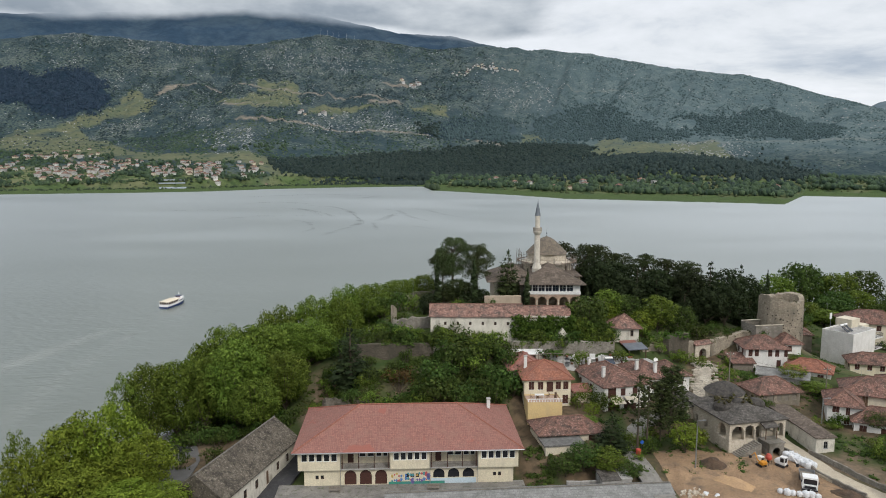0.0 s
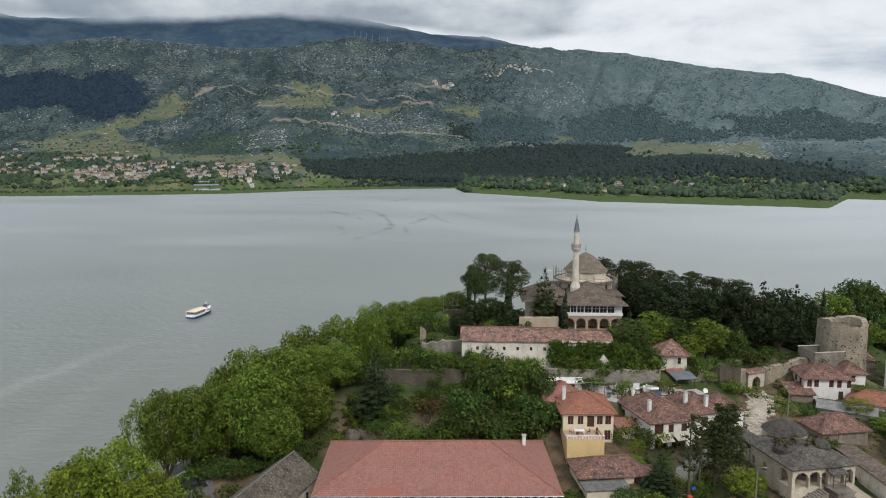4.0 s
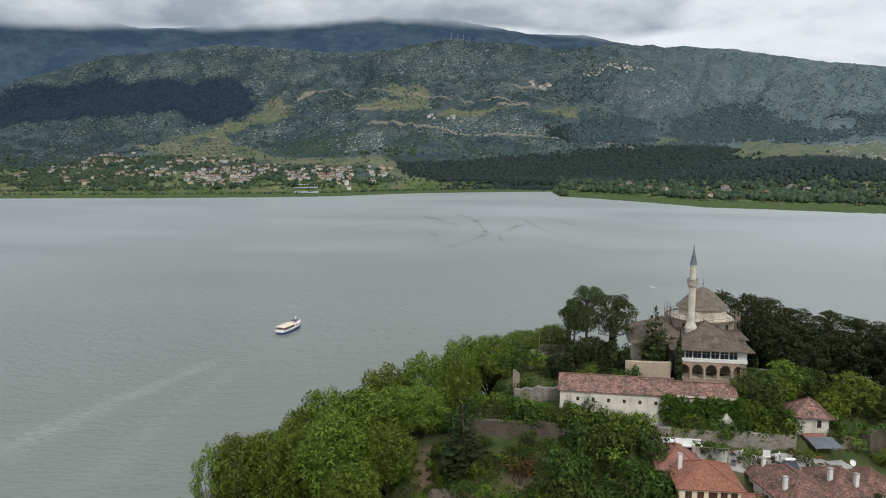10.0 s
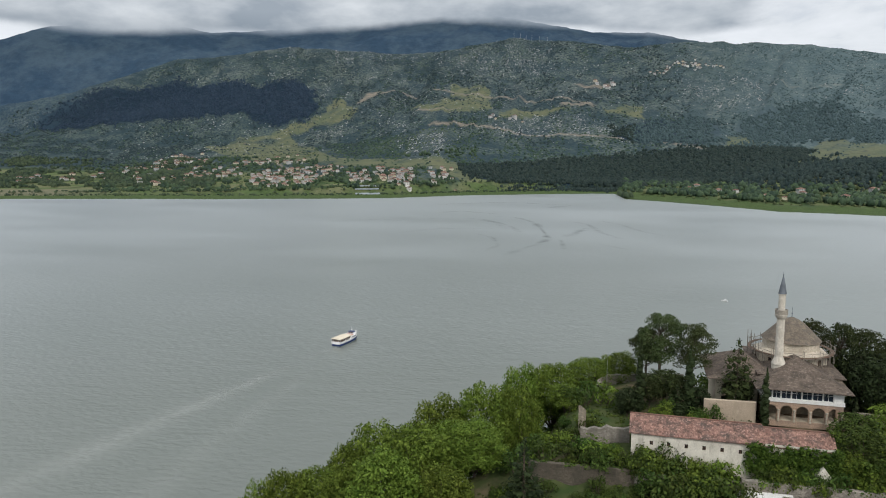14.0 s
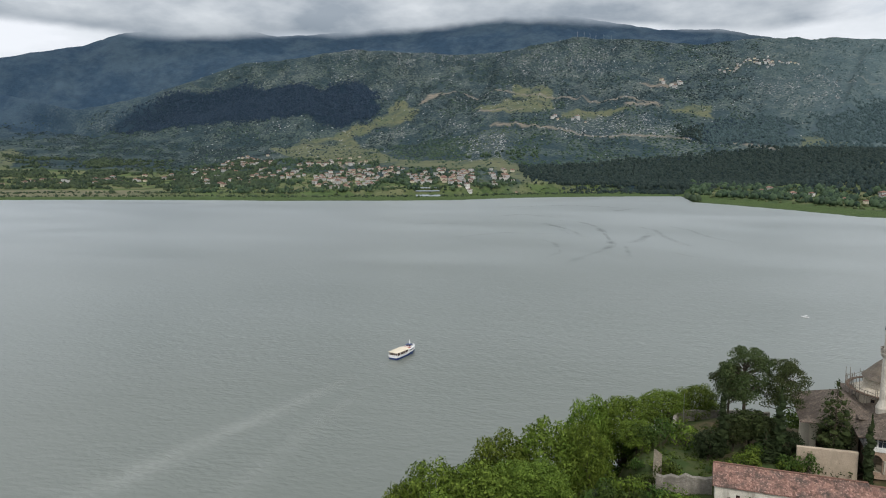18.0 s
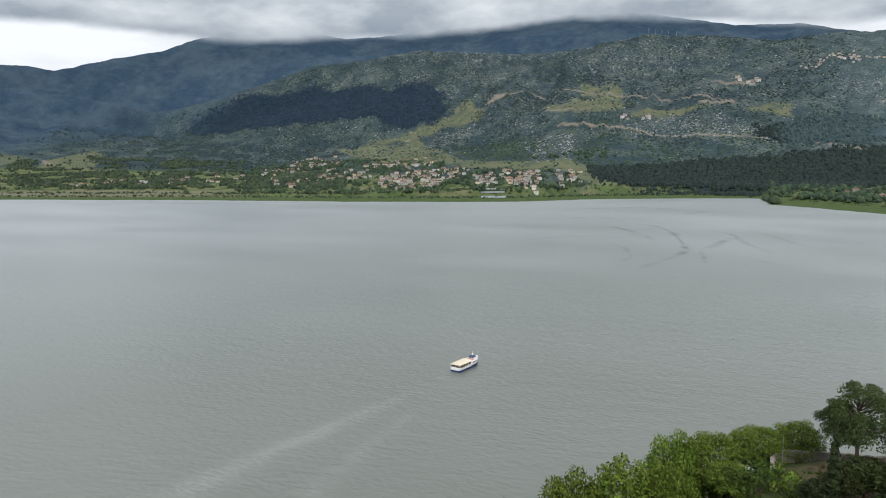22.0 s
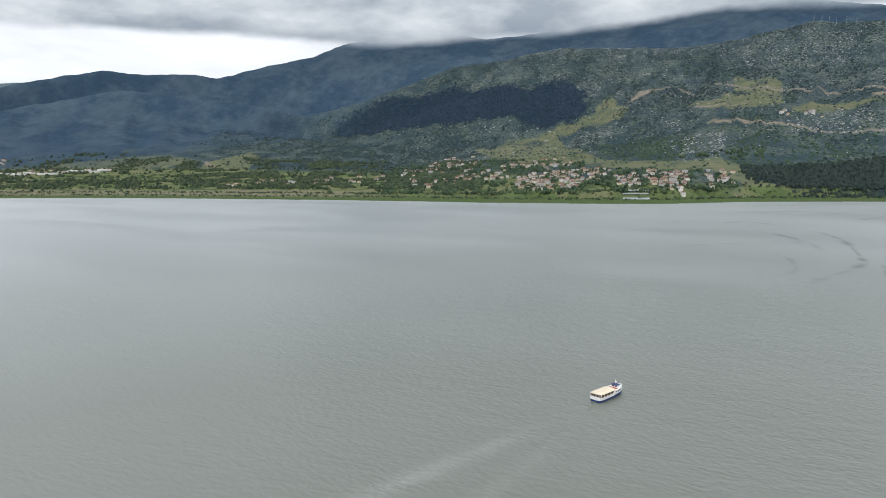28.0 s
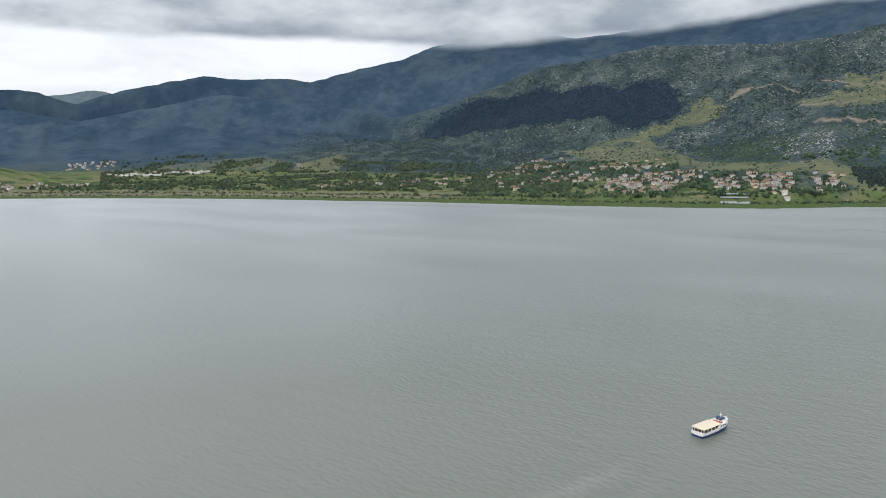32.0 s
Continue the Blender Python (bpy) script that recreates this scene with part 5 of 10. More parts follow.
street_stones(bpy.data.objects["stepped_street"], [(50.5, 134.5), (54.5, 143.5), (57.6, 150), (60.4, 158.6)], 5.0, 260, 5)
strip("paved_path", [(86, 86), (68, 104.5), (64, 112), (62.6, 121), (61.5, 128)], 3.6, PAVING, "pale paved path between low walls", "path", lift=0.15)
yard = thing("building_site", pose(0, 0, 0), "bare sandy ground of a building site", "ground", kind="structure")
yx, yy = np.meshgrid(np.linspace(36, 66, 46), np.linspace(90, 121, 46))
_edge = np.minimum(np.minimum(yx - 36, 66 - yx), np.minimum(yy - 90, 121 - yy))
yz = ground_z(yx, yy) + 0.12 * ease(0, 3, _edge) - 0.3 * (1 - ease(0, 1.5, _edge)) + 0.9 * np.exp(-((yx - 44) / 4) ** 2 - ((yy - 108) / 4) ** 2) + 0.5 * np.exp(-((yx - 47) / 2) ** 2 - ((yy - 116) / 2.4) ** 2)
part("sand", grid_mesh("sand", np.stack([yx, yy, yz], -1).reshape(-1, 3), 46, 46, SAND), SAND, yard)


# ---------------------------------------------------------------- the mosque on the hill
def mosque():
    h = thing("mosque", pose(27.5, 186, 24.3), "domed stone mosque with a slender minaret and a two-storey gallery", "mosque")
    # gallery: arcade below, glazed floor above, front at local y -15
    gx0, gx1, gy = -7.0, 6.3, -15.0
    bm = bmesh.new()
    n, w = 5, (gx1 - gx0) / 5
    panel(bm, (gx0, gy, 0), (1, 0, 0), (0, -1, 0), 0, gx1 - gx0, -1.5, 3.1, [(i * w + 0.3, (i + 1) * w - 0.3, -0.4, 2.5, True) for i in range(n)], 0.5)
    panel(bm, (gx1, gy, 0), (0, 1, 0), (1, 0, 0), 0, 9, -1.5, 3.1, [(0.6 + i * 2.8, 2.8 + i * 2.8, -0.4, 2.5, True) for i in range(3)], 0.5)
    panel(bm, (gx0, gy + 9, 0), (0, -1, 0), (-1, 0, 0), 0, 9, -1.5, 3.1)
    part("arcade", bm, stone_material("brick_and_stone_arches", (0.42, 0.30, 0.22), (0.34, 0.25, 0.19), (0.26, 0.2, 0.16), 3.0, 0.4), h)
    part("arcade_back_wall", boxed(gx0 + 0.3, gx1 - 0.3, gy + 3.6, gy + 9.0, -1.5, 3.05), WARM_STONE, h)
    part("arcade_floor", boxed(gx0, gx1, gy + 0.1, gy + 3.6, -1.5, -0.38), PAVING, h)
    for i in range(n + 1):
        bm = bmesh.new()
        lathe(bm, [(0.24, -0.5), (0.24, -0.25), (0.17, -0.2), (0.16, 1.35), (0.26, 1.6), (0.26, 1.72)], 12, gx0 + min(max(i * w, 0.2), gx1 - gx0 - 0.2), gy - 0.02)
        part("column", bm, PALE_STONE, h)
    bm = bmesh.new()
    box(bm, gx0 - 0.15, gx1 + 0.15, gy - 0.15, gy + 9, 3.1, 3.75)
    box(bm, gx0, gx1, gy + 0.5, gy + 9, 3.75, 5.9)
    box(bm, gx1 - 1.6, gx1, gy, gy + 0.5, 3.75, 5.9)
    box(bm, gx0 - 0.1, gx1 + 0.1, gy - 0.1, gy + 9, 5.9, 6.15)
    part("gallery", bm, WHITE_PAINT, h, "white painted upper gallery")
    u = gx0 + 0.1
    for k, (wd, nx) in enumerate([(1.45, 2)] * 2 + [(1.74, 2)] * 5):
        window(h, Matrix.Translation((u, gy + 0.12, 3.76)), wd - 0.12, 2.12, nx, 2, WHITE_PAINT, BLUE_GLASS)
        u += wd
        part("mullion", boxed(u - 0.1, u - 0.02, gy - 0.02, gy + 0.3, 3.76, 5.89), WHITE_PAINT, h)
    # big slab roof over gallery and prayer hall, rising to the drum
    W, D = 19.0, 26.0
    part("hall_wall", shell(bmesh.new(), 14.0, 20, -1.5, 7.0, {"r": [(3, 4.2, 2, 4.4, True), (8, 9.2, 2, 4.4, True), (13, 14.2, 2, 4.4, True)], "l": [(3, 4.2, 2, 4.4, True), (8, 9.2, 2, 4.4, True)]}, y=-0.5), WARM_STONE, h)
    r1 = roof_mesh("gallery_roof", 14.4, 16.0, 3.7, 0.9, SLATE, "hip", x=-0.5, y=-7.4, z=6.2)
    part("gallery_roof", r1[0], SLATE, h)
    r2 = roof_mesh("side_roof", 12.5, 15.0, 3.2, 0.8, SLATE, "hip", x=-9.4, y=-3.0, z=5.9)
    part("side_roof", r2[0], SLATE, h)
    part("side_wall", shell(bmesh.new(), 9.0, 12.0, -2, 5.9, {"f": [(1.2, 3.4, 0.2, 4.0, True), (4.6, 6.8, 0.2, 4.0, True)]}, x=-10.2, y=-3.0), PALE, h)
    r3 = roof_mesh("hall_roof", 14.4, 20, 1.2, 0.4, SLATE, "hip", y=-0.5, z=7.0)
    part("hall_roof", r3[0], SLATE, h)
    # octagonal drum in two steps, then the dome
    bm = bmesh.new()
    lathe(bm, [(6.7, 6.0), (6.7, 8.9), (6.95, 8.95), (6.95, 9.15), (5.3, 9.9), (5.2, 11.3), (5.45, 11.35), (5.4, 11.6)], 8)
    bmesh.ops.rotate(bm, verts=bm.verts, cent=(0, 0, 0), matrix=Matrix.Rotation(math.pi / 8, 3, "Z"))
    part("drum", bm, PALE_STONE, h)
    bm = bmesh.new()
    lathe(bm, [(5.5, 11.55), (4.95, 12.05), (4.1, 12.95), (3.1, 14.0), (2.1, 14.9), (1.1, 15.5), (0.45, 15.78), (0.18, 15.85)], 32)
    dome = part("dome", bm, two_tone("dome_slabs", (0.20, 0.165, 0.125), (0.13, 0.108, 0.086), 0.9, 3.0, relief=0.9, dist=0.12, dark=(0.09, 0.08, 0.068)), h)
    part("finial", lathe(bmesh.new(), [(0.1, 15.7), (0.05, 16.4), (0.16, 16.6), (0.05, 16.8), (0.03, 17.9)], 8), LEAD, dome)
    for a in range(8):
        c = math.radians(22.5 * 2 * a)
        if math.cos(c) > -2:
            m = Matrix.Rotation(c, 4, "Z") @ Matrix.Translation((-0.35, -6.28, 7.3))
            window(h, m, 0.7, 1.2, 1, 2, BROWN_WOOD, GLASS, name="drum_window")
    # timber scaffolding round the drum
    for i in range(26):
        a, b = 2 * math.pi * i / 26, 2 * math.pi * (i + 1) / 26
        for rr in (7.2, 7.9):
            part("scaffold_pole", bar(bmesh.new(), (rr * math.cos(a), rr * math.sin(a), 7.4), (rr * math.cos(a), rr * math.sin(a), 10.5 + 0.5 * math.sin(i * 2.3) + (1.6 if 12 <= i <= 15 else 0)), 0.05, 5), GREY_WOOD, h)
        for z in (9.4, 10.3):
            part("scaffold_rail", bar(bmesh.new(), (7.9 * math.cos(a), 7.9 * math.sin(a), z), (7.9 * math.cos(b), 7.9 * math.sin(b), z + 0.25 * math.sin(i * 1.9)), 0.05, 5), GREY_WOOD, h)
        bm = bmesh.new()
        vs = [bm.verts.new((r * math.cos(t), r * math.sin(t), z)) for z in (9.46, 9.54) for r, t in ((7.2, a), (7.9, a), (7.9, b), (7.2, b))]
        for f in ((3, 2, 1, 0), (4, 5, 6, 7), (0, 1, 5, 4), (1, 2, 6, 5), (2, 3, 7, 6), (3, 0, 4, 7)):
            bm.faces.new([vs[k] for k in f])
        part("scaffold_board", bm, BROWN_WOOD, h)
    # minaret
    mx, my = -3.7, -9.0
    shaft = two_tone("minaret_stone", (0.62, 0.58, 0.50), (0.52, 0.48, 0.41), 0.6, 3.0, dark=(0.36, 0.33, 0.28))
    mi = part("minaret", lathe(bmesh.new(), [(1.2, 5.5), (1.2, 8.5), (1.27, 8.55), (1.27, 8.75), (0.86, 9.7), (0.77, 10.0), (0.71, 17.3), (0.8, 17.35), (1.0, 17.7), (1.14, 18.1), (1.14, 18.2)], 16, mx, my), shaft, h)
    part("balcony_parapet", lathe(bmesh.new(), [(1.12, 18.2), (1.14, 18.95), (1.19, 18.97), (1.19, 19.05), (1.02, 19.05), (1.02, 18.4)], 16, mx, my), two_tone("balcony_stone", (0.40, 0.36, 0.30), (0.30, 0.27, 0.23), 1.5), mi)
    part("upper_shaft", lathe(bmesh.new(), [(0.64, 18.2), (0.60, 21.8), (0.7, 21.85), (0.7, 22.05)], 16, mx, my), shaft, mi)
    part("cone", lathe(bmesh.new(), [(0.74, 22.05), (0.40, 23.9), (0.09, 25.4), (0.06, 25.5)], 16, mx, my), LEAD, mi, "grey lead cone roof")
    part("finial", lathe(bmesh.new(), [(0.06, 25.45), (0.13, 25.65), (0.04, 25.8), (0.02, 26.3)], 8, mx, my), LEAD, mi)
    return h


mosque()


def long_range():
    h = thing("long_range", pose(12.8, 156.6, 22.4, 0, 0, -0.5), "long low limewashed range with a mottled old tile roof", "building")
    wins = [(3.0 + i * 2.78, 3.55 + i * 2.78, 1.4, 2.15) for i in range(6)] + [(19.6, 21.2, 0.1, 2.3, True)]
    part("wall", shell(bmesh.new(), 31, 6.6, -2.5, 3.6, {"f": wins}, 0.35), OLD_WHITE, h)
    for w in wins[:6]:
        window(h, face_pose("f", 31, 6.6, w[0], 1.4, back=0.22), 0.55, 0.75, 2, 2, BROWN_WOOD, GLASS)
    part("door", boxed(4.1, 5.7, -2.95, -2.88, 0.1, 2.28), BROWN_WOOD, h)
    me, lines = roof_mesh("roof", 20.4, 6.6, 1.95, 0.35, OLD_TILE, "gable", x=-5.3, z=3.6)
    r = part("roof", me, OLD_TILE, h)
    part("ridge_cap", bar(bmesh.new(), (-15.8, 0, 5.58), (5.1, 0, 5.58), 0.13), CAP_BROWN, r)
    me, lines = roof_mesh("roof", 10.4, 6.2, 1.8, 0.3, OLD_TILE, "gable", x=10.3, z=3.35)
    r = part("lower_roof", me, OLD_TILE, h)
    part("ridge_cap", bar(bmesh.new(), (5.0, 0, 5.2), (15.6, 0, 5.2), 0.13), CAP_BROWN, r)


long_range()

# ---------------------------------------------------------------- other houses
PLACED = []


def house(name, at, yaw, w, d, h, label, wall, tile, cap, rise=1.8, over=0.5, holes=None, shutter=None, frame_m=None, roof_kind="hip", chimneys=(), deep=0.2, category="house", doors=(), glass=None):
    """A plain house: walls with real openings, windows, doors, a tiled roof and chimneys."""
    x, y, z = at
    ob = thing(name, pose(x, y, z, 0, 0, yaw), label, category)
    holes = holes or {}
    part("wall", shell(bmesh.new(), w, d, -2.5, h, holes, deep), wall, ob)
    for f, hs in holes.items():
        for u0, u1, z0, z1, *r in hs:
            if z0 < 0.35 or (u0, z0) in doors:
                bm = boxed(0, u1 - u0, 0, 0.06, 0, z1 - z0)
                for k in range(3):
                    box(bm, 0.12, u1 - u0 - 0.12, -0.02, -0.0005, 0.15 + k * (z1 - z0) / 3, (k + 1) * (z1 - z0) / 3 - 0.1)
                part("door", bm, shutter or DARK_WOOD, ob, m=face_pose(f, w, d, u0, z0, back=0.12))
            else:
                window(ob, face_pose(f, w, d, u0, z0, back=0.1), round(u1 - u0, 2), round(z1 - z0, 2), 2, 2, frame_m or WHITE_PAINT, glass or GLASS, None, sill=True)
                if shutter:
                    lf = kept_mesh(("shutter_leaf", round(u1 - u0, 2), round(z1 - z0, 2), shutter.name), lambda: boxed(0, (u1 - u0) / 2 - 0.02, -0.04, 0, 0, z1 - z0), shutter)
                    for s in (0, (u1 - u0) / 2 + 0.02):
                        part("shutter", lf, shutter, ob, m=face_pose(f, w, d, u0 + s, z0, back=0.02))
    roof(ob, w, d, rise, over, tile, cap, roof_kind, z=h)
    for cx, cy, ch in chimneys:
        c = part("chimney", boxed(cx - 0.3, cx + 0.3, cy - 0.3, cy + 0.3, h + 0.2, h + ch, bevel=0.03), WHITE, ob)
        part("chimney_cap", boxed(cx - 0.38, cx + 0.38, cy - 0.38, cy + 0.38, h + ch, h + ch + 0.1), CONCRETE, c)
    return ob


def row(n, first, step, w, z0, z1):
    return [(first + i * step, first + i * step + w, z0, z1) for i in range(n)]


# yellow house with a roof terrace
yh = house("yellow_house", (20.4, 138.6, 12.0), 3, 9.2, 9.0, 6.0, "pale yellow two-storey house with an orange tiled roof and dark shutters", CREAM, ORANGE_TILE, CAP_RED, 2.3, 0.6,
           {"f": [(0.9, 1.9, 3.5, 5.1), (2.7, 3.7, 3.5, 5.1), (4.4, 5.7, 3.05, 5.1), (6.2, 7.2, 3.5, 5.1), (7.7, 8.7, 3.5, 5.1), (7.6, 8.7, 0.6, 2.4)], "l": [(5, 6, 3.5, 5.0), (2, 3, 3.5, 5.0)]}, DARK_WOOD, doors=((4.4, 3.05),), chimneys=((-3.6, 0.6, 2.9),))
house("yellow_house_wing", (17.0, 145.2, 12.4), 3, 7.0, 9.0, 5.4, "back wing of the yellow house under a red tiled roof", CREAM, RED_TILE, CAP_RED, 2.0, 0.5, {"l": [(2, 3, 3.0, 4.4), (4.5, 5.5, 3.0, 4.4)]}, DARK_WOOD)
ter = thing("roof_terrace", pose(19.4, 131.7, 11.0, 0, 0, 3), "yellow walled roof terrace with white balusters", "terrace")
part("wall", shell(bmesh.new(), 6.6, 4.6, -2.5, 3.6), YELLOW, ter)
part("deck", boxed(-3.25, 3.25, -2.25, 2.25, 3.0, 3.4), two_tone("terracotta_deck", (0.50, 0.36, 0.28), (0.44, 0.32, 0.25), 1.0), ter)
for i in range(13):
    part("baluster", kept_mesh(("baluster", 1), lambda: lathe(bmesh.new(), [(0.07, 0), (0.1, 0.15), (0.05, 0.3), (0.06, 0.55)], 8), WHITE_PAINT), WHITE_PAINT, ter, m=Matrix.Translation((-3.2 + i * 0.533, -2.2, 3.6)))
part("handrail", boxed(-3.35, 3.35, -2.3, -2.12, 4.15, 4.23), WHITE_PAINT, ter)
tb = thing("terrace_table", pose(18.8, 132.2, 14.402, 0, 0, 3), "white cloth-covered table on the roof terrace", "table")
part("tabletop", boxed(-0.9, 0.9, -0.5, 0.5, 0.7, 0.76, bevel=0.02), WHITE_PAINT, tb)
for sx in (-0.8, 0.8):
    for sy in (-0.4, 0.4):
        part("leg", boxed(sx - 0.04, sx + 0.04, sy - 0.04, sy + 0.04, 0, 0.7), WHITE_PAINT, tb)
ch0 = thing("terrace_chair", pose(17.2, 132.2, 14.402, 0, 0, 80), "dark wooden chair on the roof terrace", "chair", "terrace chairs")
part("seat", boxed(-0.22, 0.22, -0.22, 0.22, 0.42, 0.46), BROWN_WOOD, ch0)
part("backrest", boxed(-0.22, 0.22, 0.18, 0.22, 0.46, 0.95), BROWN_WOOD, ch0)
for sx in (-0.19, 0.19):
    for sy in (-0.19, 0.19):
        part("leg", boxed(sx - 0.02, sx + 0.02, sy - 0.02, sy + 0.02, 0, 0.42), BROWN_WOOD, ch0)
for px, py, rz in ((20.5, 132.5, -80), (18.3, 131.2, 170), (21.8, 131.4, 150), (22.1, 132.9, 10)):
    copy_thing(ch0, pose(px, py, 14.402, 0, 0, rz))
# low house below it, with flat concrete porch
house("low_tiled_house", (23.0, 125.2, 8.8), 9, 12.0, 6.6, 3.0, "low house with a weathered brown tiled roof", PALE, BROWN_TILE, CAP_BROWN, 1.7, 0.6, {"r": [(2, 3, 1, 2.2)], "f": [(9, 10.2, 0.2, 2.2), (10.6, 11.4, 1.0, 2.2)]}, None)
pch = thing("concrete_porch", pose(21.5, 119.9, 8.6, 0, 0, 9), "flat grey concrete porch roof on a plastered wall", "porch")
part("slab", boxed(-4.2, 3.4, -2.2, 2.2, 2.2, 2.45), two_tone("weathered_concrete", (0.17, 0.165, 0.155), (0.10, 0.098, 0.093), 0.9, 4.0, dark=(0.06, 0.058, 0.054)), pch)
part("wall", shell(bmesh.new(), 7.0, 4.0, -2, 2.2, x=-0.4), PALE, pch)
# small red shed roof between the houses
house("red_shed", (27.6, 138.6, 12.2), 12, 3.6, 4.0, 2.2, "small shed with a bright red sheet roof", PALE, RED_TILE, CAP_RED, 0.8, 0.3, {}, None, roof_kind="gable", category="shed")
# row of white houses
house("white_house", (34.4, 141.0, 10.9), 16, 9.6, 13.4, 5.6, "white two-storey house with a brown tiled roof and awnings", WHITE, BROWN_TILE, CAP_BROWN, 2.3, 0.5,
      {"f": [(0.8, 2.6, 3.0, 5.0), (3.6, 4.6, 3.3, 4.8), (6.2, 7.3, 3.3, 4.8), (0.9, 3.4, 0.1, 2.3), (4.4, 7.2, 0.1, 2.3)], "l": [(3, 3.8, 3.3, 4.4), (7.5, 8.3, 3.3, 4.4)]}, DARK_WOOD, chimneys=((-3.2, -3.2, 2.7), (-2.4, 4.4, 2.4), (1.0, 4.9, 2.5)), doors=((0.8, 3.0),))
house("white_house_wing", (41.8, 142.8, 11.1), 16, 8.6, 9.5, 5.7, "white gabled wing with a brown tiled roof and dark shutters", WHITE, BROWN_TILE, CAP_BROWN, 2.2, 0.5,
      {"f": [(0.8, 1.8, 3.3, 4.8), (3.3, 4.5, 3.2, 4.8), (6, 7.2, 3.2, 4.8), (3.3, 4.5, 0.6, 2.2)], "r": [(2.5, 3.5, 3.3, 4.8)]}, DARK_WOOD, chimneys=((-2.5, -1.5, 2.8), (0.6, -3.4, 2.6)))
house("far_white_house", (47.2, 145.0, 11.3), 14, 6.6, 7.6, 5.0, "white house end with a brown tiled roof", WHITE, BROWN_TILE, CAP_BROWN, 2.0, 0.5, {"f": [(4, 5.2, 2.8, 4.2)], "r": [(3, 4.2, 2.8, 4.2, True)]}, DARK_WOOD)
for k, (ax, ay, wd) in enumerate(((34.3, 133.1, 2.4), (37.3, 134.0, 2.5))):
    aw = thing("awning", pose(ax, ay, 13.4, 0, 0, 16), "cream fabric awning over a house terrace", "awning", "terrace awnings")
    me, _ = roof_mesh("canopy", wd, 2.4, 0.75, 0.05, PALE, "shed", thick=0.05)
    part("canopy", me, PALE, aw)
    for sx in (-wd / 2, wd / 2):
        part("arm", bar(bmesh.new(), (sx, -1.2, -0.03), (sx, 1.2, 0.7), 0.03), METAL, aw)
bl = thing("balcony_railing", pose(32.1, 133.9, 13.3, 0, 0, 16), "wooden balcony with a dark railing on the white house", "balcony")
part("slab", boxed(-1.5, 1.5, -0.6, 0.6, -0.15, 0), CONCRETE, bl)
part("rail", boxed(-1.5, 1.5, -0.6, -0.54, 0.9, 0.97), DARK_WOOD, bl)
for i in range(16):
    part("bar", kept_mesh(("rail_bar", 1), lambda: boxed(-0.015, 0.015, -0.015, 0.015, 0, 0.9), DARK_WOOD), DARK_WOOD, bl, m=Matrix.Translation((-1.45 + i * 0.193, -0.57, 0)))

# gatehouse on the wall
house("gatehouse", (41.2, 157.0, 19.6), 0, 5.4, 5.4, 4.0, "square stone gatehouse with a pyramid tile roof", OLD_WHITE, OLD_TILE, CAP_BROWN, 2.1, 0.7, {"f": [(3.5, 4.2, 1.6, 2.9)], "l": [(2.2, 2.9, 1.6, 2.9)]}, None, BROWN_WOOD)
hut = thing("ruined_gable", pose(26.2, 151.7, 20.8), "pointed white gable of a small ruin among bushes", "ruin")
bm = bmesh.new()
pts = [(-1.15, 0), (1.2, 0), (1.25, 1.9), (0.15, 3.3), (-1.1, 1.8)]
fr, bk = [bm.verts.new((x, -0.2, z - 0.5)) for x, z in pts], [bm.verts.new((x, 1.4, z - 0.5)) for x, z in pts]
bm.faces.new(fr)
bm.faces.new(bk[::-1])
for i in range(5):
    bm.faces.new((fr[i], bk[i], bk[(i + 1) % 5], fr[(i + 1) % 5]))
part("wall", bm, OLD_WHITE, hut)


def stone_wall(name, pts, height, thick, material, label, sink=2.0, top=None, rough=0.12, seed=1):
    """A masonry wall with uneven top along a line; it follows the ground unless a top level is given."""
    rnd, bm, rows = random.Random(seed), bmesh.new(), []
    line = []
    for (ax, ay), (bx, by) in zip(pts[:-1], pts[1:]):
        n = max(1, int(math.hypot(bx - ax, by - ay) / 0.9))
        line += [(ax + (bx - ax) * i / n, ay + (by - ay) * i / n) for i in range(n)]
    line.append(pts[-1])
    for i, (x, y) in enumerate(line):
        x2, y2 = line[min(i + 1, len(line) - 1)]
        x1, y1 = line[max(i - 1, 0)]
        t = Vector((x2 - x1, y2 - y1)).normalized()
        nx, ny = -t.y * thick / 2, t.x * thick / 2
        g = gz(x, y)
        zt = (top[0] + (top[1] - top[0]) * i / max(1, len(line) - 1) if top else g + height) + rnd.uniform(-rough, rough)
        j = rnd.uniform(-0.05, 0.05)
        rows.append([bm.verts.new(p) for p in ((x + nx, y + ny, g - sink), (x + nx * 0.95, y + ny * 0.95 + j, zt), (x, y, zt + 0.07), (x - nx * 0.95, y - ny * 0.95 + j, zt - rnd.random() * 0.1), (x - nx, y - ny, g - sink))])
    for a, b in zip(rows[:-1], rows[1:]):
        for k in range(4):
            bm.faces.new((a[k], b[k], b[k + 1], a[k + 1]))
    bm.faces.new(rows[0][::-1])
    bm.faces.new(rows[-1])
    me = bpy.data.meshes.new(name)
    bm.to_mesh(me)
    bm.free()
    me.materials.append(material)
    return tagged(new(name, me), label, "wall", kind="structure")


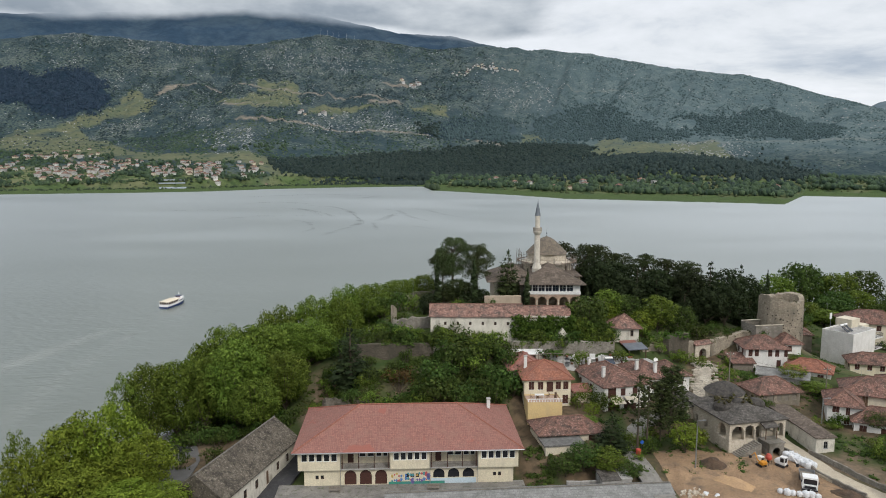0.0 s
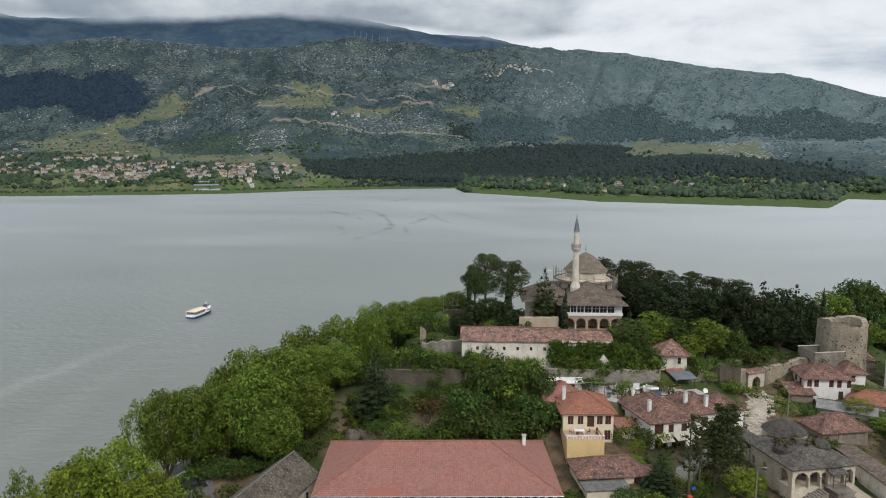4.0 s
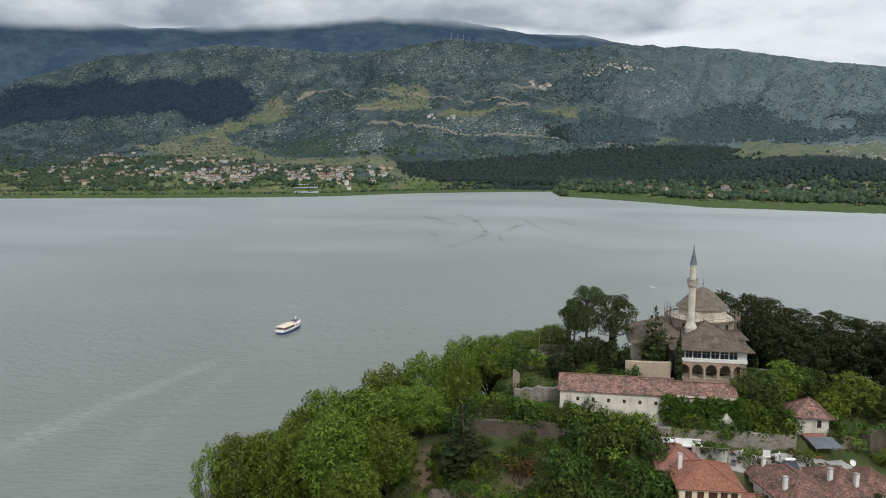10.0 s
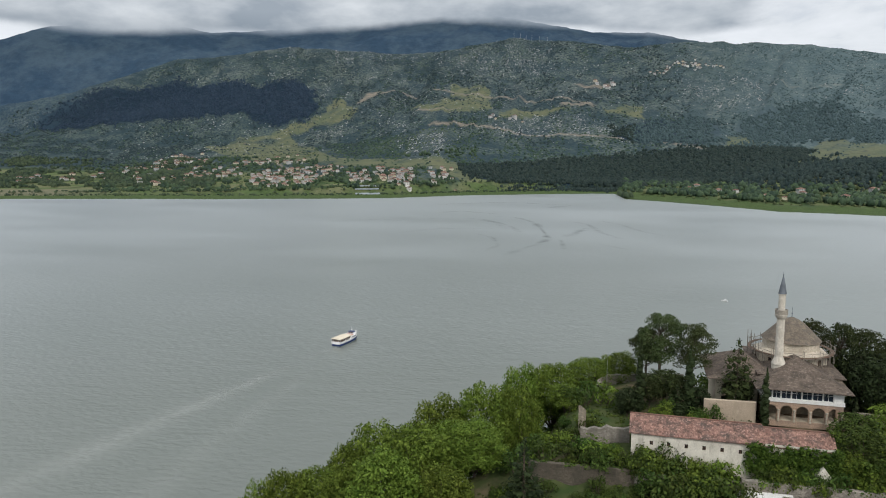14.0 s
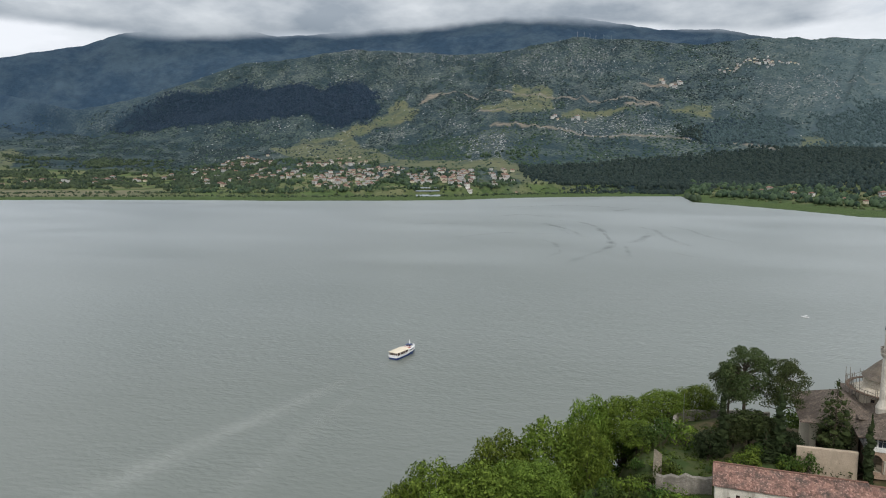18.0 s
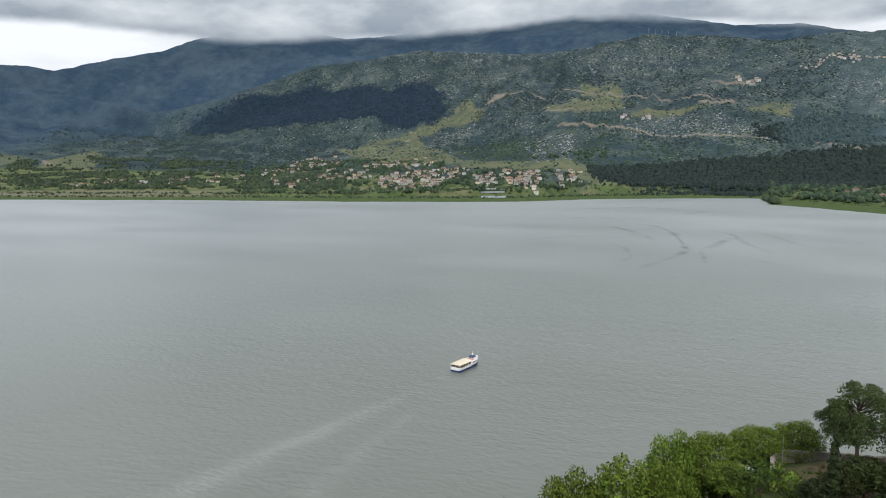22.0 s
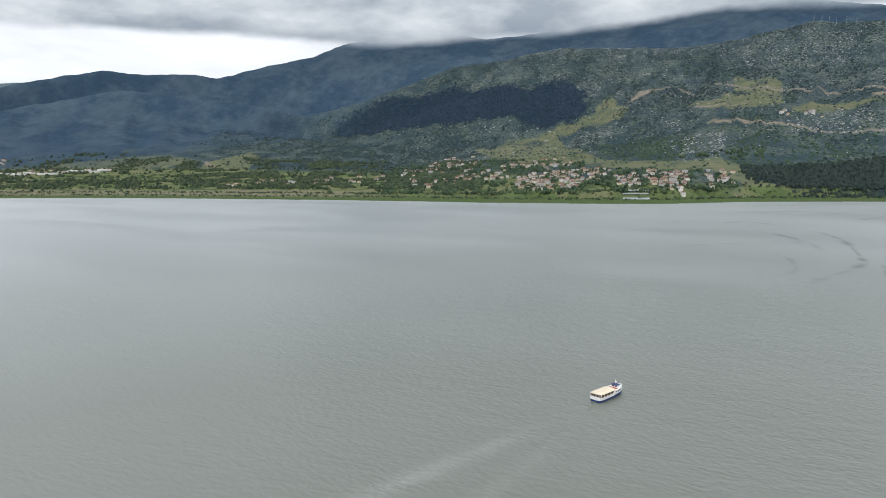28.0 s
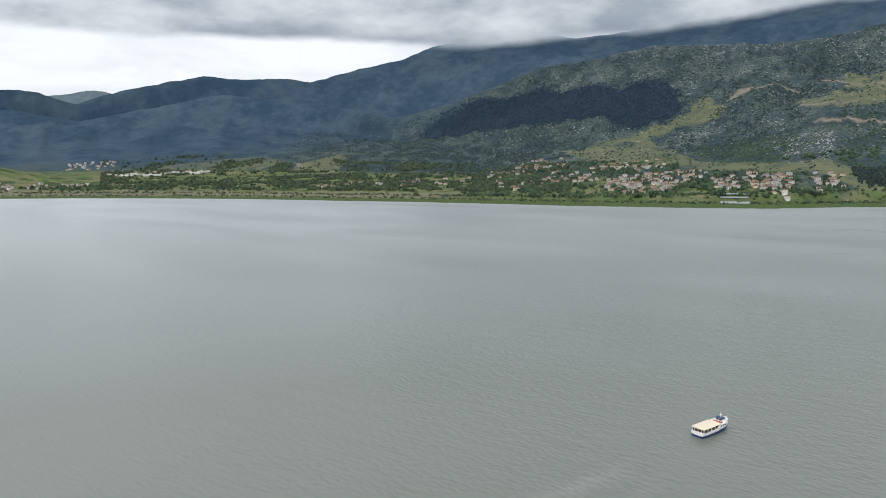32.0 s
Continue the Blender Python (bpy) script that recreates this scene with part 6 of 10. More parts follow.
stone_wall("fortress_wall", [(14.3, 150), (24, 150.2), (37.5, 150.5)], 4, 0.9, STONE, "grey rubble fortress wall above the houses", top=(21.1, 20.9), seed=2)
stone_wall("fortress_wall_gate_side", [(44.3, 153.2), (50, 156.5), (54.5, 159.3), (58.3, 160.7)], 4.6, 1.1, WARM_STONE, "sunlit rubble wall beside the arched gate", top=(19.6, 18.4), rough=0.35, seed=3)
stone_wall("bastion_wall", [(50.5, 155.6), (54, 158.6), (56.5, 159.6)], 5, 1.6, DARK_STONE, "blackened bastion wall overgrown at the top", top=(20.4, 20.6), rough=0.3, seed=4)
stone_wall("fortress_wall_tower_side", [(62.9, 162.4), (67, 164.7), (72, 166.3), (76, 167.0)], 4.2, 1.2, WARM_STONE, "rubble curtain wall running to the round tower", top=(17.9, 19.6), rough=0.3, seed=5)
stone_wall("garden_wall", [(-19.5, 149.6), (-10, 149.8), (-2, 150.0)], 3.6, 0.8, DARK_STONE, "dark mossy retaining wall in the garden", top=(20.4, 20.6), seed=6)
stone_wall("garden_wall_right", [(-2, 150.0), (6, 150.4), (14.3, 150)], 3, 0.8, STONE, "low grey wall half hidden by shrubs", top=(20.4, 20.6), seed=7)
stone_wall("terrace_wall", [(10.2, 170.2), (19.2, 170.4)], 2.6, 0.8, two_tone("bare_plaster", (0.47, 0.38, 0.29), (0.39, 0.32, 0.245), 0.5, dark=(0.30, 0.25, 0.19)), "cream plastered terrace wall below the mosque", top=(27.1, 27.2), rough=0.03, sink=3.5, seed=8)
stone_wall("terrace_wall_right", [(35.6, 171.0), (46, 172)], 2, 0.8, WARM_STONE, "low stone wall beside the mosque", top=(26.6, 25.8), seed=18)
stone_wall("corner_parapet", [(-9.5, 178), (-9.6, 186), (-7.5, 189.6), (-1, 191.5), (8, 193)], 1.6, 0.7, STONE, "stone parapet at the corner of the mosque terrace", top=(24.3, 24.6), sink=7, seed=9)
stone_wall("ruin_wall", [(-11.5, 158), (-8, 158.4), (-3, 158.0)], 2, 0.8, STONE, "broken ruin wall on the slope", top=(24.0, 24.4), rough=0.5, seed=10)
stone_wall("ruin_pier", [(-11.8, 162), (-11.2, 163)], 3, 0.9, WARM_STONE, "broken masonry pier", top=(26.5, 25.6), rough=0.2, seed=11)
stone_wall("path_wall_near", [(66.0, 104.0), (62.4, 112), (60.9, 120)], 0.9, 0.4, STONE, "low rubble wall along the path", seed=12)
stone_wall("path_wall_far", [(70.6, 105.5), (67.0, 113), (64.9, 119.5)], 0.9, 0.4, STONE, "low rubble wall along the path", seed=13)
stone_wall("quay_wall", [(-61.5, 96), (-61.7, 112), (-59.7, 130), (-52.7, 150), (-40.8, 168), (-30.7, 186), (-19.8, 201)], 0.9, 0.7, CONCRETE, "grey concrete quay wall along the lake", rough=0.01, seed=14)

# arched gateway
gw = thing("arched_gateway", pose(60.6, 161.6, 13.2, 0, 0, 24), "arched stone gateway with a small tiled roof", "gate")
bm = bmesh.new()
panel(bm, (-2.3, -0.8, 0), (1, 0, 0), (0, -1, 0), 0, 4.6, -1.5, 4.6, [(1.2, 3.4, -0.2, 3.4, True)], 1.6)
panel(bm, (2.3, 0.8, 0), (-1, 0, 0), (0, 1, 0), 0, 4.6, -1.5, 4.6, [(1.2, 3.4, -0.2, 3.4, True)], 0.1)
for sx in (-1, 1):
    panel(bm, (sx * 2.3, -0.8 * sx, 0), (0, sx, 0), (sx, 0, 0), 0, 1.6, -1.5, 4.6)
part("wall", bm, PALE_STONE, gw)
part("gate_leaf", boxed(-1.1, 1.1, 0.55, 0.65, -0.2, 3.4), DARK_WOOD, gw)
roof(gw, 4.6, 1.6, 0.5, 0.3, OLD_TILE, CAP_BROWN, "gable", z=4.6)

# ruined round tower
tw = thing("ruined_tower", pose(83.8, 171.8, 15.0), "ruined round stone tower with a broken top", "tower")
bm, rnd = bmesh.new(), random.Random(8)
seg, rings = 48, []
for k, z in enumerate([-3, 0, 3, 6, 8.5, 10.5]):
    rings.append([bm.verts.new((r * math.cos(a), r * math.sin(a), z + (1.4 + 0.7 * math.sin(2 * a + 0.6) + rnd.uniform(-0.25, 0.25) if k == 5 else 0))) for a in (2 * math.pi * i / seg for i in range(seg)) for r in [5.35 - 0.03 * z + rnd.uniform(-0.1, 0.1)]])
rings.append([bm.verts.new((v.co.x * 0.78, v.co.y * 0.78, v.co.z - 0.25)) for v in rings[-1]])
rings.append([bm.verts.new((v.co.x * 0.95, v.co.y * 0.95, 9.0)) for v in rings[-1]])
for a, b in zip(rings[:-1], rings[1:]):
    for i in range(seg):
        bm.faces.new((a[i], a[(i + 1) % seg], b[(i + 1) % seg], b[i]))
bm.faces.new(rings[-1])
part("wall", bm, WARM_STONE, tw)
# flat dark faces stand in for the shade inside beam holes
bm = bmesh.new()
for i in range(70):
    a, z = rnd.uniform(-2.6, 0.2), rnd.uniform(1.5, 9.5)
    c = Vector((math.cos(a) * 5.25, math.sin(a) * 5.25, z))
    t = Matrix.Translation(c) @ Matrix.Rotation(a, 4, "Z")
    vs = [bm.verts.new(t @ Vector(p)) for p in ((0.12, -0.14, -0.14), (0.12, 0.14, -0.14), (0.12, 0.14, 0.14), (0.12, -0.14, 0.14))]
    bm.faces.new(vs)
part("putlog_hole", bm, two_tone("painted_hole_shade", (0.03, 0.027, 0.022), (0.02, 0.018, 0.015), 2.0), tw, "flat dark patches painted as the shade in beam holes")
wc = thing("walled_court", pose(77.6, 168.0, 16.9, 0, 0, 10), "roofless stone court at the foot of the tower", "ruin")
part("wall", shell(bmesh.new(), 7, 6, -2, 4.2), STONE, wc)
for sy in (-2.9, 2.9):
    part("coping", boxed(-3.6, 3.6, sy - 0.2, sy + 0.2, 4.2, 4.35), PALE_STONE, wc)

# houses below the tower
house("white_shuttered_house", (74.6, 161.4, 12.4), -3, 9.2, 7.0, 5.4, "white two-storey house with dark red shutters and a brown roof", WHITE, BROWN_TILE, CAP_BROWN, 1.9, 0.7,
      {"f": [(0.6, 1.5, 3.1, 4.7), (2.0, 2.9, 3.1, 4.7), (5.0, 5.9, 3.1, 4.7), (6.6, 7.5, 3.1, 4.7), (8.6, 9.4, 3.1, 4.7), (7.0, 8.0, 0.3, 2.3)], "l": [(2, 3, 3.1, 4.7), (4.5, 5.5, 3.1, 4.7)]}, DARK_WOOD)
house("lean_to_shed", (68.6, 158.2, 12.2), -3, 4.5, 4.5, 2.4, "lean-to shed with a brown tiled roof", GREY_WOOD, BROWN_TILE, CAP_BROWN, 1.2, 0.5, {}, None, roof_kind="shed", category="shed")
house("white_end_house", (81.8, 164.0, 12.8), -3, 4.5, 6.0, 5.2, "narrow white house with a brown tiled roof", WHITE, BROWN_TILE, CAP_BROWN, 1.5, 0.5, {"f": [(1.5, 2.4, 3.0, 4.4)]}, DARK_WOOD)
house("orange_roofed_house", (82.2, 153.8, 10.8), -32, 9.2, 6.0, 3.7, "low white house with an orange tiled roof", WHITE, ORANGE_TILE, CAP_RED, 1.7, 0.5, {"f": [(6.6, 7.8, 1.6, 2.9)], "r": [(2, 3.2, 1.6, 2.9)]}, DARK_WOOD)
house("grey_house", (74.8, 150.4, 10.4), -28, 10, 6, 3.6, "low grey house with a flat sheet roof", CONCRETE, GREY_SLAB, CAP_GREY, 0.8, 0.4, {"f": [(5, 6.2, 1.2, 2.4)]}, None, roof_kind="gable")
house("ruined_house", (67.1, 140.1, 9.4), 12, 9.4, 6.4, 4.9, "old house with a sagging brown tiled roof and faded shutters", WARM_STONE, BROWN_TILE, CAP_BROWN, 2.1, 0.5,
      {"f": [(0.7, 1.7, 2.9, 4.4), (2.4, 3.4, 2.9, 4.4), (4.1, 5.1, 2.9, 4.4), (5.8, 6.8, 2.9, 4.4), (7.6, 8.6, 2.9, 4.4), (7.6, 8.5, 0.6, 1.8)]}, None, GREY_WOOD, glass=GREY_WOOD)
house("tiled_house", (88.5, 138.5, 9.4), -24, 13.0, 9.0, 5.0, "house with a large weathered brown tiled roof", PALE, BROWN_TILE, CAP_BROWN, 2.4, 0.6, {"f": [(1.0, 2.2, 2.8, 4.2), (3.2, 4.2, 2.4, 4.4), (8.5, 9.7, 2.8, 4.2), (11, 12, 0.5, 2.0)], "l": [(3, 4, 2.8, 4.2)]}, BROWN_WOOD)
house("small_white_house", (79.5, 135.2, 9.2), -24, 6.0, 8.0, 4.4, "small white house with a balcony and a brown tiled roof", WHITE, BROWN_TILE, CAP_BROWN, 1.8, 0.6, {"f": [(0.9, 2.1, 2.5, 3.8), (3.2, 3.9, 2.2, 4.0), (3.0, 3.9, 0.4, 1.6)]}, DARK_WOOD)
house("white_hut", (66.8, 126.6, 8.8), 8, 3.6, 14.2, 3.0, "long white hut with a dark tiled roof beside the path", OLD_WHITE, SLATE, CAP_BROWN, 0.9, 0.3, {"f": [(1.5, 2.3, 0.9, 2.2)]}, None, METAL, roof_kind="shed", category="hut")
house("corner_house", (83.8, 129.2, 8.4), -25, 10.0, 6.0, 3.4, "low white house with a brown tiled roof", WHITE, BROWN_TILE, CAP_BROWN, 2.0, 0.6, {"f": [(1, 2.2, 1.0, 2.3), (4.5, 5.5, 0.2, 2.2), (7, 8.2, 1.0, 2.3)], "l": [(1, 2, 1, 2.2), (3.2, 4.2, 1, 2.2), (5.4, 6.4, 1, 2.2)]}, DARK_WOOD)
house("cream_house", (106.0, 168.5, 8.2), -18, 11.5, 6, 3.5, "cream house with a brown tiled roof and shuttered windows", CREAM, BROWN_TILE, CAP_BROWN, 1.8, 0.6, {"f": row(4, 1.0, 2.7, 1.0, 1.5, 2.9), "l": row(2, 1.2, 2.4, 0.9, 1.5, 2.9)}, DARK_WOOD)
house("stone_hill_house", (122.5, 198.5, 10.2), -14, 15, 9, 5.0, "large house with a broad brown hip roof", PALE, BROWN_TILE, CAP_BROWN, 2.6, 0.7, {"f": row(4, 1.5, 3.3, 1.2, 2.4, 4.0)}, DARK_WOOD)
house("ruined_cottage", (96.0, 190.0, 9.6), -14, 9, 7, 4.2, "old cottage with a rusty brown roof", WARM_STONE, BROWN_TILE, CAP_BROWN, 1.4, 0.4, {"l": [(2, 3, 1.4, 2.6)]}, None)
house("far_orange_house", (122.5, 170.5, 8.2), -18, 9, 7, 5.4, "house with an orange tiled roof", CREAM, ORANGE_TILE, CAP_RED, 1.8, 0.6, {"f": row(3, 1.0, 2.6, 1.1, 3.0, 4.4)}, DARK_WOOD)
house("far_tiled_house", (100.0, 145.0, 8.8), -24, 12, 8, 4.6, "house with a brown tiled roof among gardens", CREAM, BROWN_TILE, CAP_BROWN, 2.0, 0.6, {"f": row(3, 1.5, 3.2, 1.1, 2.2, 3.6)}, DARK_WOOD)

# flat-roofed white block with balconies
cb = thing("white_block", pose(106.6, 181.0, 7.6, 0, 0, 34), "plain white flat-roofed block with balconies and a water heater", "house")
part("wall", shell(bmesh.new(), 11.5, 8.0, -2.5, 8.6, {"r": [(1, 2, 0.3, 2.4), (1, 2, 3.4, 5.4), (1, 2, 6.0, 8.0), (4.5, 6.5, 0.3, 2.4), (4.5, 6.5, 3.3, 5.4)]}), WHITE, cb)
part("roof_slab", boxed(-5.6, 5.6, -3.85, 3.85, 8.2, 8.62), CONCRETE, cb)
part("parapet", box(box(box(boxed(-5.75, 5.75, -4.0, -3.8, 8.601, 8.95), -5.75, 5.75, 3.8, 4.0, 8.601, 8.95), -5.75, -5.55, -3.799, 3.799, 8.601, 8.95), 5.55, 5.75, -3.799, 3.799, 8.601, 8.95), WHITE, cb)
for z in (2.9, 5.8):
    b = part("balcony", boxed(5.76, 11.0, -3.6, 3.8, z, z + 0.25), WHITE, cb)
    bm = bmesh.new()
    box(bm, 5.8, 11.0, -3.58, -3.52, z + 1.15, z + 1.22)
    box(bm, 10.92, 10.98, -3.5, 3.8, z + 1.15, z + 1.22)
    for i in range(30):
        box(bm, 5.85 + i * 0.17, 5.875 + i * 0.17, -3.56, -3.535, z + 0.251, z + 1.15)
        box(bm, 10.94, 10.965, -3.45 + i * 0.24, -3.425 + i * 0.24, z + 0.251, z + 1.15)
    part("railing", bm, DARK_METAL, b)
    part("back_wall", boxed(7.6, 10.9, 0.2, 3.8, z + 0.251, z + 2.9), PALE, cb)
    part("balcony_door", boxed(8.2, 9.2, 0.12, 0.198, z + 0.251, z + 2.3), DARK_WOOD, cb)
part("stair_head", boxed(2.2, 6.5, 0.5, 4.6, 8.63, 10.8), PALE, cb)
for sx in (-3, -1.2):
    sh = thing("water_heater", cb.matrix_world @ pose(sx, -0.5, 8.63), "rooftop solar panel with a white tank", "water heater", "rooftop water heaters")
    me, _ = roof_mesh("collector", 1.2, 1.8, 1.2, 0, GLASS, "shed", thick=0.08, z=0.1)
    part("collector", me, GLASS, sh)
    part("tank", bar(bmesh.new(), (-0.7, 1.0, 1.5), (0.7, 1.0, 1.5), 0.28, 12), WHITE_PAINT, sh)
    for x in (-0.5, 0.5):
        part("leg", bar(bmesh.new(), (x, 0.9, 0), (x, 0.9, 1.3), 0.03), METAL, sh)
mast = thing("antenna_mast", cb.matrix_world @ pose(-4.6, 2.6, 8.63), "thin roof mast with a panel antenna", "antenna")
part("pole", bar(bmesh.new(), (0, 0, 0), (0, 0, 3.6), 0.05), METAL, mast)
part("panel", boxed(-0.5, 0.5, -0.08, 0.08, 3.0, 4.6, bevel=0.03), WHITE_PAINT, mast)


# ---------------------------------------------------------------- the old domed library with its arcade
def library():
    h = thing("domed_library", pose(54.4, 126.4, 9.0, 0, 0, 13.5), "old stone building with slab-covered domes and a front arcade", "library")
    W, D, H = 11.4, 13.0, 5.8
    bm = bmesh.new()
    arch = [(0.5, 2.9, 2.3, 4.9, True), (3.1, 5.0, 2.3, 4.9, True), (5.2, 6.5, 2.3, 4.7, True), (7.3, 9.3, 2.3, 4.9, True), (9.5, 11.0, 2.3, 4.8, True)]
    panel(bm, (-W / 2, -D / 2, 0), (1, 0, 0), (0, -1, 0), 0, W, -2, H, arch + [(2.9, 3.4, 0.8, 1.5), (8.6, 9.1, 0.8, 1.5)], 0.6)
    panel(bm, (W / 2, -D / 2, 0), (0, 1, 0), (1, 0, 0), 0, D, -2, H, [(0.8, 3.2, 2.3, 4.9, True), (6, 7, 2.2, 3.6, True), (9.5, 10.5, 2.2, 3.6, True)], 0.6)
    panel(bm, (-W / 2, D / 2, 0), (0, -1, 0), (-1, 0, 0), 0, D, -2, H, [(9.6, 12.0, 2.3, 4.9, True), (5.6, 6.5, 2.2, 3.8, True), (2.6, 3.5, 2.2, 3.8, True)], 0.6)
    panel(bm, (W / 2, D / 2, 0), (-1, 0, 0), (0, 1, 0), 0, W, -2, H)
    part("wall", bm, PALE_STONE, h)
    part("porch_floor", boxed(-W / 2 + 0.62, W / 2 - 0.62, -D / 2 + 0.62, -D / 2 + 4.2, -1, 2.25), PAVING, h)
    part("inner_wall", boxed(-W / 2 + 0.62, W / 2 - 0.62, -D / 2 + 4.2, -D / 2 + 4.8, -1, H - 0.1), WARM_STONE, h)
    part("porch_door", boxed(-0.7, 0.7, -D / 2 + 4.1, -D / 2 + 4.199, 2.25, 4.5), DARK_WOOD, h)
    for u in (3.0, 5.1, 7.0, 9.45):
        part("column", lathe(bmesh.new(), [(0.2, 2.25), (0.15, 2.4), (0.14, 3.9), (0.22, 4.1)], 10, -W / 2 + u, -D / 2 - 0.03), PALE_STONE, h)
    me, _ = roof_mesh("roof", W, D, 1.7, 0.45, DARK_SLATE, "hip", z=H, inset=4.6)
    part("roof", me, DARK_SLATE, h)
    slabs = two_tone("dome_slab_cover", (0.088, 0.078, 0.068), (0.040, 0.037, 0.034), 1.6, 4.0, relief=0.8, dist=0.08, dark=(0.026, 0.024, 0.022))
    for i, x in enumerate((-3.3, 0.2, 3.5)):
        part("small_dome", lathe(bmesh.new(), [(1.8, 5.8), (1.7, 6.8), (1.3, 7.3), (0.75, 7.6), (0.2, 7.72)], 14, x, -0.9), slabs, h)
    part("drum", lathe(bmesh.new(), [(3.55, 5.0), (3.55, 7.2), (3.7, 7.25), (3.7, 7.4)], 8, 0.9, 4.7), PALE_STONE, h)
    part("great_dome", lathe(bmesh.new(), [(3.85, 7.38), (3.6, 7.55), (2.6, 8.25), (1.5, 8.85), (0.6, 9.2), (0.15, 9.3)], 12, 0.9, 4.7), slabs, h)
    part("back_room", shell(bmesh.new(), 5.5, 8, -2, 5.0, {"l": [(3, 4, 0.4, 2.6)]}, x=-4.6, y=8.6), PALE_STONE, h)
    me, _ = roof_mesh("back_roof", 5.5, 8, 0.9, 0.3, DARK_SLATE, "hip", x=-4.6, y=8.6, z=5.0)
    part("back_roof", me, DARK_SLATE, h)
    # stair with a vaulted door at its foot
    for i in range(12):
        part("stair_tread", boxed(-5.6 + i * 0.42, -5.6 + (i + 1) * 0.42 - 0.01, -D / 2 - 2.0, -D / 2 - 0.02, -1.2, 0.05 + i * 0.19), STONE, h)
    bm = bmesh.new()
    panel(bm, (0.2, -D / 2 - 3.0, 0), (1, 0, 0), (0, -1, 0), 0, 3.0, -1, 2.4, [(0.7, 2.3, -0.2, 1.7, True)], 0.4)
    panel(bm, (0.2, -D / 2, 0), (0, -1, 0), (-1, 0, 0), 0, 3.0, -1, 2.4)
    panel(bm, (3.2, -D / 2 - 3.0, 0), (0, 1, 0), (1, 0, 0), 0, 3.0, -1, 2.4)
    part("stair_house", bm, STONE, h)
    part("landing", boxed(0.0, 3.4, -D / 2 - 3.1, -D / 2 - 0.03, 2.4, 2.6), STONE, h)
    me, _ = roof_mesh("porch_roof", 2.6, 1.6, 0.5, 0.15, DARK_SLATE, "shed", x=1.7, y=-D / 2 - 0.7, z=4.9)
    part("porch_roof", me, DARK_SLATE, h, "broken slab porch roof")
    for x in (0.6, 2.8):
        part("porch_post", bar(bmesh.new(), (x, -D / 2 - 1.4, 2.6), (x, -D / 2 - 1.4, 4.85), 0.09), BROWN_WOOD, h)
    rng = np.random.default_rng(14)
    tufts = [((x + rng.normal(0, 1.2), -0.6 + rng.normal(0, 1.0), 7.3 + rng.uniform(-0.4, 0.6)), (rng.uniform(0.2, 0.45),) * 3) for x in (-3.4, 0, 3.4) for _ in range(22)]
    P, F = foliage(tufts, 0.2, 2.2, rng, core=0.6)
    tagged(part("roof_growth", soup("roof_growth", P, F, LEAF_DRY), None, h, "brown and green weeds on the domes"), "brown and green weeds on the domes", kind="stuff")
    return h


# ---------------------------------------------------------------- trees
def ico_template(sub=1):
    bm = bmesh.new()
    bmesh.ops.create_icosphere(bm, subdivisions=sub, radius=1.0)
    v = np.array([p.co[:] for p in bm.verts])
    f = np.array([[q.index for q in p.verts] for p in bm.faces])
    bm.free()
    return v, f


ICO1, ICO2 = ico_template(1), ico_template(2)


def foliage(lobes, leaf, density, rng, core=0.45, up=0.25, flat=1.0, droop=0.0, spread=0.42, normals=None):
    """Leaf clumps on the skin of many lobes, over rough inner masses: points and triangles."""
    P, F, base = [], [], 0
    for c, r in lobes:
        c, r = np.asarray(c, float), np.asarray(r, float) * np.ones(3)
        if core:
            v, f = ICO2
            v = v * r * core * (1 + 0.22 * rng.standard_normal((len(v), 1)).clip(-1.2, 1.2) * 0.6)
            P.append(v + c)
            F.append(f + base)
            base += len(v)
        n = int(density * (r[0] * r[1] + r[0] * r[2] + r[1] * r[2]) / 3 / leaf**2)
        d = rng.standard_normal((n, 3))
        d[:, 2] = d[:, 2] + up
        d /= np.linalg.norm(d, axis=1, keepdims=True)
        p = c + d * r * ((0.80 if core else 0.52) + (spread if core else spread + 0.28) * rng.random((n, 1)) ** (1.3 if core else 0.8))
        nrm = 0.85 * d + (0.72 if normals is None else 0.5) * rng.standard_normal((n, 3)) + np.array([0, 0, 0.4])
        nrm /= np.linalg.norm(nrm, axis=1, keepdims=True)
        a = np.cross(nrm, rng.standard_normal((n, 3)))
        a /= np.linalg.norm(a, axis=1, keepdims=True) + 1e-9
        b = np.cross(nrm, a)
        s = leaf * (0.45 + 1.0 * rng.random((n, 1)) ** 1.5)
        tip = p + a * s + np.array([0, 0, -droop]) * s
        quad = np.stack([p - a * s, p - b * s * 0.55 * flat + nrm * s * 0.12, tip, p + b * s * 0.55 * flat + nrm * s * 0.12], 1)
        P.append(quad.reshape(-1, 3))
        i = base + 4 * np.arange(n)[:, None]
        F.append(np.concatenate([i + [0, 1, 2], i + [0, 2, 3]], 0))
        base += 4 * n
        if normals is not None:
            # leaves take the light of the billow that they clothe
            lit = 0.9 * d + 0.45 * nrm
            normals.append(np.repeat(lit / np.linalg.norm(lit, axis=1, keepdims=True), 4, 0))
    return np.concatenate(P), np.concatenate(F)


def trunk_mesh(limbs, name="trunk"):
    bm = bmesh.new()
    for p, q, r0, r1 in limbs:
        bar(bm, p, q, r0, 7, r1)
    me = bpy.data.meshes.new(name)
    bm.to_mesh(me)
    bm.free()
    me.materials.append(BARK)
    return me


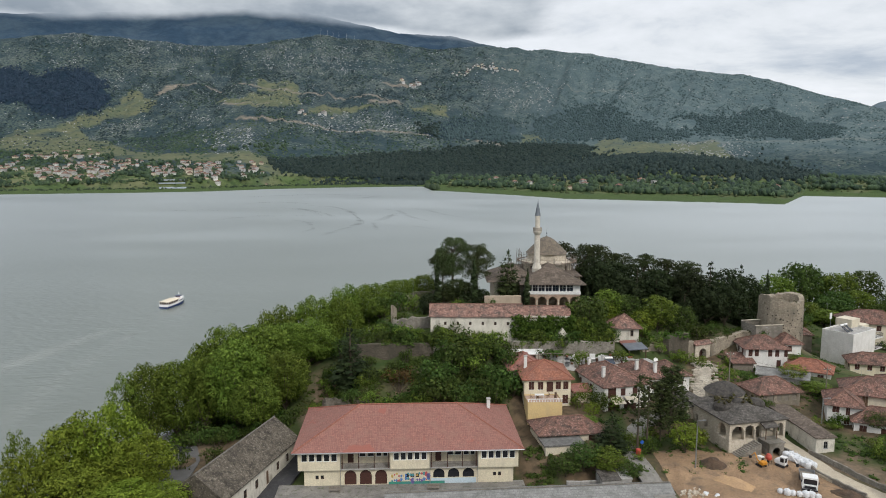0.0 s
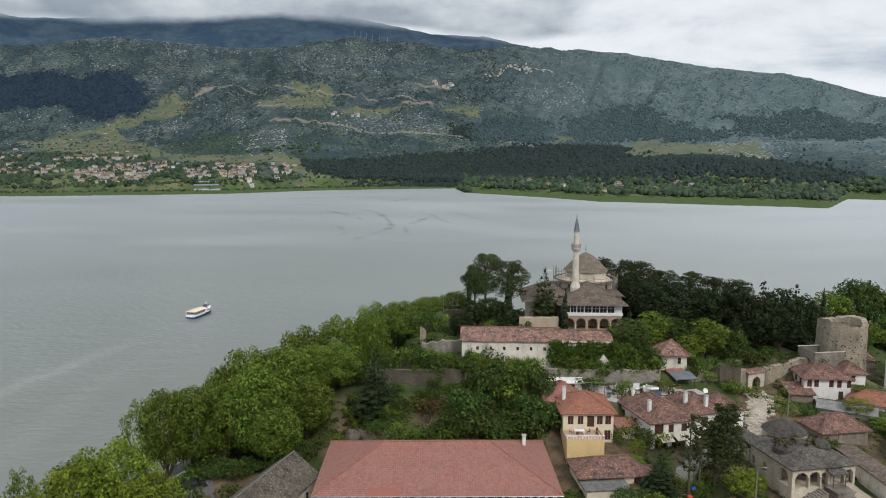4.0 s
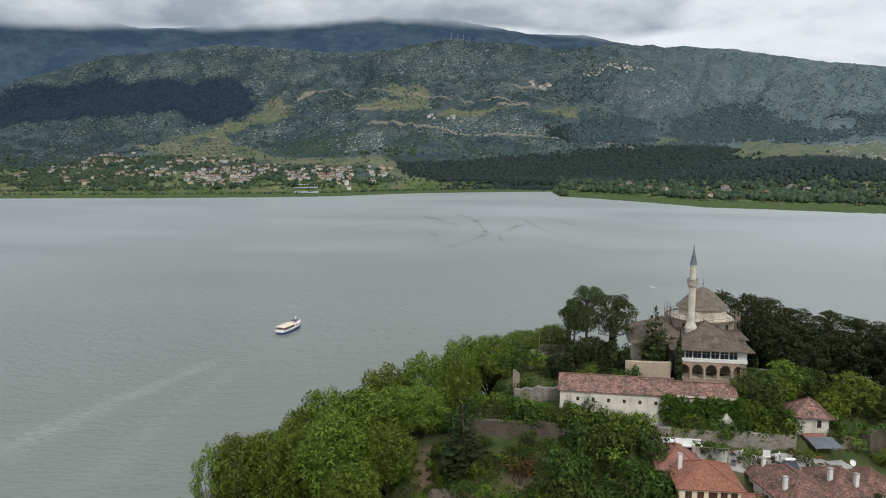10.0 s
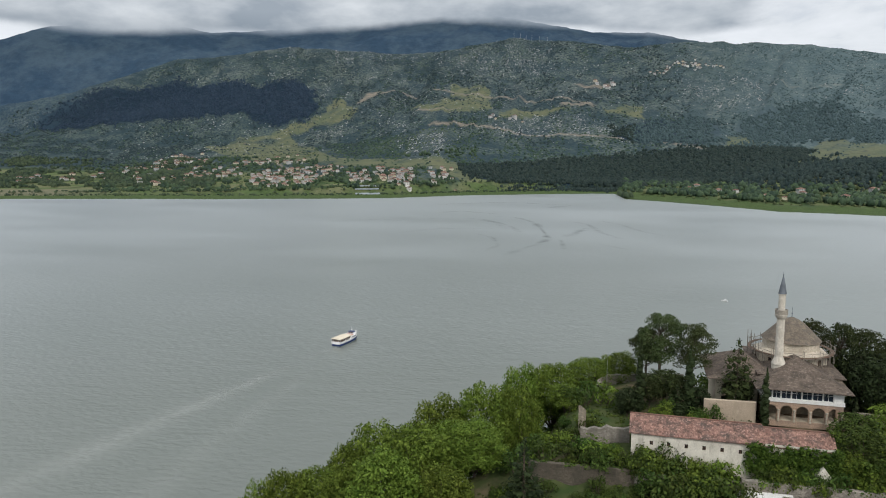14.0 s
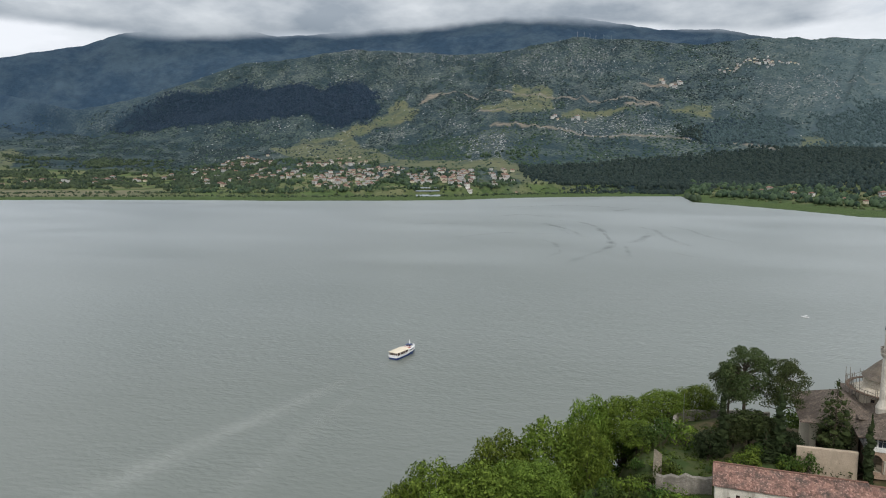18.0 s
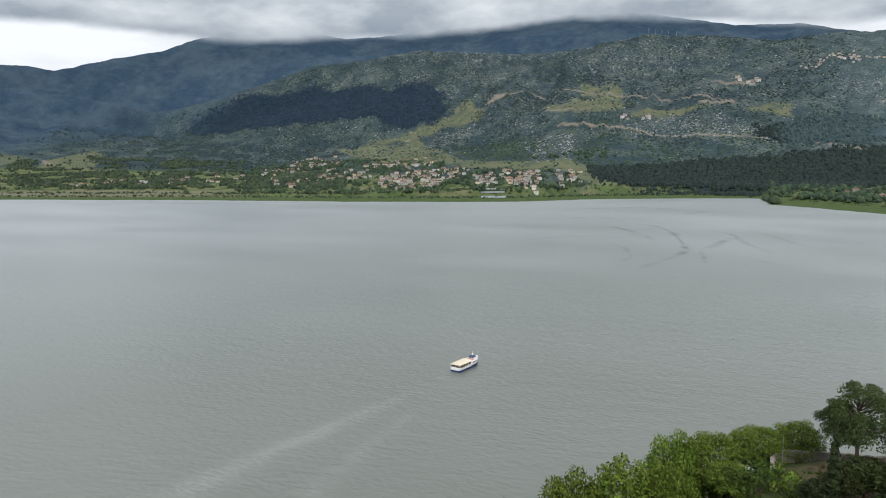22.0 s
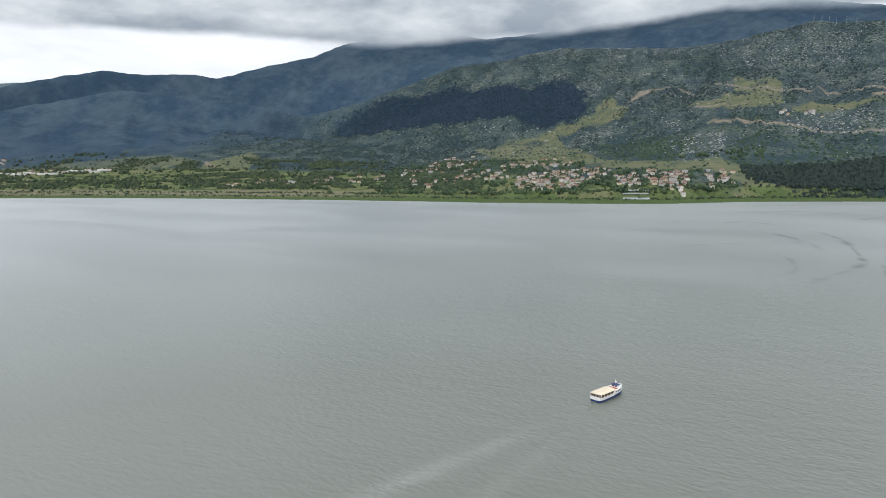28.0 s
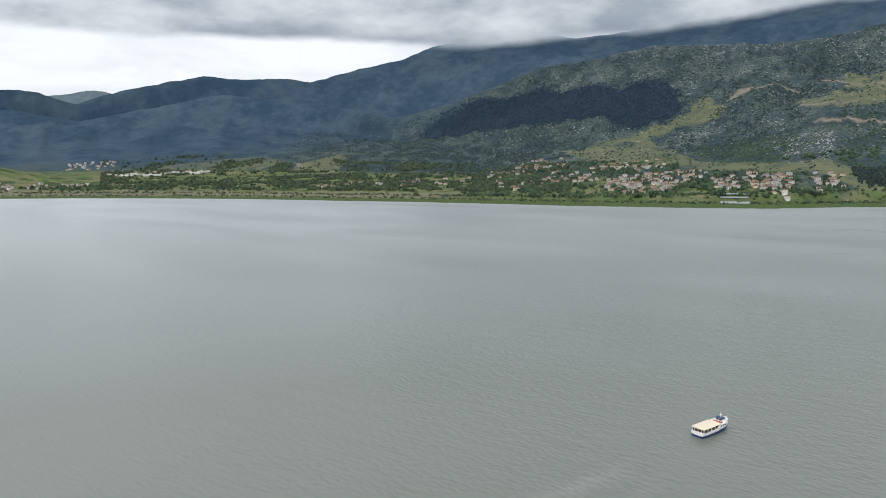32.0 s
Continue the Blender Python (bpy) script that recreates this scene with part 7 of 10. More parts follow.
def broad_tree(seed, height=15.0, radius=6.5, leaf=0.42, density=3.4, material=None, bare=0.17, lobes_n=34, label="", open_=0.0):
    """A broad-leaved tree: trunk and limbs, and a crown of many lobes with gaps."""
    rng = np.random.default_rng(seed)
    limbs, lobes = [], []
    fork = height * bare
    limbs.append(((0, 0, -1.0), (0.15, 0.1, fork), 0.055 * radius, 0.042 * radius))
    n = int(lobes_n * 0.6)
    mid, half = height * (0.5 + bare * 0.42), height * (0.5 - bare * 0.42)
    # boughs gather the lobes into a few billows
    billow = [np.array([math.cos(q), math.sin(q), z]) / math.hypot(1, z) for q, z in zip(rng.uniform(0, 2 * np.pi, 9), rng.uniform(-0.2, 1.1, 9))]
    for i in range(n):
        a, u = 2.39996 * i + rng.normal(0, 0.25), -0.88 + 1.86 * (i + 0.5) / n
        u = min(u, 0.99)
        d = np.array([math.cos(a) * math.sqrt(1 - u * u), math.sin(a) * math.sqrt(1 - u * u), u])
        near = max(float(d @ q) for q in billow)
        k = (0.70 + 0.17 * ease(0.45, 0.98, near)) * rng.uniform(0.88, 1.06) * (rng.uniform(0.55, 1.0) if i % 6 == 0 else 1.0)
        c = np.array([d[0] * radius * k, d[1] * radius * k, mid + d[2] * half * k])
        r = radius * rng.uniform(0.15, 0.25) * (1 - open_ * 0.2)
        lobes.append((c, (r * 1.1, r * 1.1, r * 0.85)))
        if i % 5 == 0:
            limbs.append(((0.1, 0.05, fork * rng.uniform(0.7, 1.0)), tuple(c * np.array([0.9, 0.9, 0.97])), 0.024 * radius, 0.007 * radius))
    if open_ < 0.7:
        lobes.append((np.array([0, 0, mid]), (radius * 0.62, radius * 0.62, half * 0.62)))
    N = []
    P, F = foliage(lobes, leaf, density * 1.5, rng, core=0, up=0.45, spread=0.42, normals=N)
    return trunk_mesh(limbs), soup("crown", P, F, material or LEAF_LIGHT, normals=np.concatenate(N))


def conifer(seed, height=16.0, radius=4.0, leaf=0.5, density=2.4, material=None, bare=0.06, tiers=13, ragged=0.25, power=0.85):
    """A conifer: straight trunk and drooping tiers of boughs that narrow to a tip."""
    rng = np.random.default_rng(seed)
    limbs, lobes = [((0, 0, -1), (0, 0, height * 0.97), 0.028 * height, 0.03)], []
    for t in range(tiers):
        f = t / (tiers - 1)
        z = height * (bare + (0.97 - bare) * f)
        r = radius * (1 - f) ** power * (1 + ragged * rng.uniform(-1, 0.6)) + 0.25
        n = max(3, int(7 * (1 - f) + 3))
        for i in range(n):
            a = 2 * np.pi * (i + rng.random() * 0.8) / n
            k = r * rng.uniform(0.42, 0.72)
            c = np.array([np.cos(a) * k, np.sin(a) * k, z - 0.16 * r])
            lobes.append((c, (max(0.4, r * 0.46), max(0.4, r * 0.46), max(0.4, height / tiers * 0.62))))
            if i % 2 == 0:
                limbs.append(((0, 0, z), tuple(c), 0.06, 0.02))
    P, F = foliage(lobes, leaf, density * 1.1, rng, core=0.45, up=0.1, flat=0.7, droop=0.35)
    return trunk_mesh(limbs), soup("crown", P, F, material or LEAF_DARK)


def stone_pine(seed, height=16.0, radius=6.0, leaf=0.42, material=None, lobes_n=26, low=0.56):
    """An open pine: bare leaning limbs and flat, cloud-like masses of needles."""
    rng = np.random.default_rng(seed)
    limbs, lobes = [((0, 0, -1), (0.3, 0.2, height * 0.5), 0.42, 0.3), ((0.3, 0.2, height * 0.5), (-0.2, 0.5, height * 0.86), 0.3, 0.1)], []
    for i in range(lobes_n):
        a, t = rng.uniform(0, 2 * np.pi), i / (lobes_n - 1)
        z = height * (low + (0.97 - low) * t)
        w = radius * np.sqrt(max(0.02, 1 - ((t - 0.35) / 0.7) ** 2)) * 0.86 * rng.random() ** 0.38
        c = np.array([np.cos(a) * w, np.sin(a) * w, z])
        r = radius * rng.uniform(0.17, 0.29)
        lobes.append((c, (r * 1.15, r * 1.15, r * 0.6)))
        limbs.append(((0.1, 0.2, z * 0.82), tuple(c - np.array([0, 0, 0.3])), 0.11, 0.03))
    P, F = foliage(lobes, leaf, 5.2, rng, core=0, up=0.6, flat=0.7, spread=0.2)
    return trunk_mesh(limbs), soup("crown", P, F, material or LEAF_PINE)


def cypress(seed, height=11.0, radius=1.1):
    rng = np.random.default_rng(seed)
    lobes = []
    for i in range(26):
        f = i / 25
        w = radius * (np.sin(np.pi * min(1, 0.18 + f * 0.86)) ** 0.7) * 0.62
        a = rng.uniform(0, 2 * np.pi)
        lobes.append((np.array([np.cos(a) * w * 0.55, np.sin(a) * w * 0.55, 0.5 + f * (height - 0.7)]), (w + 0.16, w + 0.16, height / 20)))
    P, F = foliage(lobes, 0.30, 2.6, rng, core=0.8, up=0.3, flat=0.6)
    return trunk_mesh([((0, 0, -1), (0, 0, height * 0.9), 0.18, 0.03)]), soup("crown", P, F, LEAF_DARK)


def shrub(seed, height=3.0, radius=2.2, material=None, leaf=0.19, n=12):
    rng = np.random.default_rng(seed)
    lobes, limbs = [], []
    for i in range(n):
        a, k = rng.uniform(0, 2 * np.pi), np.sqrt(rng.random()) * radius * 0.75
        r = radius * rng.uniform(0.26, 0.44)
        c = np.array([np.cos(a) * k, np.sin(a) * k, height * rng.uniform(0.30, 0.80) * (1 - 0.35 * (k / radius) ** 2)])
        lobes.append((c, (r, r, r * 0.9)))
        limbs.append(((0, 0, -0.8), tuple(c), 0.07, 0.02))
    N = []
    P, F = foliage(lobes, leaf, 2.9, rng, core=0, up=0.5, normals=N)
    return trunk_mesh(limbs, "stems"), soup("crown", P, F, material or LEAF_MID, normals=np.concatenate(N))


def plant(name, meshes, x, y, z, s, turn, label, category, group, sz=None):
    """A tree or shrub from kept meshes, as a thing with its trunk and crown."""
    ob = thing(name, pose(x, y, z, 0, 0, turn) @ Matrix.Diagonal((s, s, sz or s, 1)), label, category, group)
    part("stem" if "shrub" in name or "hedge" in name else "trunk", meshes[0], BARK, ob)
    part("crown", meshes[1], None, ob)
    return ob


BROAD = [broad_tree(1, leaf=0.22, lobes_n=200, density=2.7, bare=0.06), broad_tree(2, 15, 6.2, leaf=0.22, lobes_n=190, density=2.7, bare=0.08), broad_tree(3, 15, 6.8, leaf=0.23, lobes_n=150, density=2.7, open_=0.6), broad_tree(5, 15, 5.6, leaf=0.22, lobes_n=120, density=2.7, open_=0.8)]
BRIGHT = [broad_tree(11, leaf=0.23, lobes_n=190, density=2.7, material=LEAF_BRIGHT), broad_tree(12, 15, 6.2, leaf=0.23, lobes_n=150, density=2.7, material=LEAF_BRIGHT, open_=0.6)]
DISTANT = [broad_tree(31, leaf=0.40, lobes_n=150, density=2.6, bare=0.08), broad_tree(32, 15, 6.2, leaf=0.40, lobes_n=140, density=2.6, bare=0.08, material=LEAF_MID), broad_tree(33, 15, 6.8, leaf=0.40, lobes_n=130, density=2.6, bare=0.06, material=LEAF_MID)]
LOW = [broad_tree(41, leaf=0.36, lobes_n=110, density=2.6, bare=0.1), broad_tree(42, 15, 6.2, leaf=0.36, lobes_n=100, density=2.6, bare=0.12, material=LEAF_MID), broad_tree(43, 15, 5.6, leaf=0.36, lobes_n=84, density=2.6, bare=0.1, material=LEAF_BRIGHT, open_=0.6)]
rnd = random.Random(11)
# x, y, height of the top over the lake, crown radius, kind
SHORE_TREES = [(-62.0, 133, 18.8, 4.6, 3), (-58.3, 136, 20.0, 5.6, 1), (-53.5, 139, 20.0, 6.2, 0), (-48.0, 137.5, 21.4, 5.8, 2), (-46, 148.5, 24.6, 7.0, 0), (-50.5, 146, 21.5, 5.6, 1),
               (-41.4, 137.5, 24.0, 7.8, 1), (-38.3, 149, 25.0, 7.4, 0), (-36.0, 131.5, 18.5, 5.4, 1), (-33, 142, 21.0, 5.8, 0), (-38.5, 161, 25.8, 7.0, 1), (-31, 166, 27.4, 7.2, 0), (-30, 154, 24.4, 6.4, 1), (-34, 155, 24.0, 5.8, 0),
               (-24.6, 168, 27.6, 5.2, 2), (-25.5, 181, 27.4, 5.8, 1), (-19.5, 184, 27.8, 6.0, 0), (-12.0, 190, 27.8, 5.6, 0), (-5.5, 194, 28.4, 5.2, 1), (-16, 177, 25.4, 4.2, 2)]
BANK_TREES = [(-57.5, 105, 20.5, 6.0, 0), (-52.5, 106, 22.0, 6.4, 1), (-65.5, 104, 18.6, 3.6, 3), (-47, 104, 18.2, 5.6, 0), (-60, 98, 17.5, 6.0, 1), (-53, 97, 16.5, 6.4, 0), (-46.5, 96, 14.2, 5.8, 2), (-41, 99, 12.6, 4.6, 1), (-49, 89, 14.0, 6.0, 0), (-42, 90, 12.0, 5.2, 1),
              (-62, 89, 14.0, 5.5, 2), (-56, 82, 13.0, 6.0, 0)]
for x, y, top, r, k in SHORE_TREES + BANK_TREES:
    g = max(1.4, gz(x, y))
    on_bank = y < 110 and k < 3
    plant("bank_tree" if on_bank else "plane_tree", BRIGHT[k % 2] if on_bank else BROAD[k], x, y, g, r / 6.7, rnd.uniform(0, 360), "yellow-green leafy tree on the lake bank" if on_bank else "broad green plane tree leaning over the lake shore", "tree", "shore trees", (top - g) / 14.6)
FAR_TREES = [(24, 208, 24, 5.5, 0), (33, 211, 25, 5.5, 1), (42, 212, 25.5, 5.8, 0), (51, 214, 25, 5.8, 2), (60, 214, 25, 5.8, 1), (69, 215, 24.5, 5.8, 0), (78, 216, 24, 5.8, 1), (86, 217, 23, 5.8, 0), (38, 217, 17, 5, 2), (56, 220, 17, 5, 0), (74, 222, 17, 5, 1), (14, 206, 22, 5, 2), (108, 226, 23.5, 6, 0), (118.5, 232, 26.4, 7.5, 1), (127, 240, 24.5, 6.5, 2), (134, 235, 23, 6.5, 0), (143, 236, 23.5, 6.5, 1), (152, 228, 22, 6, 0), (126, 222, 19, 6, 1), (100, 220, 20, 5.5, 2), (112, 215, 17, 5, 0), (138, 215, 17, 5.5, 1), (150, 205, 15, 5.5, 0), (160, 220, 19, 6, 2),
             (96, 210, 20, 5, 1), (92, 222, 21, 5.5, 0), (105, 208, 15, 4.6, 2), (116, 210, 15.5, 5, 0), (123, 206, 14.5, 4.6, 1), (131, 208, 15, 5, 2), (143, 208, 15.5, 5, 0), (122, 217, 18, 5.4, 2), (110, 219, 19, 5.4, 1), (146, 222, 19, 5.8, 2), (134, 224, 19, 5.6, 0)]
for x, y, top, r, k in FAR_TREES:
    g = gz(x, y)
    plant("broadleaf_tree", DISTANT[k], x, y, g, r / 6.4, rnd.uniform(0, 360), "dark green broad-leaved tree behind the tower", "tree", "trees behind the tower", (top - g) / 14.6)
GARDEN_TREES = [(40.2, 168.6, 29.0, 4.2, 0), (44.6, 168.4, 28.0, 4.0, 1), (33.6, 157.5, 28.6, 4.4, 1), (30.8, 153.8, 25.4, 2.6, 0), (35.2, 153.6, 25.0, 2.4, 1), (34.2, 164.5, 28.4, 4.6, 1), (38.5, 166, 26.5, 4.0, 2), (51.5, 165.5, 28.2, 4.6, 0), (57.5, 167, 25.8, 4.2, 1), (47.0, 162, 25.5, 3.8, 2), (76.0, 148.5, 16.6, 3.6, 2), (82.0, 128.0, 13.4, 3.0, 1), (78.5, 143.5, 14.0, 3.2, 3), (42.6, 118.5, 14.9, 3.6, 2), (45.2, 120.5, 13.2, 2.6, 2), (27.0, 126.2, 13.2, 2.0, 0), (28.6, 130.2, 14.4, 2.0, 2), (30.6, 133.0, 15.4, 1.8, 1), (24.2, 114.6, 12.6, 3.4, 1), (20.8, 113.4, 11.2, 2.8, 1), (27.8, 113.8, 12.0, 3.2, 0), (31.2, 112.0, 10.4, 2.4, 1), (45.0, 128.6, 13.0, 2.0, 1)]
for x, y, top, r, k in GARDEN_TREES:
    g = gz(x, y)
    plant("garden_tree", LOW[k % 3], x, y, g, r / 6.4, rnd.uniform(0, 360), "bright green garden tree between walls and houses", "tree", "garden trees", (top - g) / 14.6)

PINES = [stone_pine(4, lobes_n=74, low=0.46, leaf=0.23, material=LEAF_UMBRELLA), stone_pine(8, lobes_n=70, low=0.48, leaf=0.23, material=LEAF_UMBRELLA)]
CEDARS = [broad_tree(21, 15, 6.0, leaf=0.34, lobes_n=120, material=LEAF_DARK, bare=0.1), broad_tree(22, 15, 6.0, leaf=0.34, lobes_n=120, material=LEAF_PINE, bare=0.25)]
for x, y, top, r, k in [(2.6, 181.5, 39.7, 5.3, 0), (9.0, 182.5, 37.8, 4.6, 1), (-0.2, 183.0, 36.4, 3.6, 1)]:
    g = gz(x, y)
    plant("stone_pine", PINES[k], x, y, g, r / 6.0, rnd.uniform(0, 360), "tall stone pine with a cloud-shaped crown on the hill", "tree", "hilltop pines", (top - g) / 15.6)
ALEPPO = [stone_pine(s, lobes_n=90, low=0.2, leaf=0.27, material=LEAF_PINE) for s in (25, 26)]
for x, y, top, r, k in [(42.3, 191, 36.6, 5.4, 0), (48.8, 192, 34.2, 5.6, 1), (34.5, 199, 36.0, 5.2, 0), (55, 190, 34.2, 5.4, 0), (61.0, 191, 32.9, 5.6, 1), (66, 188, 32.6, 5.4, 0), (40.5, 201, 35.4, 4.5, 1)]:
    g = gz(x, y)
    plant("aleppo_pine", ALEPPO[round(x) % 2], x, y, g, r / 6.0, rnd.uniform(0, 360), "dark round-headed pine beside the mosque", "tree", "mosque pines", (top - g) / 15.6)
SPREADING = conifer(9, 16, 4.2, leaf=0.27, tiers=11, ragged=0.4, power=0.5, material=LEAF_PINE)
FIRS = [conifer(1, leaf=0.38), conifer(2, 16, 4.4, leaf=0.38, tiers=12, ragged=0.4), conifer(3, 16, 3.4, tiers=15, power=0.55, ragged=0.35)]
DARK = [(40.8, 177.5, 35.6, 4.4, 1), (44.5, 175.5, 32.5, 4.6, 1), (39.5, 184, 36.5, 3.6, 1), (45.5, 184, 35.0, 4.6, 1), (50.5, 181, 33.0, 5.0, 0), (56.5, 183, 33.0, 5.0, 1), (63.5, 182, 33.6, 5.2, 1), (70.2, 183, 33.6, 5.0, 0), (75.5, 185, 33.0, 5.0, 1), (80, 187, 32.2, 4.4, 0), (67, 176, 28.5, 4.2, 1), (61, 175, 27.5, 4.0, 0), (72.5, 178, 29.5, 4.0, 1), (42.5, 180, 31.5, 3.8, 0), (84.5, 192, 30, 4.2, 1)]
for x, y, top, r, k in DARK:
    g = gz(x, y)
    cedar = k == 1
    plant("dark_conifer", CEDARS[0] if cedar else FIRS[k], x, y, g, r / (5.6 if cedar else 4.0), rnd.uniform(0, 360), "dense dark green conifer on the fortress hill", "tree", "dark conifers", (top - g) / 15.8)
for x, y, top, r, k in [(-19.2, 142.5, 26.8, 4.4, 1), (29.9, 119.5, 16.4, 3.6, 0), (5.6, 171.8, 28.5, 3.0, 1)]:
    g = gz(x, y)
    plant("fir_tree", FIRS[k], x, y, g, r / 4.0, rnd.uniform(0, 360), "dark green fir among lighter shrubs", "tree", "garden firs", (top - g) / 15.8)
for x, y, top, r, k in [(16.2, 173.4, 36.9, 4.0, 2), (3.2, 176.0, 30.6, 4.0, 1), (0.6, 174.6, 29.2, 3.2, 1), (6.0, 175.4, 29.8, 3.2, 1), (-3.5, 171.5, 27.6, 2.8, 0), (9.6, 173, 28.6, 2.4, 0)]:
    g = gz(x, y)
    plant("bushy_pine", SPREADING if k == 2 else CEDARS[k], x, y, g, r / (4.2 if k == 2 else 6.0), rnd.uniform(0, 360), "dense bushy pine on the mosque hill", "tree", "hilltop pines", (top - g) / 15.0)


def thin_pine(seed, height=15.0, reach=2.4, n=24, low=0.36):
    """A street pine: a bare straight trunk and loose tufts of needles on short boughs."""
    rng = np.random.default_rng(seed)
    limbs, lobes = [((0, 0, -1), (0.15, 0.1, height * 0.97), 0.24, 0.05)], []
    for i in range(n):
        f = low + (0.97 - low) * (i + 0.5) / n
        a, k = rng.uniform(0, 2 * np.pi), reach * (1.12 - f * 0.75) * rng.uniform(0.35, 1.0)
        c = np.array([np.cos(a) * k, np.sin(a) * k, f * height])
        r = rng.uniform(0.45, 0.85)
        lobes.append((c, (r, r, r * 0.75)))
        limbs.append(((0.1 * f, 0.1 * f, f * height - 0.5), tuple(c), 0.05, 0.015))
    P, F = foliage(lobes, 0.26, 2.2, rng, core=0.45, up=0.3, flat=0.5)
    return trunk_mesh(limbs), soup("crown", P, F, LEAF_PINE)


THIN = [thin_pine(3, n=44), thin_pine(5, n=40, low=0.40), thin_pine(8, reach=3.9, n=230, low=0.26)]
for x, y, top, s, k in [(34.4, 119.0, 23.6, 1.0, 0), (36.4, 120.5, 22.6, 0.95, 1), (41.6, 124.0, 23.6, 1.15, 2), (39.6, 123.0, 21.0, 0.9, 2)]:
    g = gz(x, y)
    plant("pine_tree", THIN[k], x, y, g, s, rnd.uniform(0, 360), "thin open pine with bare lower trunk by the street", "tree", "street pines", (top - g) / 15.0)
CYP = [cypress(1), cypress(2)]
for x, y, top, s in [(-1.2, 172.0, 36.6, 1.0), (7.7, 172.0, 36.3, 1.05), (20.6, 169.2, 33.9, 1.0), (35.3, 169.4, 29.3, 0.8), (97.0, 208, 27.5, 1.0), (-4.6, 172, 26.2, 0.6)]:
    g = gz(x, y)
    plant("cypress", CYP[0 if x < 5 else 1], x, y, g, s, rnd.uniform(0, 360), "slim dark column of a cypress", "tree", "cypresses", (top - g) / 10.9)

# ---------------------------------------------------------------- shrubs and ivy
SHRUBS = [shrub(1), shrub(2, n=16), shrub(3, material=LEAF_LIGHT), shrub(4, 2.6, 2.4, material=LEAF_LIGHT, n=10), shrub(6, 3.4, 2.0, material=leaf_material("reddish_leaves", (0.075, 0.055, 0.018), (0.13, 0.085, 0.03)))]


def clear_of_buildings(x, y):
    return not (-27.5 < x < 14.5 and 104 < y < 133.2 or -4.5 < x < 30 and 152.2 < y < 161 or 14 < x < 30 and 120 < y < 150 or 17 < x < 37.5 and 168.5 < y < 198 or 36.8 < x < 44.6 and 153 < y < 161 or 27.5 < x < 56 and 136 < y < 151.5)


def scatter(n, x0, x1, y0, y1, lo, hi, kinds, label, seed, group):
    r = random.Random(seed)
    done = 0
    for _ in range(n * 4):
        x, y = r.uniform(x0, x1), r.uniform(y0, y1)
        if done >= n or not clear_of_buildings(x, y):
            continue
        s = r.uniform(lo, hi)
        plant("shrub", SHRUBS[r.choice(kinds)], x, y, gz(x, y), s, r.uniform(0, 360), label, "shrub", group, s * r.uniform(0.8, 1.35))
        done += 1


scatter(30, -4, 14.5, 133.6, 141.5, 1.0, 1.7, (0, 1, 1), "tall green shrub in the overgrown garden", 1, "garden shrubs")
scatter(14, -15, -4, 133.6, 138.5, 0.7, 1.2, (0, 1, 2), "rounded green shrub in the overgrown garden", 23, "garden shrubs")
scatter(24, -1.5, 14.5, 141.5, 149.2, 0.9, 1.5, (0, 1, 1, 0, 2), "rounded green shrub in the overgrown garden", 21, "garden shrubs")
scatter(26, -26, -1.5, 140, 148.4, 0.45, 0.95, (0, 1, 3), "low green shrub below the garden wall", 22, "garden shrubs")
scatter(12, -28, -14, 133, 141, 0.4, 0.9, (0, 1, 3), "low green shrub on the garden bank", 2, "garden shrubs")
scatter(18, -14, 3, 150.8, 156, 0.7, 1.2, (0, 1, 2), "green shrub below the limewashed range", 3, "slope shrubs")
scatter(12, -3, 13, 150.7, 152.4, 1.1, 1.6, (0, 1, 2), "tall green shrub below the limewashed range", 26, "slope shrubs")
scatter(34, -1, 38, 150.9, 152.9, 0.8, 1.3, (0, 1, 2, 3), "shrub at the foot of the limewashed wall", 4, "slope shrubs")
scatter(24, -24, -8, 152, 182, 0.8, 1.5, (0, 1, 2, 3), "shrub on the slope above the lake", 5, "lakeside shrubs")
scatter(10, -10, 14, 161, 171, 0.7, 1.2, (0, 1, 3), "shrub under the hilltop pines", 6, "hill shrubs")
scatter(14, 44, 58, 152.5, 168, 0.7, 1.2, (2, 3, 1), "bright shrub above the bastion", 7, "bastion shrubs")
scatter(10, 58, 76, 163.5, 176, 0.7, 1.3, (0, 1), "dark shrub by the curtain wall", 8, "hill shrubs")
scatter(12, 62, 86, 128, 160, 0.4, 0.9, (2, 3, 1), "garden shrub between the houses", 9, "yard shrubs")
scatter(12, 72, 88, 100, 124, 0.7, 1.3, (2, 3, 0), "shrub on the slope beside the path", 10, "path shrubs")
scatter(10, 84, 128, 176, 214, 0.8, 1.4, (0, 1, 2), "green shrub among the far houses", 12, "yard shrubs")
scatter(10, 27, 38, 115, 124, 0.5, 0.9, (2, 3, 1), "shrub beside the street", 13, "yard shrubs")
scatter(8, 14, 18, 126, 148, 0.5, 0.8, (0, 1), "shrub by the lane", 14, "yard shrubs")
scatter(18, -57, -41, 128, 150, 0.9, 1.5, (0, 1, 2), "undergrowth beneath the shore trees", 25, "lakeside shrubs")
scatter(10, -40, -29, 124, 140, 0.6, 1.1, (0, 1, 2), "undergrowth below the shore trees", 15, "lakeside shrubs")
scatter(8, -46, -39, 114, 130, 0.8, 1.3, (0, 1), "dark bush beside the shore road", 24, "lakeside shrubs")
plant("shrub", SHRUBS[4], -9.0, 140.0, gz(-9.0, 140.0), 1.7, 40, "reddish-brown shrub in the overgrown garden", "shrub", "garden shrubs")
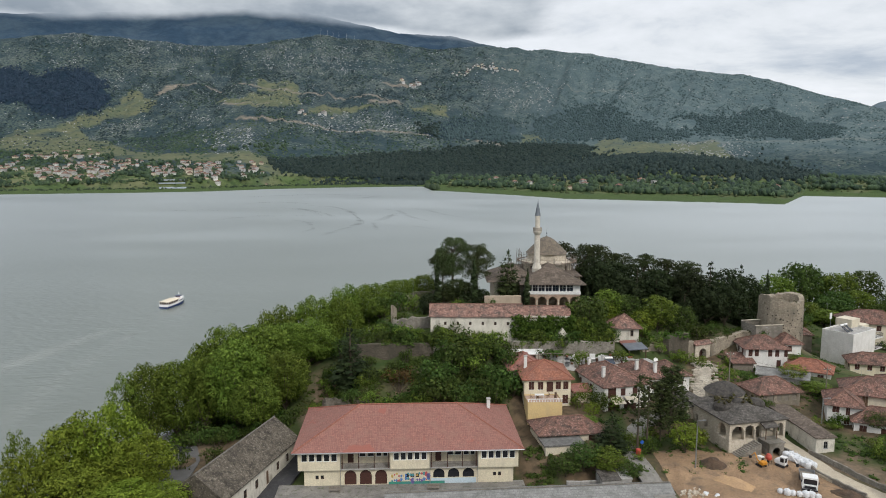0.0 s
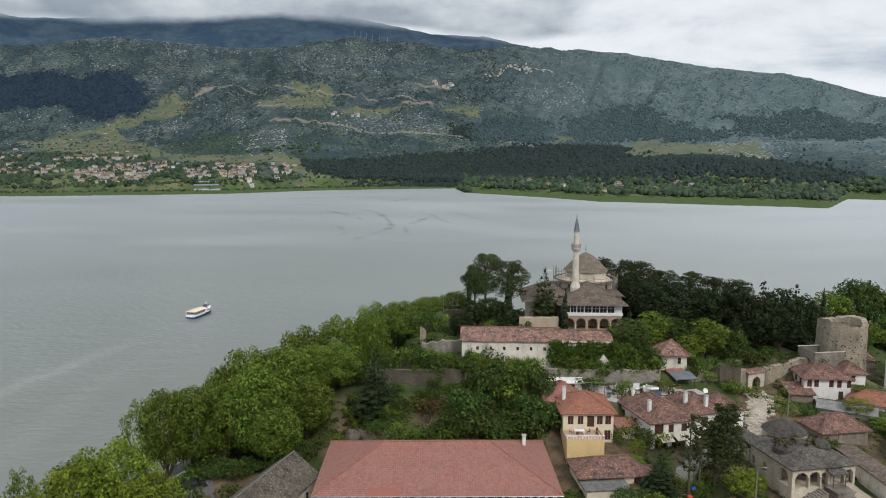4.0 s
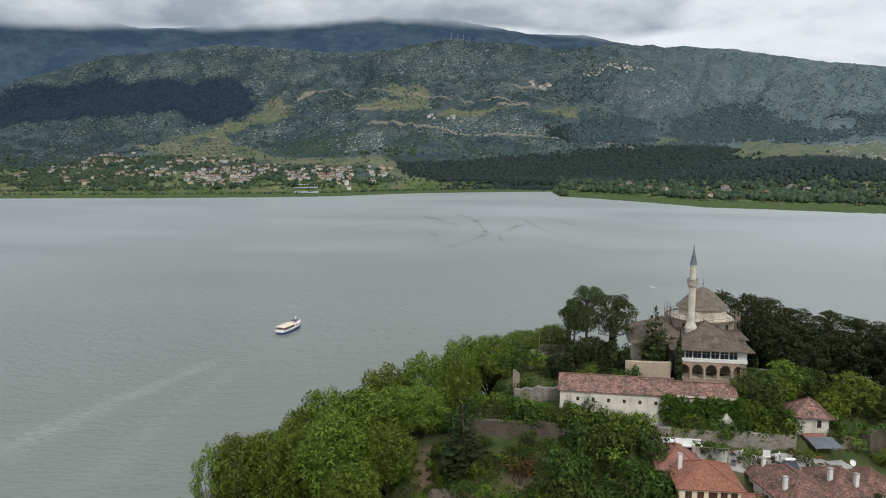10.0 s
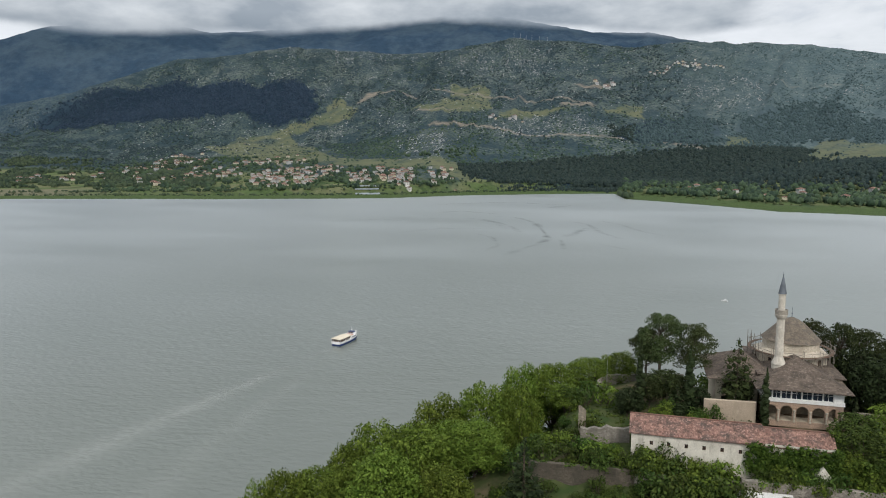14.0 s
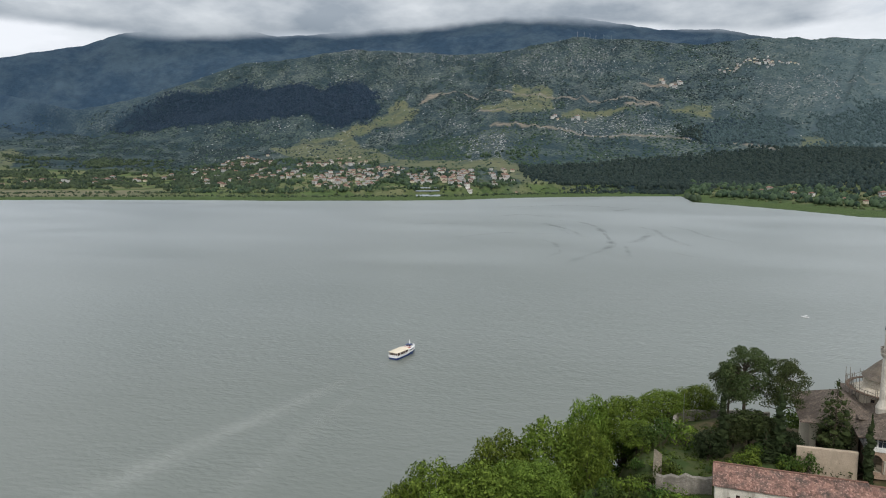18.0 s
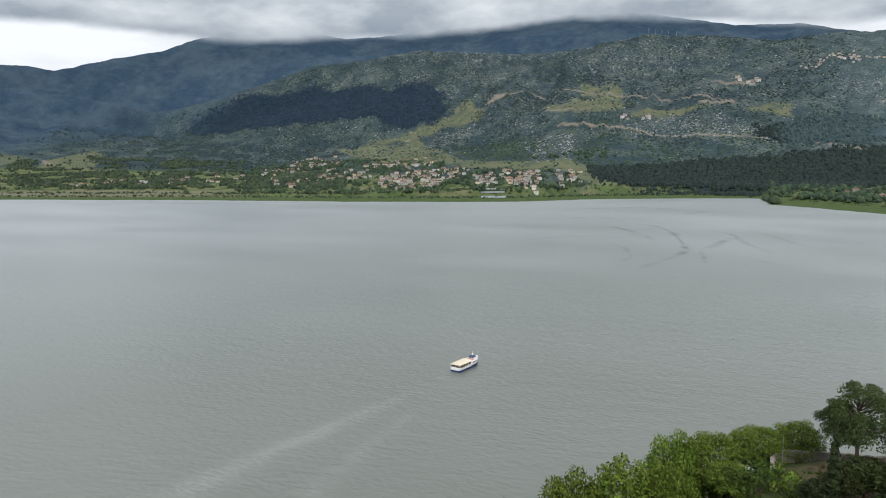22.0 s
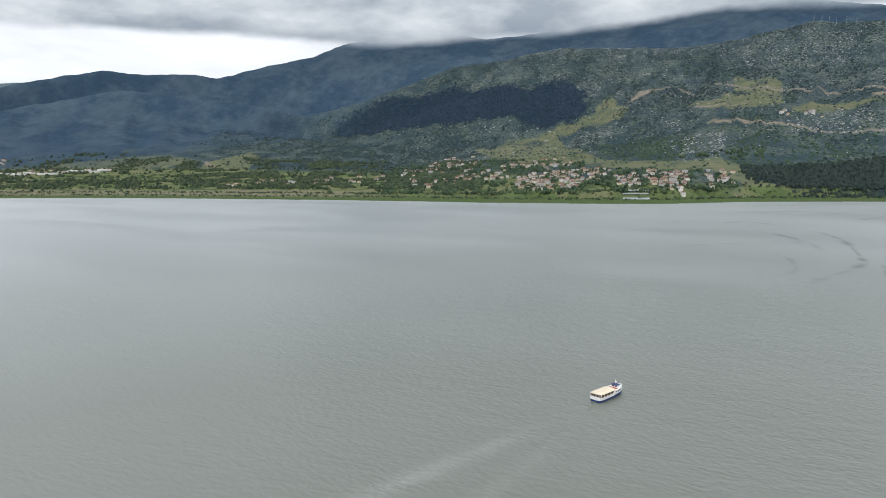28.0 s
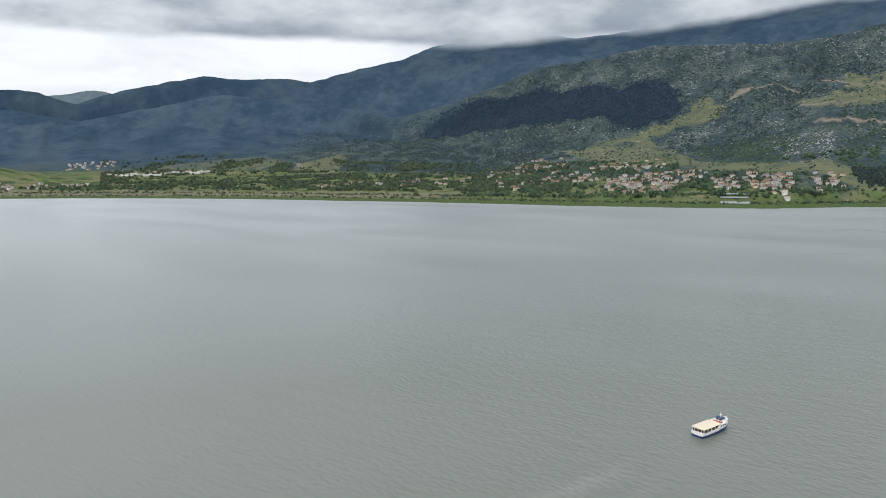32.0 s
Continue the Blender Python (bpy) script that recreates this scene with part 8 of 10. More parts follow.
for x, y, s in [(9.6, 152.2, 1.15), (3.6, 152.4, 0.8), (22.6, 143.6, 0.7), (29.4, 146.4, 0.9), (38.0, 147.4, 0.8), (26.8, 134.6, 0.9), (29.2, 137.6, 1.0), (33.0, 133.0, 1.0)]:
    plant("shrub", SHRUBS[2], x, y, gz(x, y), s, rnd.uniform(0, 360), "bright green bush in a garden", "shrub", "garden shrubs", s * 1.3)


def ivy_mass(name, x0, x1, y, z0, z1, seed, label, thick=0.5, many=1.6):
    rng = np.random.default_rng(seed)
    lobes = [((rng.uniform(x0, x1), y + rng.uniform(-0.3, 0.3) * thick, rng.uniform(z0, z1)), (rng.uniform(0.5, 1.0), thick, rng.uniform(0.4, 0.8))) for _ in range(int((x1 - x0) * (z1 - z0) * many))]
    P, F = foliage(lobes, 0.22, 2.4, rng)
    return tagged(new(name, soup(name, P, F, LEAF_IVY)), label, "ivy")


ivy_mass("ivy", 15.4, 29.2, 152.7, 21.2, 25.9, 3, "thick green ivy covering the limewashed wall", 0.7, 4.6)
ivy_mass("bank_ivy", 28.5, 37.2, 152.6, 20.8, 24.6, 13, "ivy and brambles heaped on the fortress wall", 1.0, 2.0)
ivy_mass("roof_ivy", 27.6, 29.4, 156.0, 25.5, 27.9, 4, "ivy climbing over the roof end", 1.6)
ivy_mass("vine_arbour", 20.5, 25.5, 147.2, 19.0, 19.5, 5, "green vine over a garden arbour", 1.3, 5)
ivy_mass("wall_creeper", 44.5, 57, 158.3, 19.8, 21.0, 6, "green creeper on top of the bastion", 1.0)
ivy_mass("yard_vine", 74, 79, 131.0, 10.2, 11.2, 7, "green vine over a yard", 1.4)


def ground_cover(name, areas, n, material, label, seed, lo=0.25, hi=0.7):
    """Weeds and low growth over stretches of ground, too many to count."""
    rng = np.random.default_rng(seed)
    lobes = []
    for k in range(n):
        x0, x1, y0, y1 = areas[k % len(areas)]
        x, y = rng.uniform(x0, x1), rng.uniform(y0, y1)
        if clear_of_buildings(x, y) and smooth_noise(np.array([x / 4]), np.array([y / 4]), seed, 3)[0] > -0.2:
            r = rng.uniform(lo, hi)
            lobes.append(((x, y, gz(x, y) + r * 0.15), (r * 1.3, r * 1.3, r * 0.7)))
    P, F = foliage(lobes, 0.17, 1.5, rng, core=0.5, up=0.8)
    tagged(new(name, soup(name, P, F, material)), label, "weeds", kind="stuff")


ground_cover("garden_weeds", [(-30, 16, 132, 150), (-26, 0, 134, 149.2), (-22, 0, 150, 184), (-26, 0, 134, 149.2), (14, 19, 112, 150)], 3000, LEAF_MID, "low weeds and brambles over the garden slope", 31)
ground_cover("yard_weeds", [(26, 52, 112, 140), (58, 92, 124, 162), (44, 80, 150, 178), (70, 92, 96, 126), (84, 130, 170, 215)], 1700, LEAF_MID, "weeds and low growth between the houses", 32)
ground_cover("gate_grass", [(60, 76, 144, 160), (60, 72, 140, 158)], 900, LEAF_LIGHT, "fresh green grass and weeds below the gate", 34, 0.12, 0.32)
ground_cover("bank_grass", [(-30, -12, 131.5, 143), (-4, 8, 133, 141)], 900, LEAF_DRY, "dry grass and brambles on the garden bank", 35, 0.2, 0.6)
ground_cover("hill_grass_tufts", [(-8, 40, 160, 200), (36, 66, 164, 196)], 600, LEAF_MID, "grass tufts on the mosque hill", 33, 0.2, 0.45)


def wall_weeds(name, pts, tops, n, seed, label):
    """Grass and weeds rooted along the broken top of a wall."""
    rng = np.random.default_rng(seed)
    p, lobes = np.array(pts, float), []
    for _ in range(n):
        u = rng.uniform(0, len(p) - 1)
        k, f = int(u), u - int(u)
        q = p[k] + (p[min(k + 1, len(p) - 1)] - p[k]) * f
        z = tops[0] + (tops[1] - tops[0]) * u / (len(p) - 1)
        r = rng.uniform(0.25, 0.6)
        lobes.append(((q[0] + rng.normal(0, 0.25), q[1] + rng.normal(0, 0.25), z + rng.uniform(-0.35, 0.1)), (r * 1.3, r, r * 0.7)))
    P, F = foliage(lobes, 0.18, 2.0, rng, core=0.5)
    tagged(new(name, soup(name, P, F, LEAF_DRY if seed % 2 else LEAF_MID)), label, "weeds", kind="stuff")


wall_weeds("wall_top_weeds", [(44.3, 153.2), (50, 156.5), (54.5, 159.5), (57.0, 160.6)], (19.6, 18.4), 40, 3, "dry grass growing on the broken wall top")
wall_weeds("bastion_weeds", [(50.5, 155.6), (54, 158.6), (56.5, 159.6)], (20.4, 20.6), 34, 4, "green weeds on top of the bastion")
wall_weeds("curtain_wall_weeds", [(62.9, 162.4), (67, 164.7), (72, 166.3), (76, 167.0)], (17.9, 19.6), 60, 5, "dry grass along the curtain wall top")
wall_weeds("garden_wall_weeds", [(-19.5, 149.6), (-10, 149.8), (-2, 150.0), (6, 150.4), (14.3, 150)], (20.5, 20.6), 120, 8, "creeping weeds hanging over the garden wall")
wall_weeds("fortress_wall_weeds", [(14.3, 150), (24, 150.2), (37.5, 150.5)], (21.1, 20.9), 50, 10, "tufts of weeds on the fortress wall")
wall_weeds("tower_weeds", [(83.8 + 4.3 * math.cos(a * 0.7), 171.8 + 4.3 * math.sin(a * 0.7)) for a in range(10)], (25.6, 25.6), 50, 7, "dry grass on the ruined tower top")
library()

# ---------------------------------------------------------------- boats, vehicles and small things
def hull_mesh(name, L, Wd, stations, material):
    """A hull from cross sections: (place along 0..1, half width, keel height, deck height)."""
    bm, rows = bmesh.new(), []
    for t, hw, kz, dz in stations:
        y = (t - 0.5) * L
        hw *= Wd / 2
        rows.append([bm.verts.new((x, y, z)) for x, z in ((-hw, dz), (-hw * 0.92, kz * 0.4 + dz * 0.3), (-hw * 0.45, kz), (hw * 0.45, kz), (hw * 0.92, kz * 0.4 + dz * 0.3), (hw, dz))])
    for a, b in zip(rows[:-1], rows[1:]):
        for k in range(5):
            bm.faces.new((a[k], a[k + 1], b[k + 1], b[k]))
        bm.faces.new((a[5], a[0], b[0], b[5]))
    bm.faces.new(rows[0])
    bm.faces.new(rows[-1][::-1])
    me = bpy.data.meshes.new(name)
    bm.to_mesh(me)
    bm.free()
    me.materials.append(material)
    return me


BOAT_WHITE = two_tone("boat_white_paint", (0.80, 0.80, 0.79), (0.74, 0.74, 0.73), 0.6, rough=0.35, relief=0.05)
BOAT_BLUE = two_tone("boat_blue_paint", (0.018, 0.045, 0.16), (0.014, 0.035, 0.12), 0.6, rough=0.35, relief=0.05)
BOAT_ROOF = two_tone("cream_canopy", (0.74, 0.66, 0.52), (0.68, 0.60, 0.47), 0.6, relief=0.1)
RED_PAINT = two_tone("red_paint", (0.45, 0.07, 0.045), (0.36, 0.06, 0.04), 0.6, rough=0.45, relief=0.05)


def ferry(x, y, turn):
    b = thing("passenger_boat", pose(x, y, 0.0, 0, 0, turn), "white passenger boat with a blue hull and cream canopy", "boat")
    L, W = 14.6, 4.4
    st = [(0, 0.88, -0.5, 0.75), (0.15, 0.98, -0.6, 0.72), (0.5, 1.0, -0.6, 0.80), (0.75, 0.88, -0.5, 1.05), (0.9, 0.54, -0.2, 1.4), (1.0, 0.05, 0.6, 1.75)]
    part("hull", hull_mesh("hull", L, W, st, BOAT_BLUE), BOAT_BLUE, b)
    part("hull_upper", hull_mesh("hull_upper", L + 0.15, W * 1.02, [(0, 0.9, 0.62, 1.6), (0.15, 1.0, 0.6, 1.5), (0.48, 1.02, 0.66, 1.6), (0.53, 1.02, 0.7, 2.35), (0.75, 0.92, 0.92, 2.5), (0.9, 0.58, 1.25, 2.7), (1.0, 0.06, 1.6, 2.9)], BOAT_WHITE), BOAT_WHITE, b)
    # the open space is a solid box, canopy shade put into its colour
    part("saloon", boxed(-1.95, 1.95, -6.9, 0.4, 1.45, 2.6), two_tone("saloon_shade", (0.09, 0.055, 0.04), (0.05, 0.035, 0.03), 1.5), b, "solid dark box painted as the shaded open saloon")
    post = boxed(-0.06, 0.06, -0.08, 0.08, 1.45, 2.75)
    me = bpy.data.meshes.new("canopy_post")
    post.to_mesh(me)
    post.free()
    me.materials.append(BOAT_WHITE)
    for sx in (-2.02, 2.02):
        for i in range(5):
            part("canopy_post", me, None, b, m=pose(sx * (0.94 if i == 0 else 1), -6.9 + 1.75 * i, 0))
    for i in range(3):
        part("canopy_post", me, None, b, m=pose(-1.1 + 1.1 * i, -7.0, 0))
    bm = bmesh.new()
    cross = [(-2.25, 2.62), (-2.2, 2.74), (-1.1, 2.88), (0, 2.93), (1.1, 2.88), (2.2, 2.74), (2.25, 2.62)]
    ends = [[bm.verts.new((px * k, py, pz)) for px, pz in cross] for py, k in ((-7.5, 0.93), (-6.6, 1.0), (1.1, 1.0))]
    for p, q in zip(ends[:-1], ends[1:]):
        for i in range(6):
            bm.faces.new((p[i], p[i + 1], q[i + 1], q[i]))
        bm.faces.new((p[6], p[0], q[0], q[6]))
    bm.faces.new(ends[0])
    bm.faces.new(ends[-1][::-1])
    part("canopy", bm, BOAT_ROOF, b, "cream canvas canopy")
    for sx in (-1, 1):
        for i, (y0, hw) in enumerate(((1.2, 0.985), (2.35, 0.955), (3.5, 0.90))):
            part("side_window", boxed(-0.07, 0.07, -0.42, 0.42, -0.2, 0.2, bevel=0.03), BLUE_GLASS, b, "dark cabin window", m=pose(sx * hw * W / 2 * 0.99, y0, 1.98, 0, 0, sx * (2 + 3 * i)))
    part("foredeck", boxed(-1.55, 1.55, 1.3, 3.0, 2.42, 2.52), RED_PAINT, b, "red upper deck mat")
    house = part("wheelhouse", shell(bmesh.new(), 2.3, 1.6, 2.4, 3.25, {"b": [(0.2, 1.05, 2.7, 3.1), (1.25, 2.1, 2.7, 3.1)], "f": [(0.2, 1.05, 2.7, 3.1), (1.25, 2.1, 2.7, 3.1)]}, 0.08, y=4.0), BOAT_WHITE, b)
    part("windscreen", boxed(-1.02, 1.02, 3.3, 4.7, 2.5, 3.2), BLUE_GLASS, house)
    part("wheelhouse_roof", boxed(-1.3, 1.3, 3.0, 5.0, 3.25, 3.36, bevel=0.03), BOAT_BLUE, house, "blue wheelhouse roof")
    part("mast", bar(bmesh.new(), (0, 4.2, 3.36), (0, 4.1, 5.0), 0.07), BOAT_WHITE, b)
    part("radar", lathe(bmesh.new(), [(0.05, 4.0), (0.32, 4.02), (0.32, 4.2), (0.05, 4.25)], 12, 0.0, 4.15), BOAT_WHITE, b)
    part("flag_staff", bar(bmesh.new(), (0, 7.0, 2.7), (0, 7.4, 4.0), 0.04), METAL, b)
    for sx in (-1, 1):
        bm = bmesh.new()
        for z in (2.75, 3.1):
            bar(bm, (sx * 1.85, 4.4, z), (sx * 1.2, 5.8, z + 0.08), 0.025, 5)
            bar(bm, (sx * 1.2, 5.8, z + 0.08), (0.05 * sx, 7.1, z + 0.2), 0.025, 5)
        part("railing", bm, METAL, b)
    for i in range(3):
        part("tyre_fender", lathe(bmesh.new(), [(0.2, -0.1), (0.34, -0.1), (0.34, 0.1), (0.2, 0.1)], 12), DARK_METAL, b, m=pose(-2.3, -4 + i * 3, 0.7, 0, 90, 0))
    return b


ferry(-111.5, 287.0, -10.5)
skiff = thing("small_motorboat", pose(41.8, 410.3, 0, 0, 0, 70) @ Matrix.Scale(0.6, 4), "small white motorboat far out on the lake", "boat")
part("hull", hull_mesh("hull", 5.6, 2.0, [(0, 0.85, -0.2, 0.6), (0.5, 1, -0.25, 0.65), (0.8, 0.7, -0.1, 0.8), (1, 0.05, 0.4, 0.95)], BOAT_WHITE), BOAT_WHITE, skiff)
part("canopy", boxed(-0.8, 0.8, -1.6, 0.4, 1.6, 1.68), BOAT_WHITE, skiff)
for sx in (-0.75, 0.75):
    for sy in (-1.5, 0.3):
        part("canopy_post", bar(bmesh.new(), (sx, sy, 0.55), (sx, sy, 1.6), 0.03), METAL, skiff)


def wake():
    """Pale disturbed water left behind the boat: two spreading bands."""
    m, nd, lk, b = mat("wake_foam", 0.5, 0, 0.3)
    at = nd.new("ShaderNodeAttribute")
    at.attribute_name = "foam"
    n = noise_fac(nd, lk, 0.06, 6, 0.2, 0.58)
    n2 = noise_fac(nd, lk, 0.55, 5, 0.30, 0.66, (1.0, 2.2, 1.0))
    mul, mul2 = nd.new("ShaderNodeMath"), nd.new("ShaderNodeMath")
    mul.operation = mul2.operation = "MULTIPLY"
    lk.new(n, mul.inputs[0])
    lk.new(n2, mul.inputs[1])
    lk.new(mul.outputs[0], mul2.inputs[0])
    lk.new(at.outputs["Fac"], mul2.inputs[1])
    b.inputs["Base Color"].default_value = (0.50, 0.52, 0.49, 1)
    tr, mx = nd.new("ShaderNodeBsdfTransparent"), nd.new("ShaderNodeMixShader")
    lk.new(mul2.outputs[0], mx.inputs[0])
    lk.new(tr.outputs[0], mx.inputs[1])
    lk.new(b.outputs[0], mx.inputs[2])
    lk.new(mx.outputs[0], nd["Material Output"].inputs["Surface"])
    for name, x_end, w0, w1, gain in (("boat_wake", -141.0, 5.0, 26.0, 0.46), ("boat_wake_side", -96.0, 3.0, 20.0, 0.20)):
        ts, us = np.linspace(0, 1, 90), np.linspace(-1, 1, 9)
        T, U = np.meshgrid(ts, us)
        cx = -112.9 + (x_end + 112.9) * T ** 0.9 + 0.9 * np.sin(T * 9)
        cy = 279.5 + (95 - 279.5) * T
        w = w0 + (w1 - w0) * T
        P = np.stack([cx + U * w / 2, cy, np.full_like(T, 0.035)], -1).reshape(-1, 3)
        me = grid_mesh(name, P, 90, 9, m)
        attr(me, "foam", (gain * (1 - np.abs(U)) ** 1.2 * (1 - T) ** 0.35 * (0.18 * ease(0, 0.03, T) + 0.82 * ease(0.12, 0.34, T))).ravel())
        tagged(new(name, me), "pale streak of disturbed water behind the boat", "wake", kind="stuff")


wake()


def calm_streaks():
    """Curling dark sheets far out on the lake, painting in smooth water's different reflection."""
    m, nd, lk, b = mat("calm_water_tint", 0.4, 0, 0.3)
    at, mul = nd.new("ShaderNodeAttribute"), nd.new("ShaderNodeMath")
    at.attribute_name, mul.operation = "calm", "MULTIPLY"
    lk.new(noise_fac(nd, lk, 0.05, 5, 0.35, 0.65), mul.inputs[0])
    lk.new(at.outputs["Fac"], mul.inputs[1])
    # dark diffuse colour replaces the changed reflection of calm water
    b.inputs["Base Color"].default_value = (0.075, 0.088, 0.090, 1)
    tr, mx = nd.new("ShaderNodeBsdfTransparent"), nd.new("ShaderNodeMixShader")
    lk.new(mul.outputs[0], mx.inputs[0])
    lk.new(tr.outputs[0], mx.inputs[1])
    lk.new(b.outputs[0], mx.inputs[2])
    lk.new(mx.outputs[0], nd["Material Output"].inputs["Surface"])
    for k, (pts, wide, gain) in enumerate(CALM):
        p = np.array(pts, float)
        u, t = np.linspace(0, len(p) - 1, 60), np.arange(len(p))
        cx, cy = np.interp(u, t, p[:, 0]), np.interp(u, t, p[:, 1])
        for _ in range(6):
            cx[1:-1], cy[1:-1] = (cx[:-2] + cx[1:-1] + cx[2:]) / 3, (cy[:-2] + cy[1:-1] + cy[2:]) / 3
        dx, dy = np.gradient(cx), np.gradient(cy)
        n = np.hypot(dx, dy) + 1e-6
        U = np.linspace(-1, 1, 7)[:, None]
        w = wide * (0.6 + 0.5 * smooth_noise(u * 1.7, u * 0 + k, 4, 3))
        P = np.stack([cx - dy / n * w * U, cy + dx / n * w * U, np.full((7, 60), 0.03)], -1)
        me = grid_mesh("calm_streak", P.reshape(-1, 3), 60, 7, m)
        end = np.sin(np.pi * np.linspace(0, 1, 60)) ** 0.6
        attr(me, "calm", (1.0 * gain * (1 - np.abs(U)) * end).ravel())
        tagged(new("calm_water_streak", me), "curling dark sheet painted in for the reflection of smooth water", "water", kind="stuff")


CALM = [
    ([(-191, 853), (-160, 832), (-133, 786), (-111, 723)], 8, 0.31),
    ([(-175, 908), (-141, 893), (-113, 833), (-91, 740), (-78, 671), (-80, 628), (-90, 596), (-96, 548)], 7, 0.36),
    ([(-63, 689), (-57, 740), (-50, 782)], 9, 0.31),
    ([(-73, 853), (-51, 819), (-36, 742), (-14, 682)], 8, 0.25),
    ([(-67, 670), (-56, 596)], 6, 0.25),
    ([(-126, 1076), (-103, 1132)], 14, 0.31),
    ([(-309, 1110), (-209, 1199), (-87, 1137)], 18, 0.21),
    ([(-228, 686), (-198, 741), (-141, 747)], 8, 0.18),
    ([(-267, 935), (-234, 986), (-178, 943)], 12, 0.18),
    ([(-246, 846), (-214, 872), (-176, 858), (-150, 812), (-128, 744)], 7, 0.20),
    ([(-152, 700), (-128, 668), (-112, 610), (-116, 566)], 5, 0.18),
    ([(-40, 868), (-16, 826), (2, 764), (26, 720)], 8, 0.18),
    ([(-330, 800), (-290, 828), (-246, 808)], 8, 0.14),
    ([(-30, 640), (-10, 612), (20, 604)], 5, 0.14),
]
calm_streaks()


def truck(x, y, turn):
    t = thing("flatbed_truck", pose(x, y, gz(x, y) + 0.15, 0, 0, turn), "white flatbed lorry parked on sandy ground", "truck")
    part("chassis", boxed(-0.45, 0.45, -3.0, 2.6, 0.55, 0.8), DARK_METAL, t)
    bm = shell(bmesh.new(), 2.2, 1.7, 0.6, 2.5, {"f": [(0.15, 2.05, 1.45, 2.3)], "l": [(0.4, 1.4, 1.5, 2.25)], "r": [(0.4, 1.4, 1.5, 2.25)]}, 0.05, y=-2.4)
    box(bm, -1.1, 1.1, -3.25, -1.55, 2.5, 2.56)
    cab = part("cab", bm, BOAT_WHITE, t)
    part("cab_inside", boxed(-1.0, 1.0, -3.15, -1.65, 0.7, 2.44), GLASS, cab, "dark windows of the cab")
    part("grille", boxed(-0.8, 0.8, -3.32, -3.252, 0.75, 1.2), DARK_METAL, cab)
    part("bumper", boxed(-1.12, 1.12, -3.4, -3.255, 0.45, 0.7), DARK_METAL, t)
    for sx in (-0.85, 0.85):
        part("headlight", boxed(sx - 0.14, sx + 0.14, -3.3, -3.256, 0.8, 1.0), METAL, cab)
        part("mirror", boxed(sx * 1.45 - 0.08, sx * 1.45 + 0.08, -3.1, -3.0, 1.6, 2.0), DARK_METAL, cab)
    part("bed", boxed(-1.15, 1.15, -1.4, 2.9, 0.95, 1.05), GREY_WOOD, t)
    for x0, x1, y0, y1 in ((-1.15, -1.1, -1.4, 2.9), (1.1, 1.15, -1.4, 2.9), (-1.1, 1.1, 2.85, 2.9), (-1.1, 1.1, -1.4, -1.35)):
        part("side_board", boxed(x0, x1, y0, y1, 1.05, 1.5), METAL, t)
    for sx in (-0.95, 0.95):
        for sy in (-2.3, 1.6):
            w = part("wheel", lathe(bmesh.new(), [(0.3, -0.13), (0.46, -0.13), (0.48, 0), (0.46, 0.13), (0.3, 0.13)], 16), DARK_METAL, t, m=pose(sx, sy, 0.46, 0, 90, 0))
            part("rim", lathe(bmesh.new(), [(0.29, -0.1), (0.29, 0.1)], 12), METAL, w)


truck(59.2, 108.6, -22)


def digger(x, y, turn, colour, label, s=1.0):
    t = thing("mini_excavator", pose(x, y, gz(x, y) + 0.15, 0, 0, turn) @ Matrix.Scale(s, 4), label, "excavator", "site machines")
    for sx in (-0.75, 0.75):
        bm = bmesh.new()
        box(bm, sx - 0.2, sx + 0.2, -1.1, 1.1, 0, 0.55, bevel=0.15)
        part("track", bm, DARK_METAL, t)
    part("turntable", boxed(-0.5, 0.5, -0.5, 0.5, 0.3, 0.62), DARK_METAL, t)
    part("body", boxed(-0.85, 0.85, -0.2, 1.3, 0.62, 1.5, bevel=0.12), colour, t)
    bm = shell(bmesh.new(), 1.1, 1.2, 0.62, 2.3, {f: [(0.12, 0.98, 1.2, 2.15)] for f in "fbl"}, 0.04, x=-0.3, y=-0.5)
    box(bm, -0.9, 0.3, -1.15, 0.15, 2.3, 2.38)
    cab = part("cab", bm, WHITE_PAINT, t)
    part("cab_inside", boxed(-0.8, 0.2, -1.05, 0.05, 0.65, 2.25), GLASS, cab)
    bm = bmesh.new()
    bar(bm, (0.45, -0.5, 1.1), (0.45, -1.8, 2.9), 0.16, 6, 0.12)
    bar(bm, (0.45, -1.8, 2.9), (0.45, -3.1, 1.6), 0.12, 6, 0.08)
    part("boom", bm, colour, t)
    bm = bmesh.new()
    box(bm, 0.1, 0.8, -3.5, -3.0, 0.9, 1.6, bevel=0.1)
    part("bucket", bm, DARK_METAL, t)


ORANGE = two_tone("orange_machine_paint", (0.62, 0.28, 0.03), (0.5, 0.22, 0.03), 0.8, rough=0.5)
digger(57.6, 114.2, 35, WHITE_PAINT, "white mini excavator on the building site", 0.78)
digger(54.0, 114.0, 200, ORANGE, "orange and yellow mini excavator by the stair", 0.66)
part_red = thing("cement_mixer", pose(55.6, 114.8, gz(55.6, 114.8) + 0.1, 0, 0, 30), "red cement mixer beside the excavators", "cement mixer")
part("drum", lathe(bmesh.new(), [(0.25, 0.7), (0.55, 1.0), (0.55, 1.4), (0.3, 1.8)], 14), RED_PAINT, part_red)
for sx in (-0.5, 0.5):
    part("leg", bar(bmesh.new(), (sx, -0.4, 0), (sx * 0.7, 0, 1.2), 0.04), DARK_METAL, part_red)
    part("wheel", lathe(bmesh.new(), [(0.22, -0.05), (0.25, 0), (0.22, 0.05)], 12), DARK_METAL, part_red, m=pose(sx, 0.4, 0.25, 0, 90, 0))
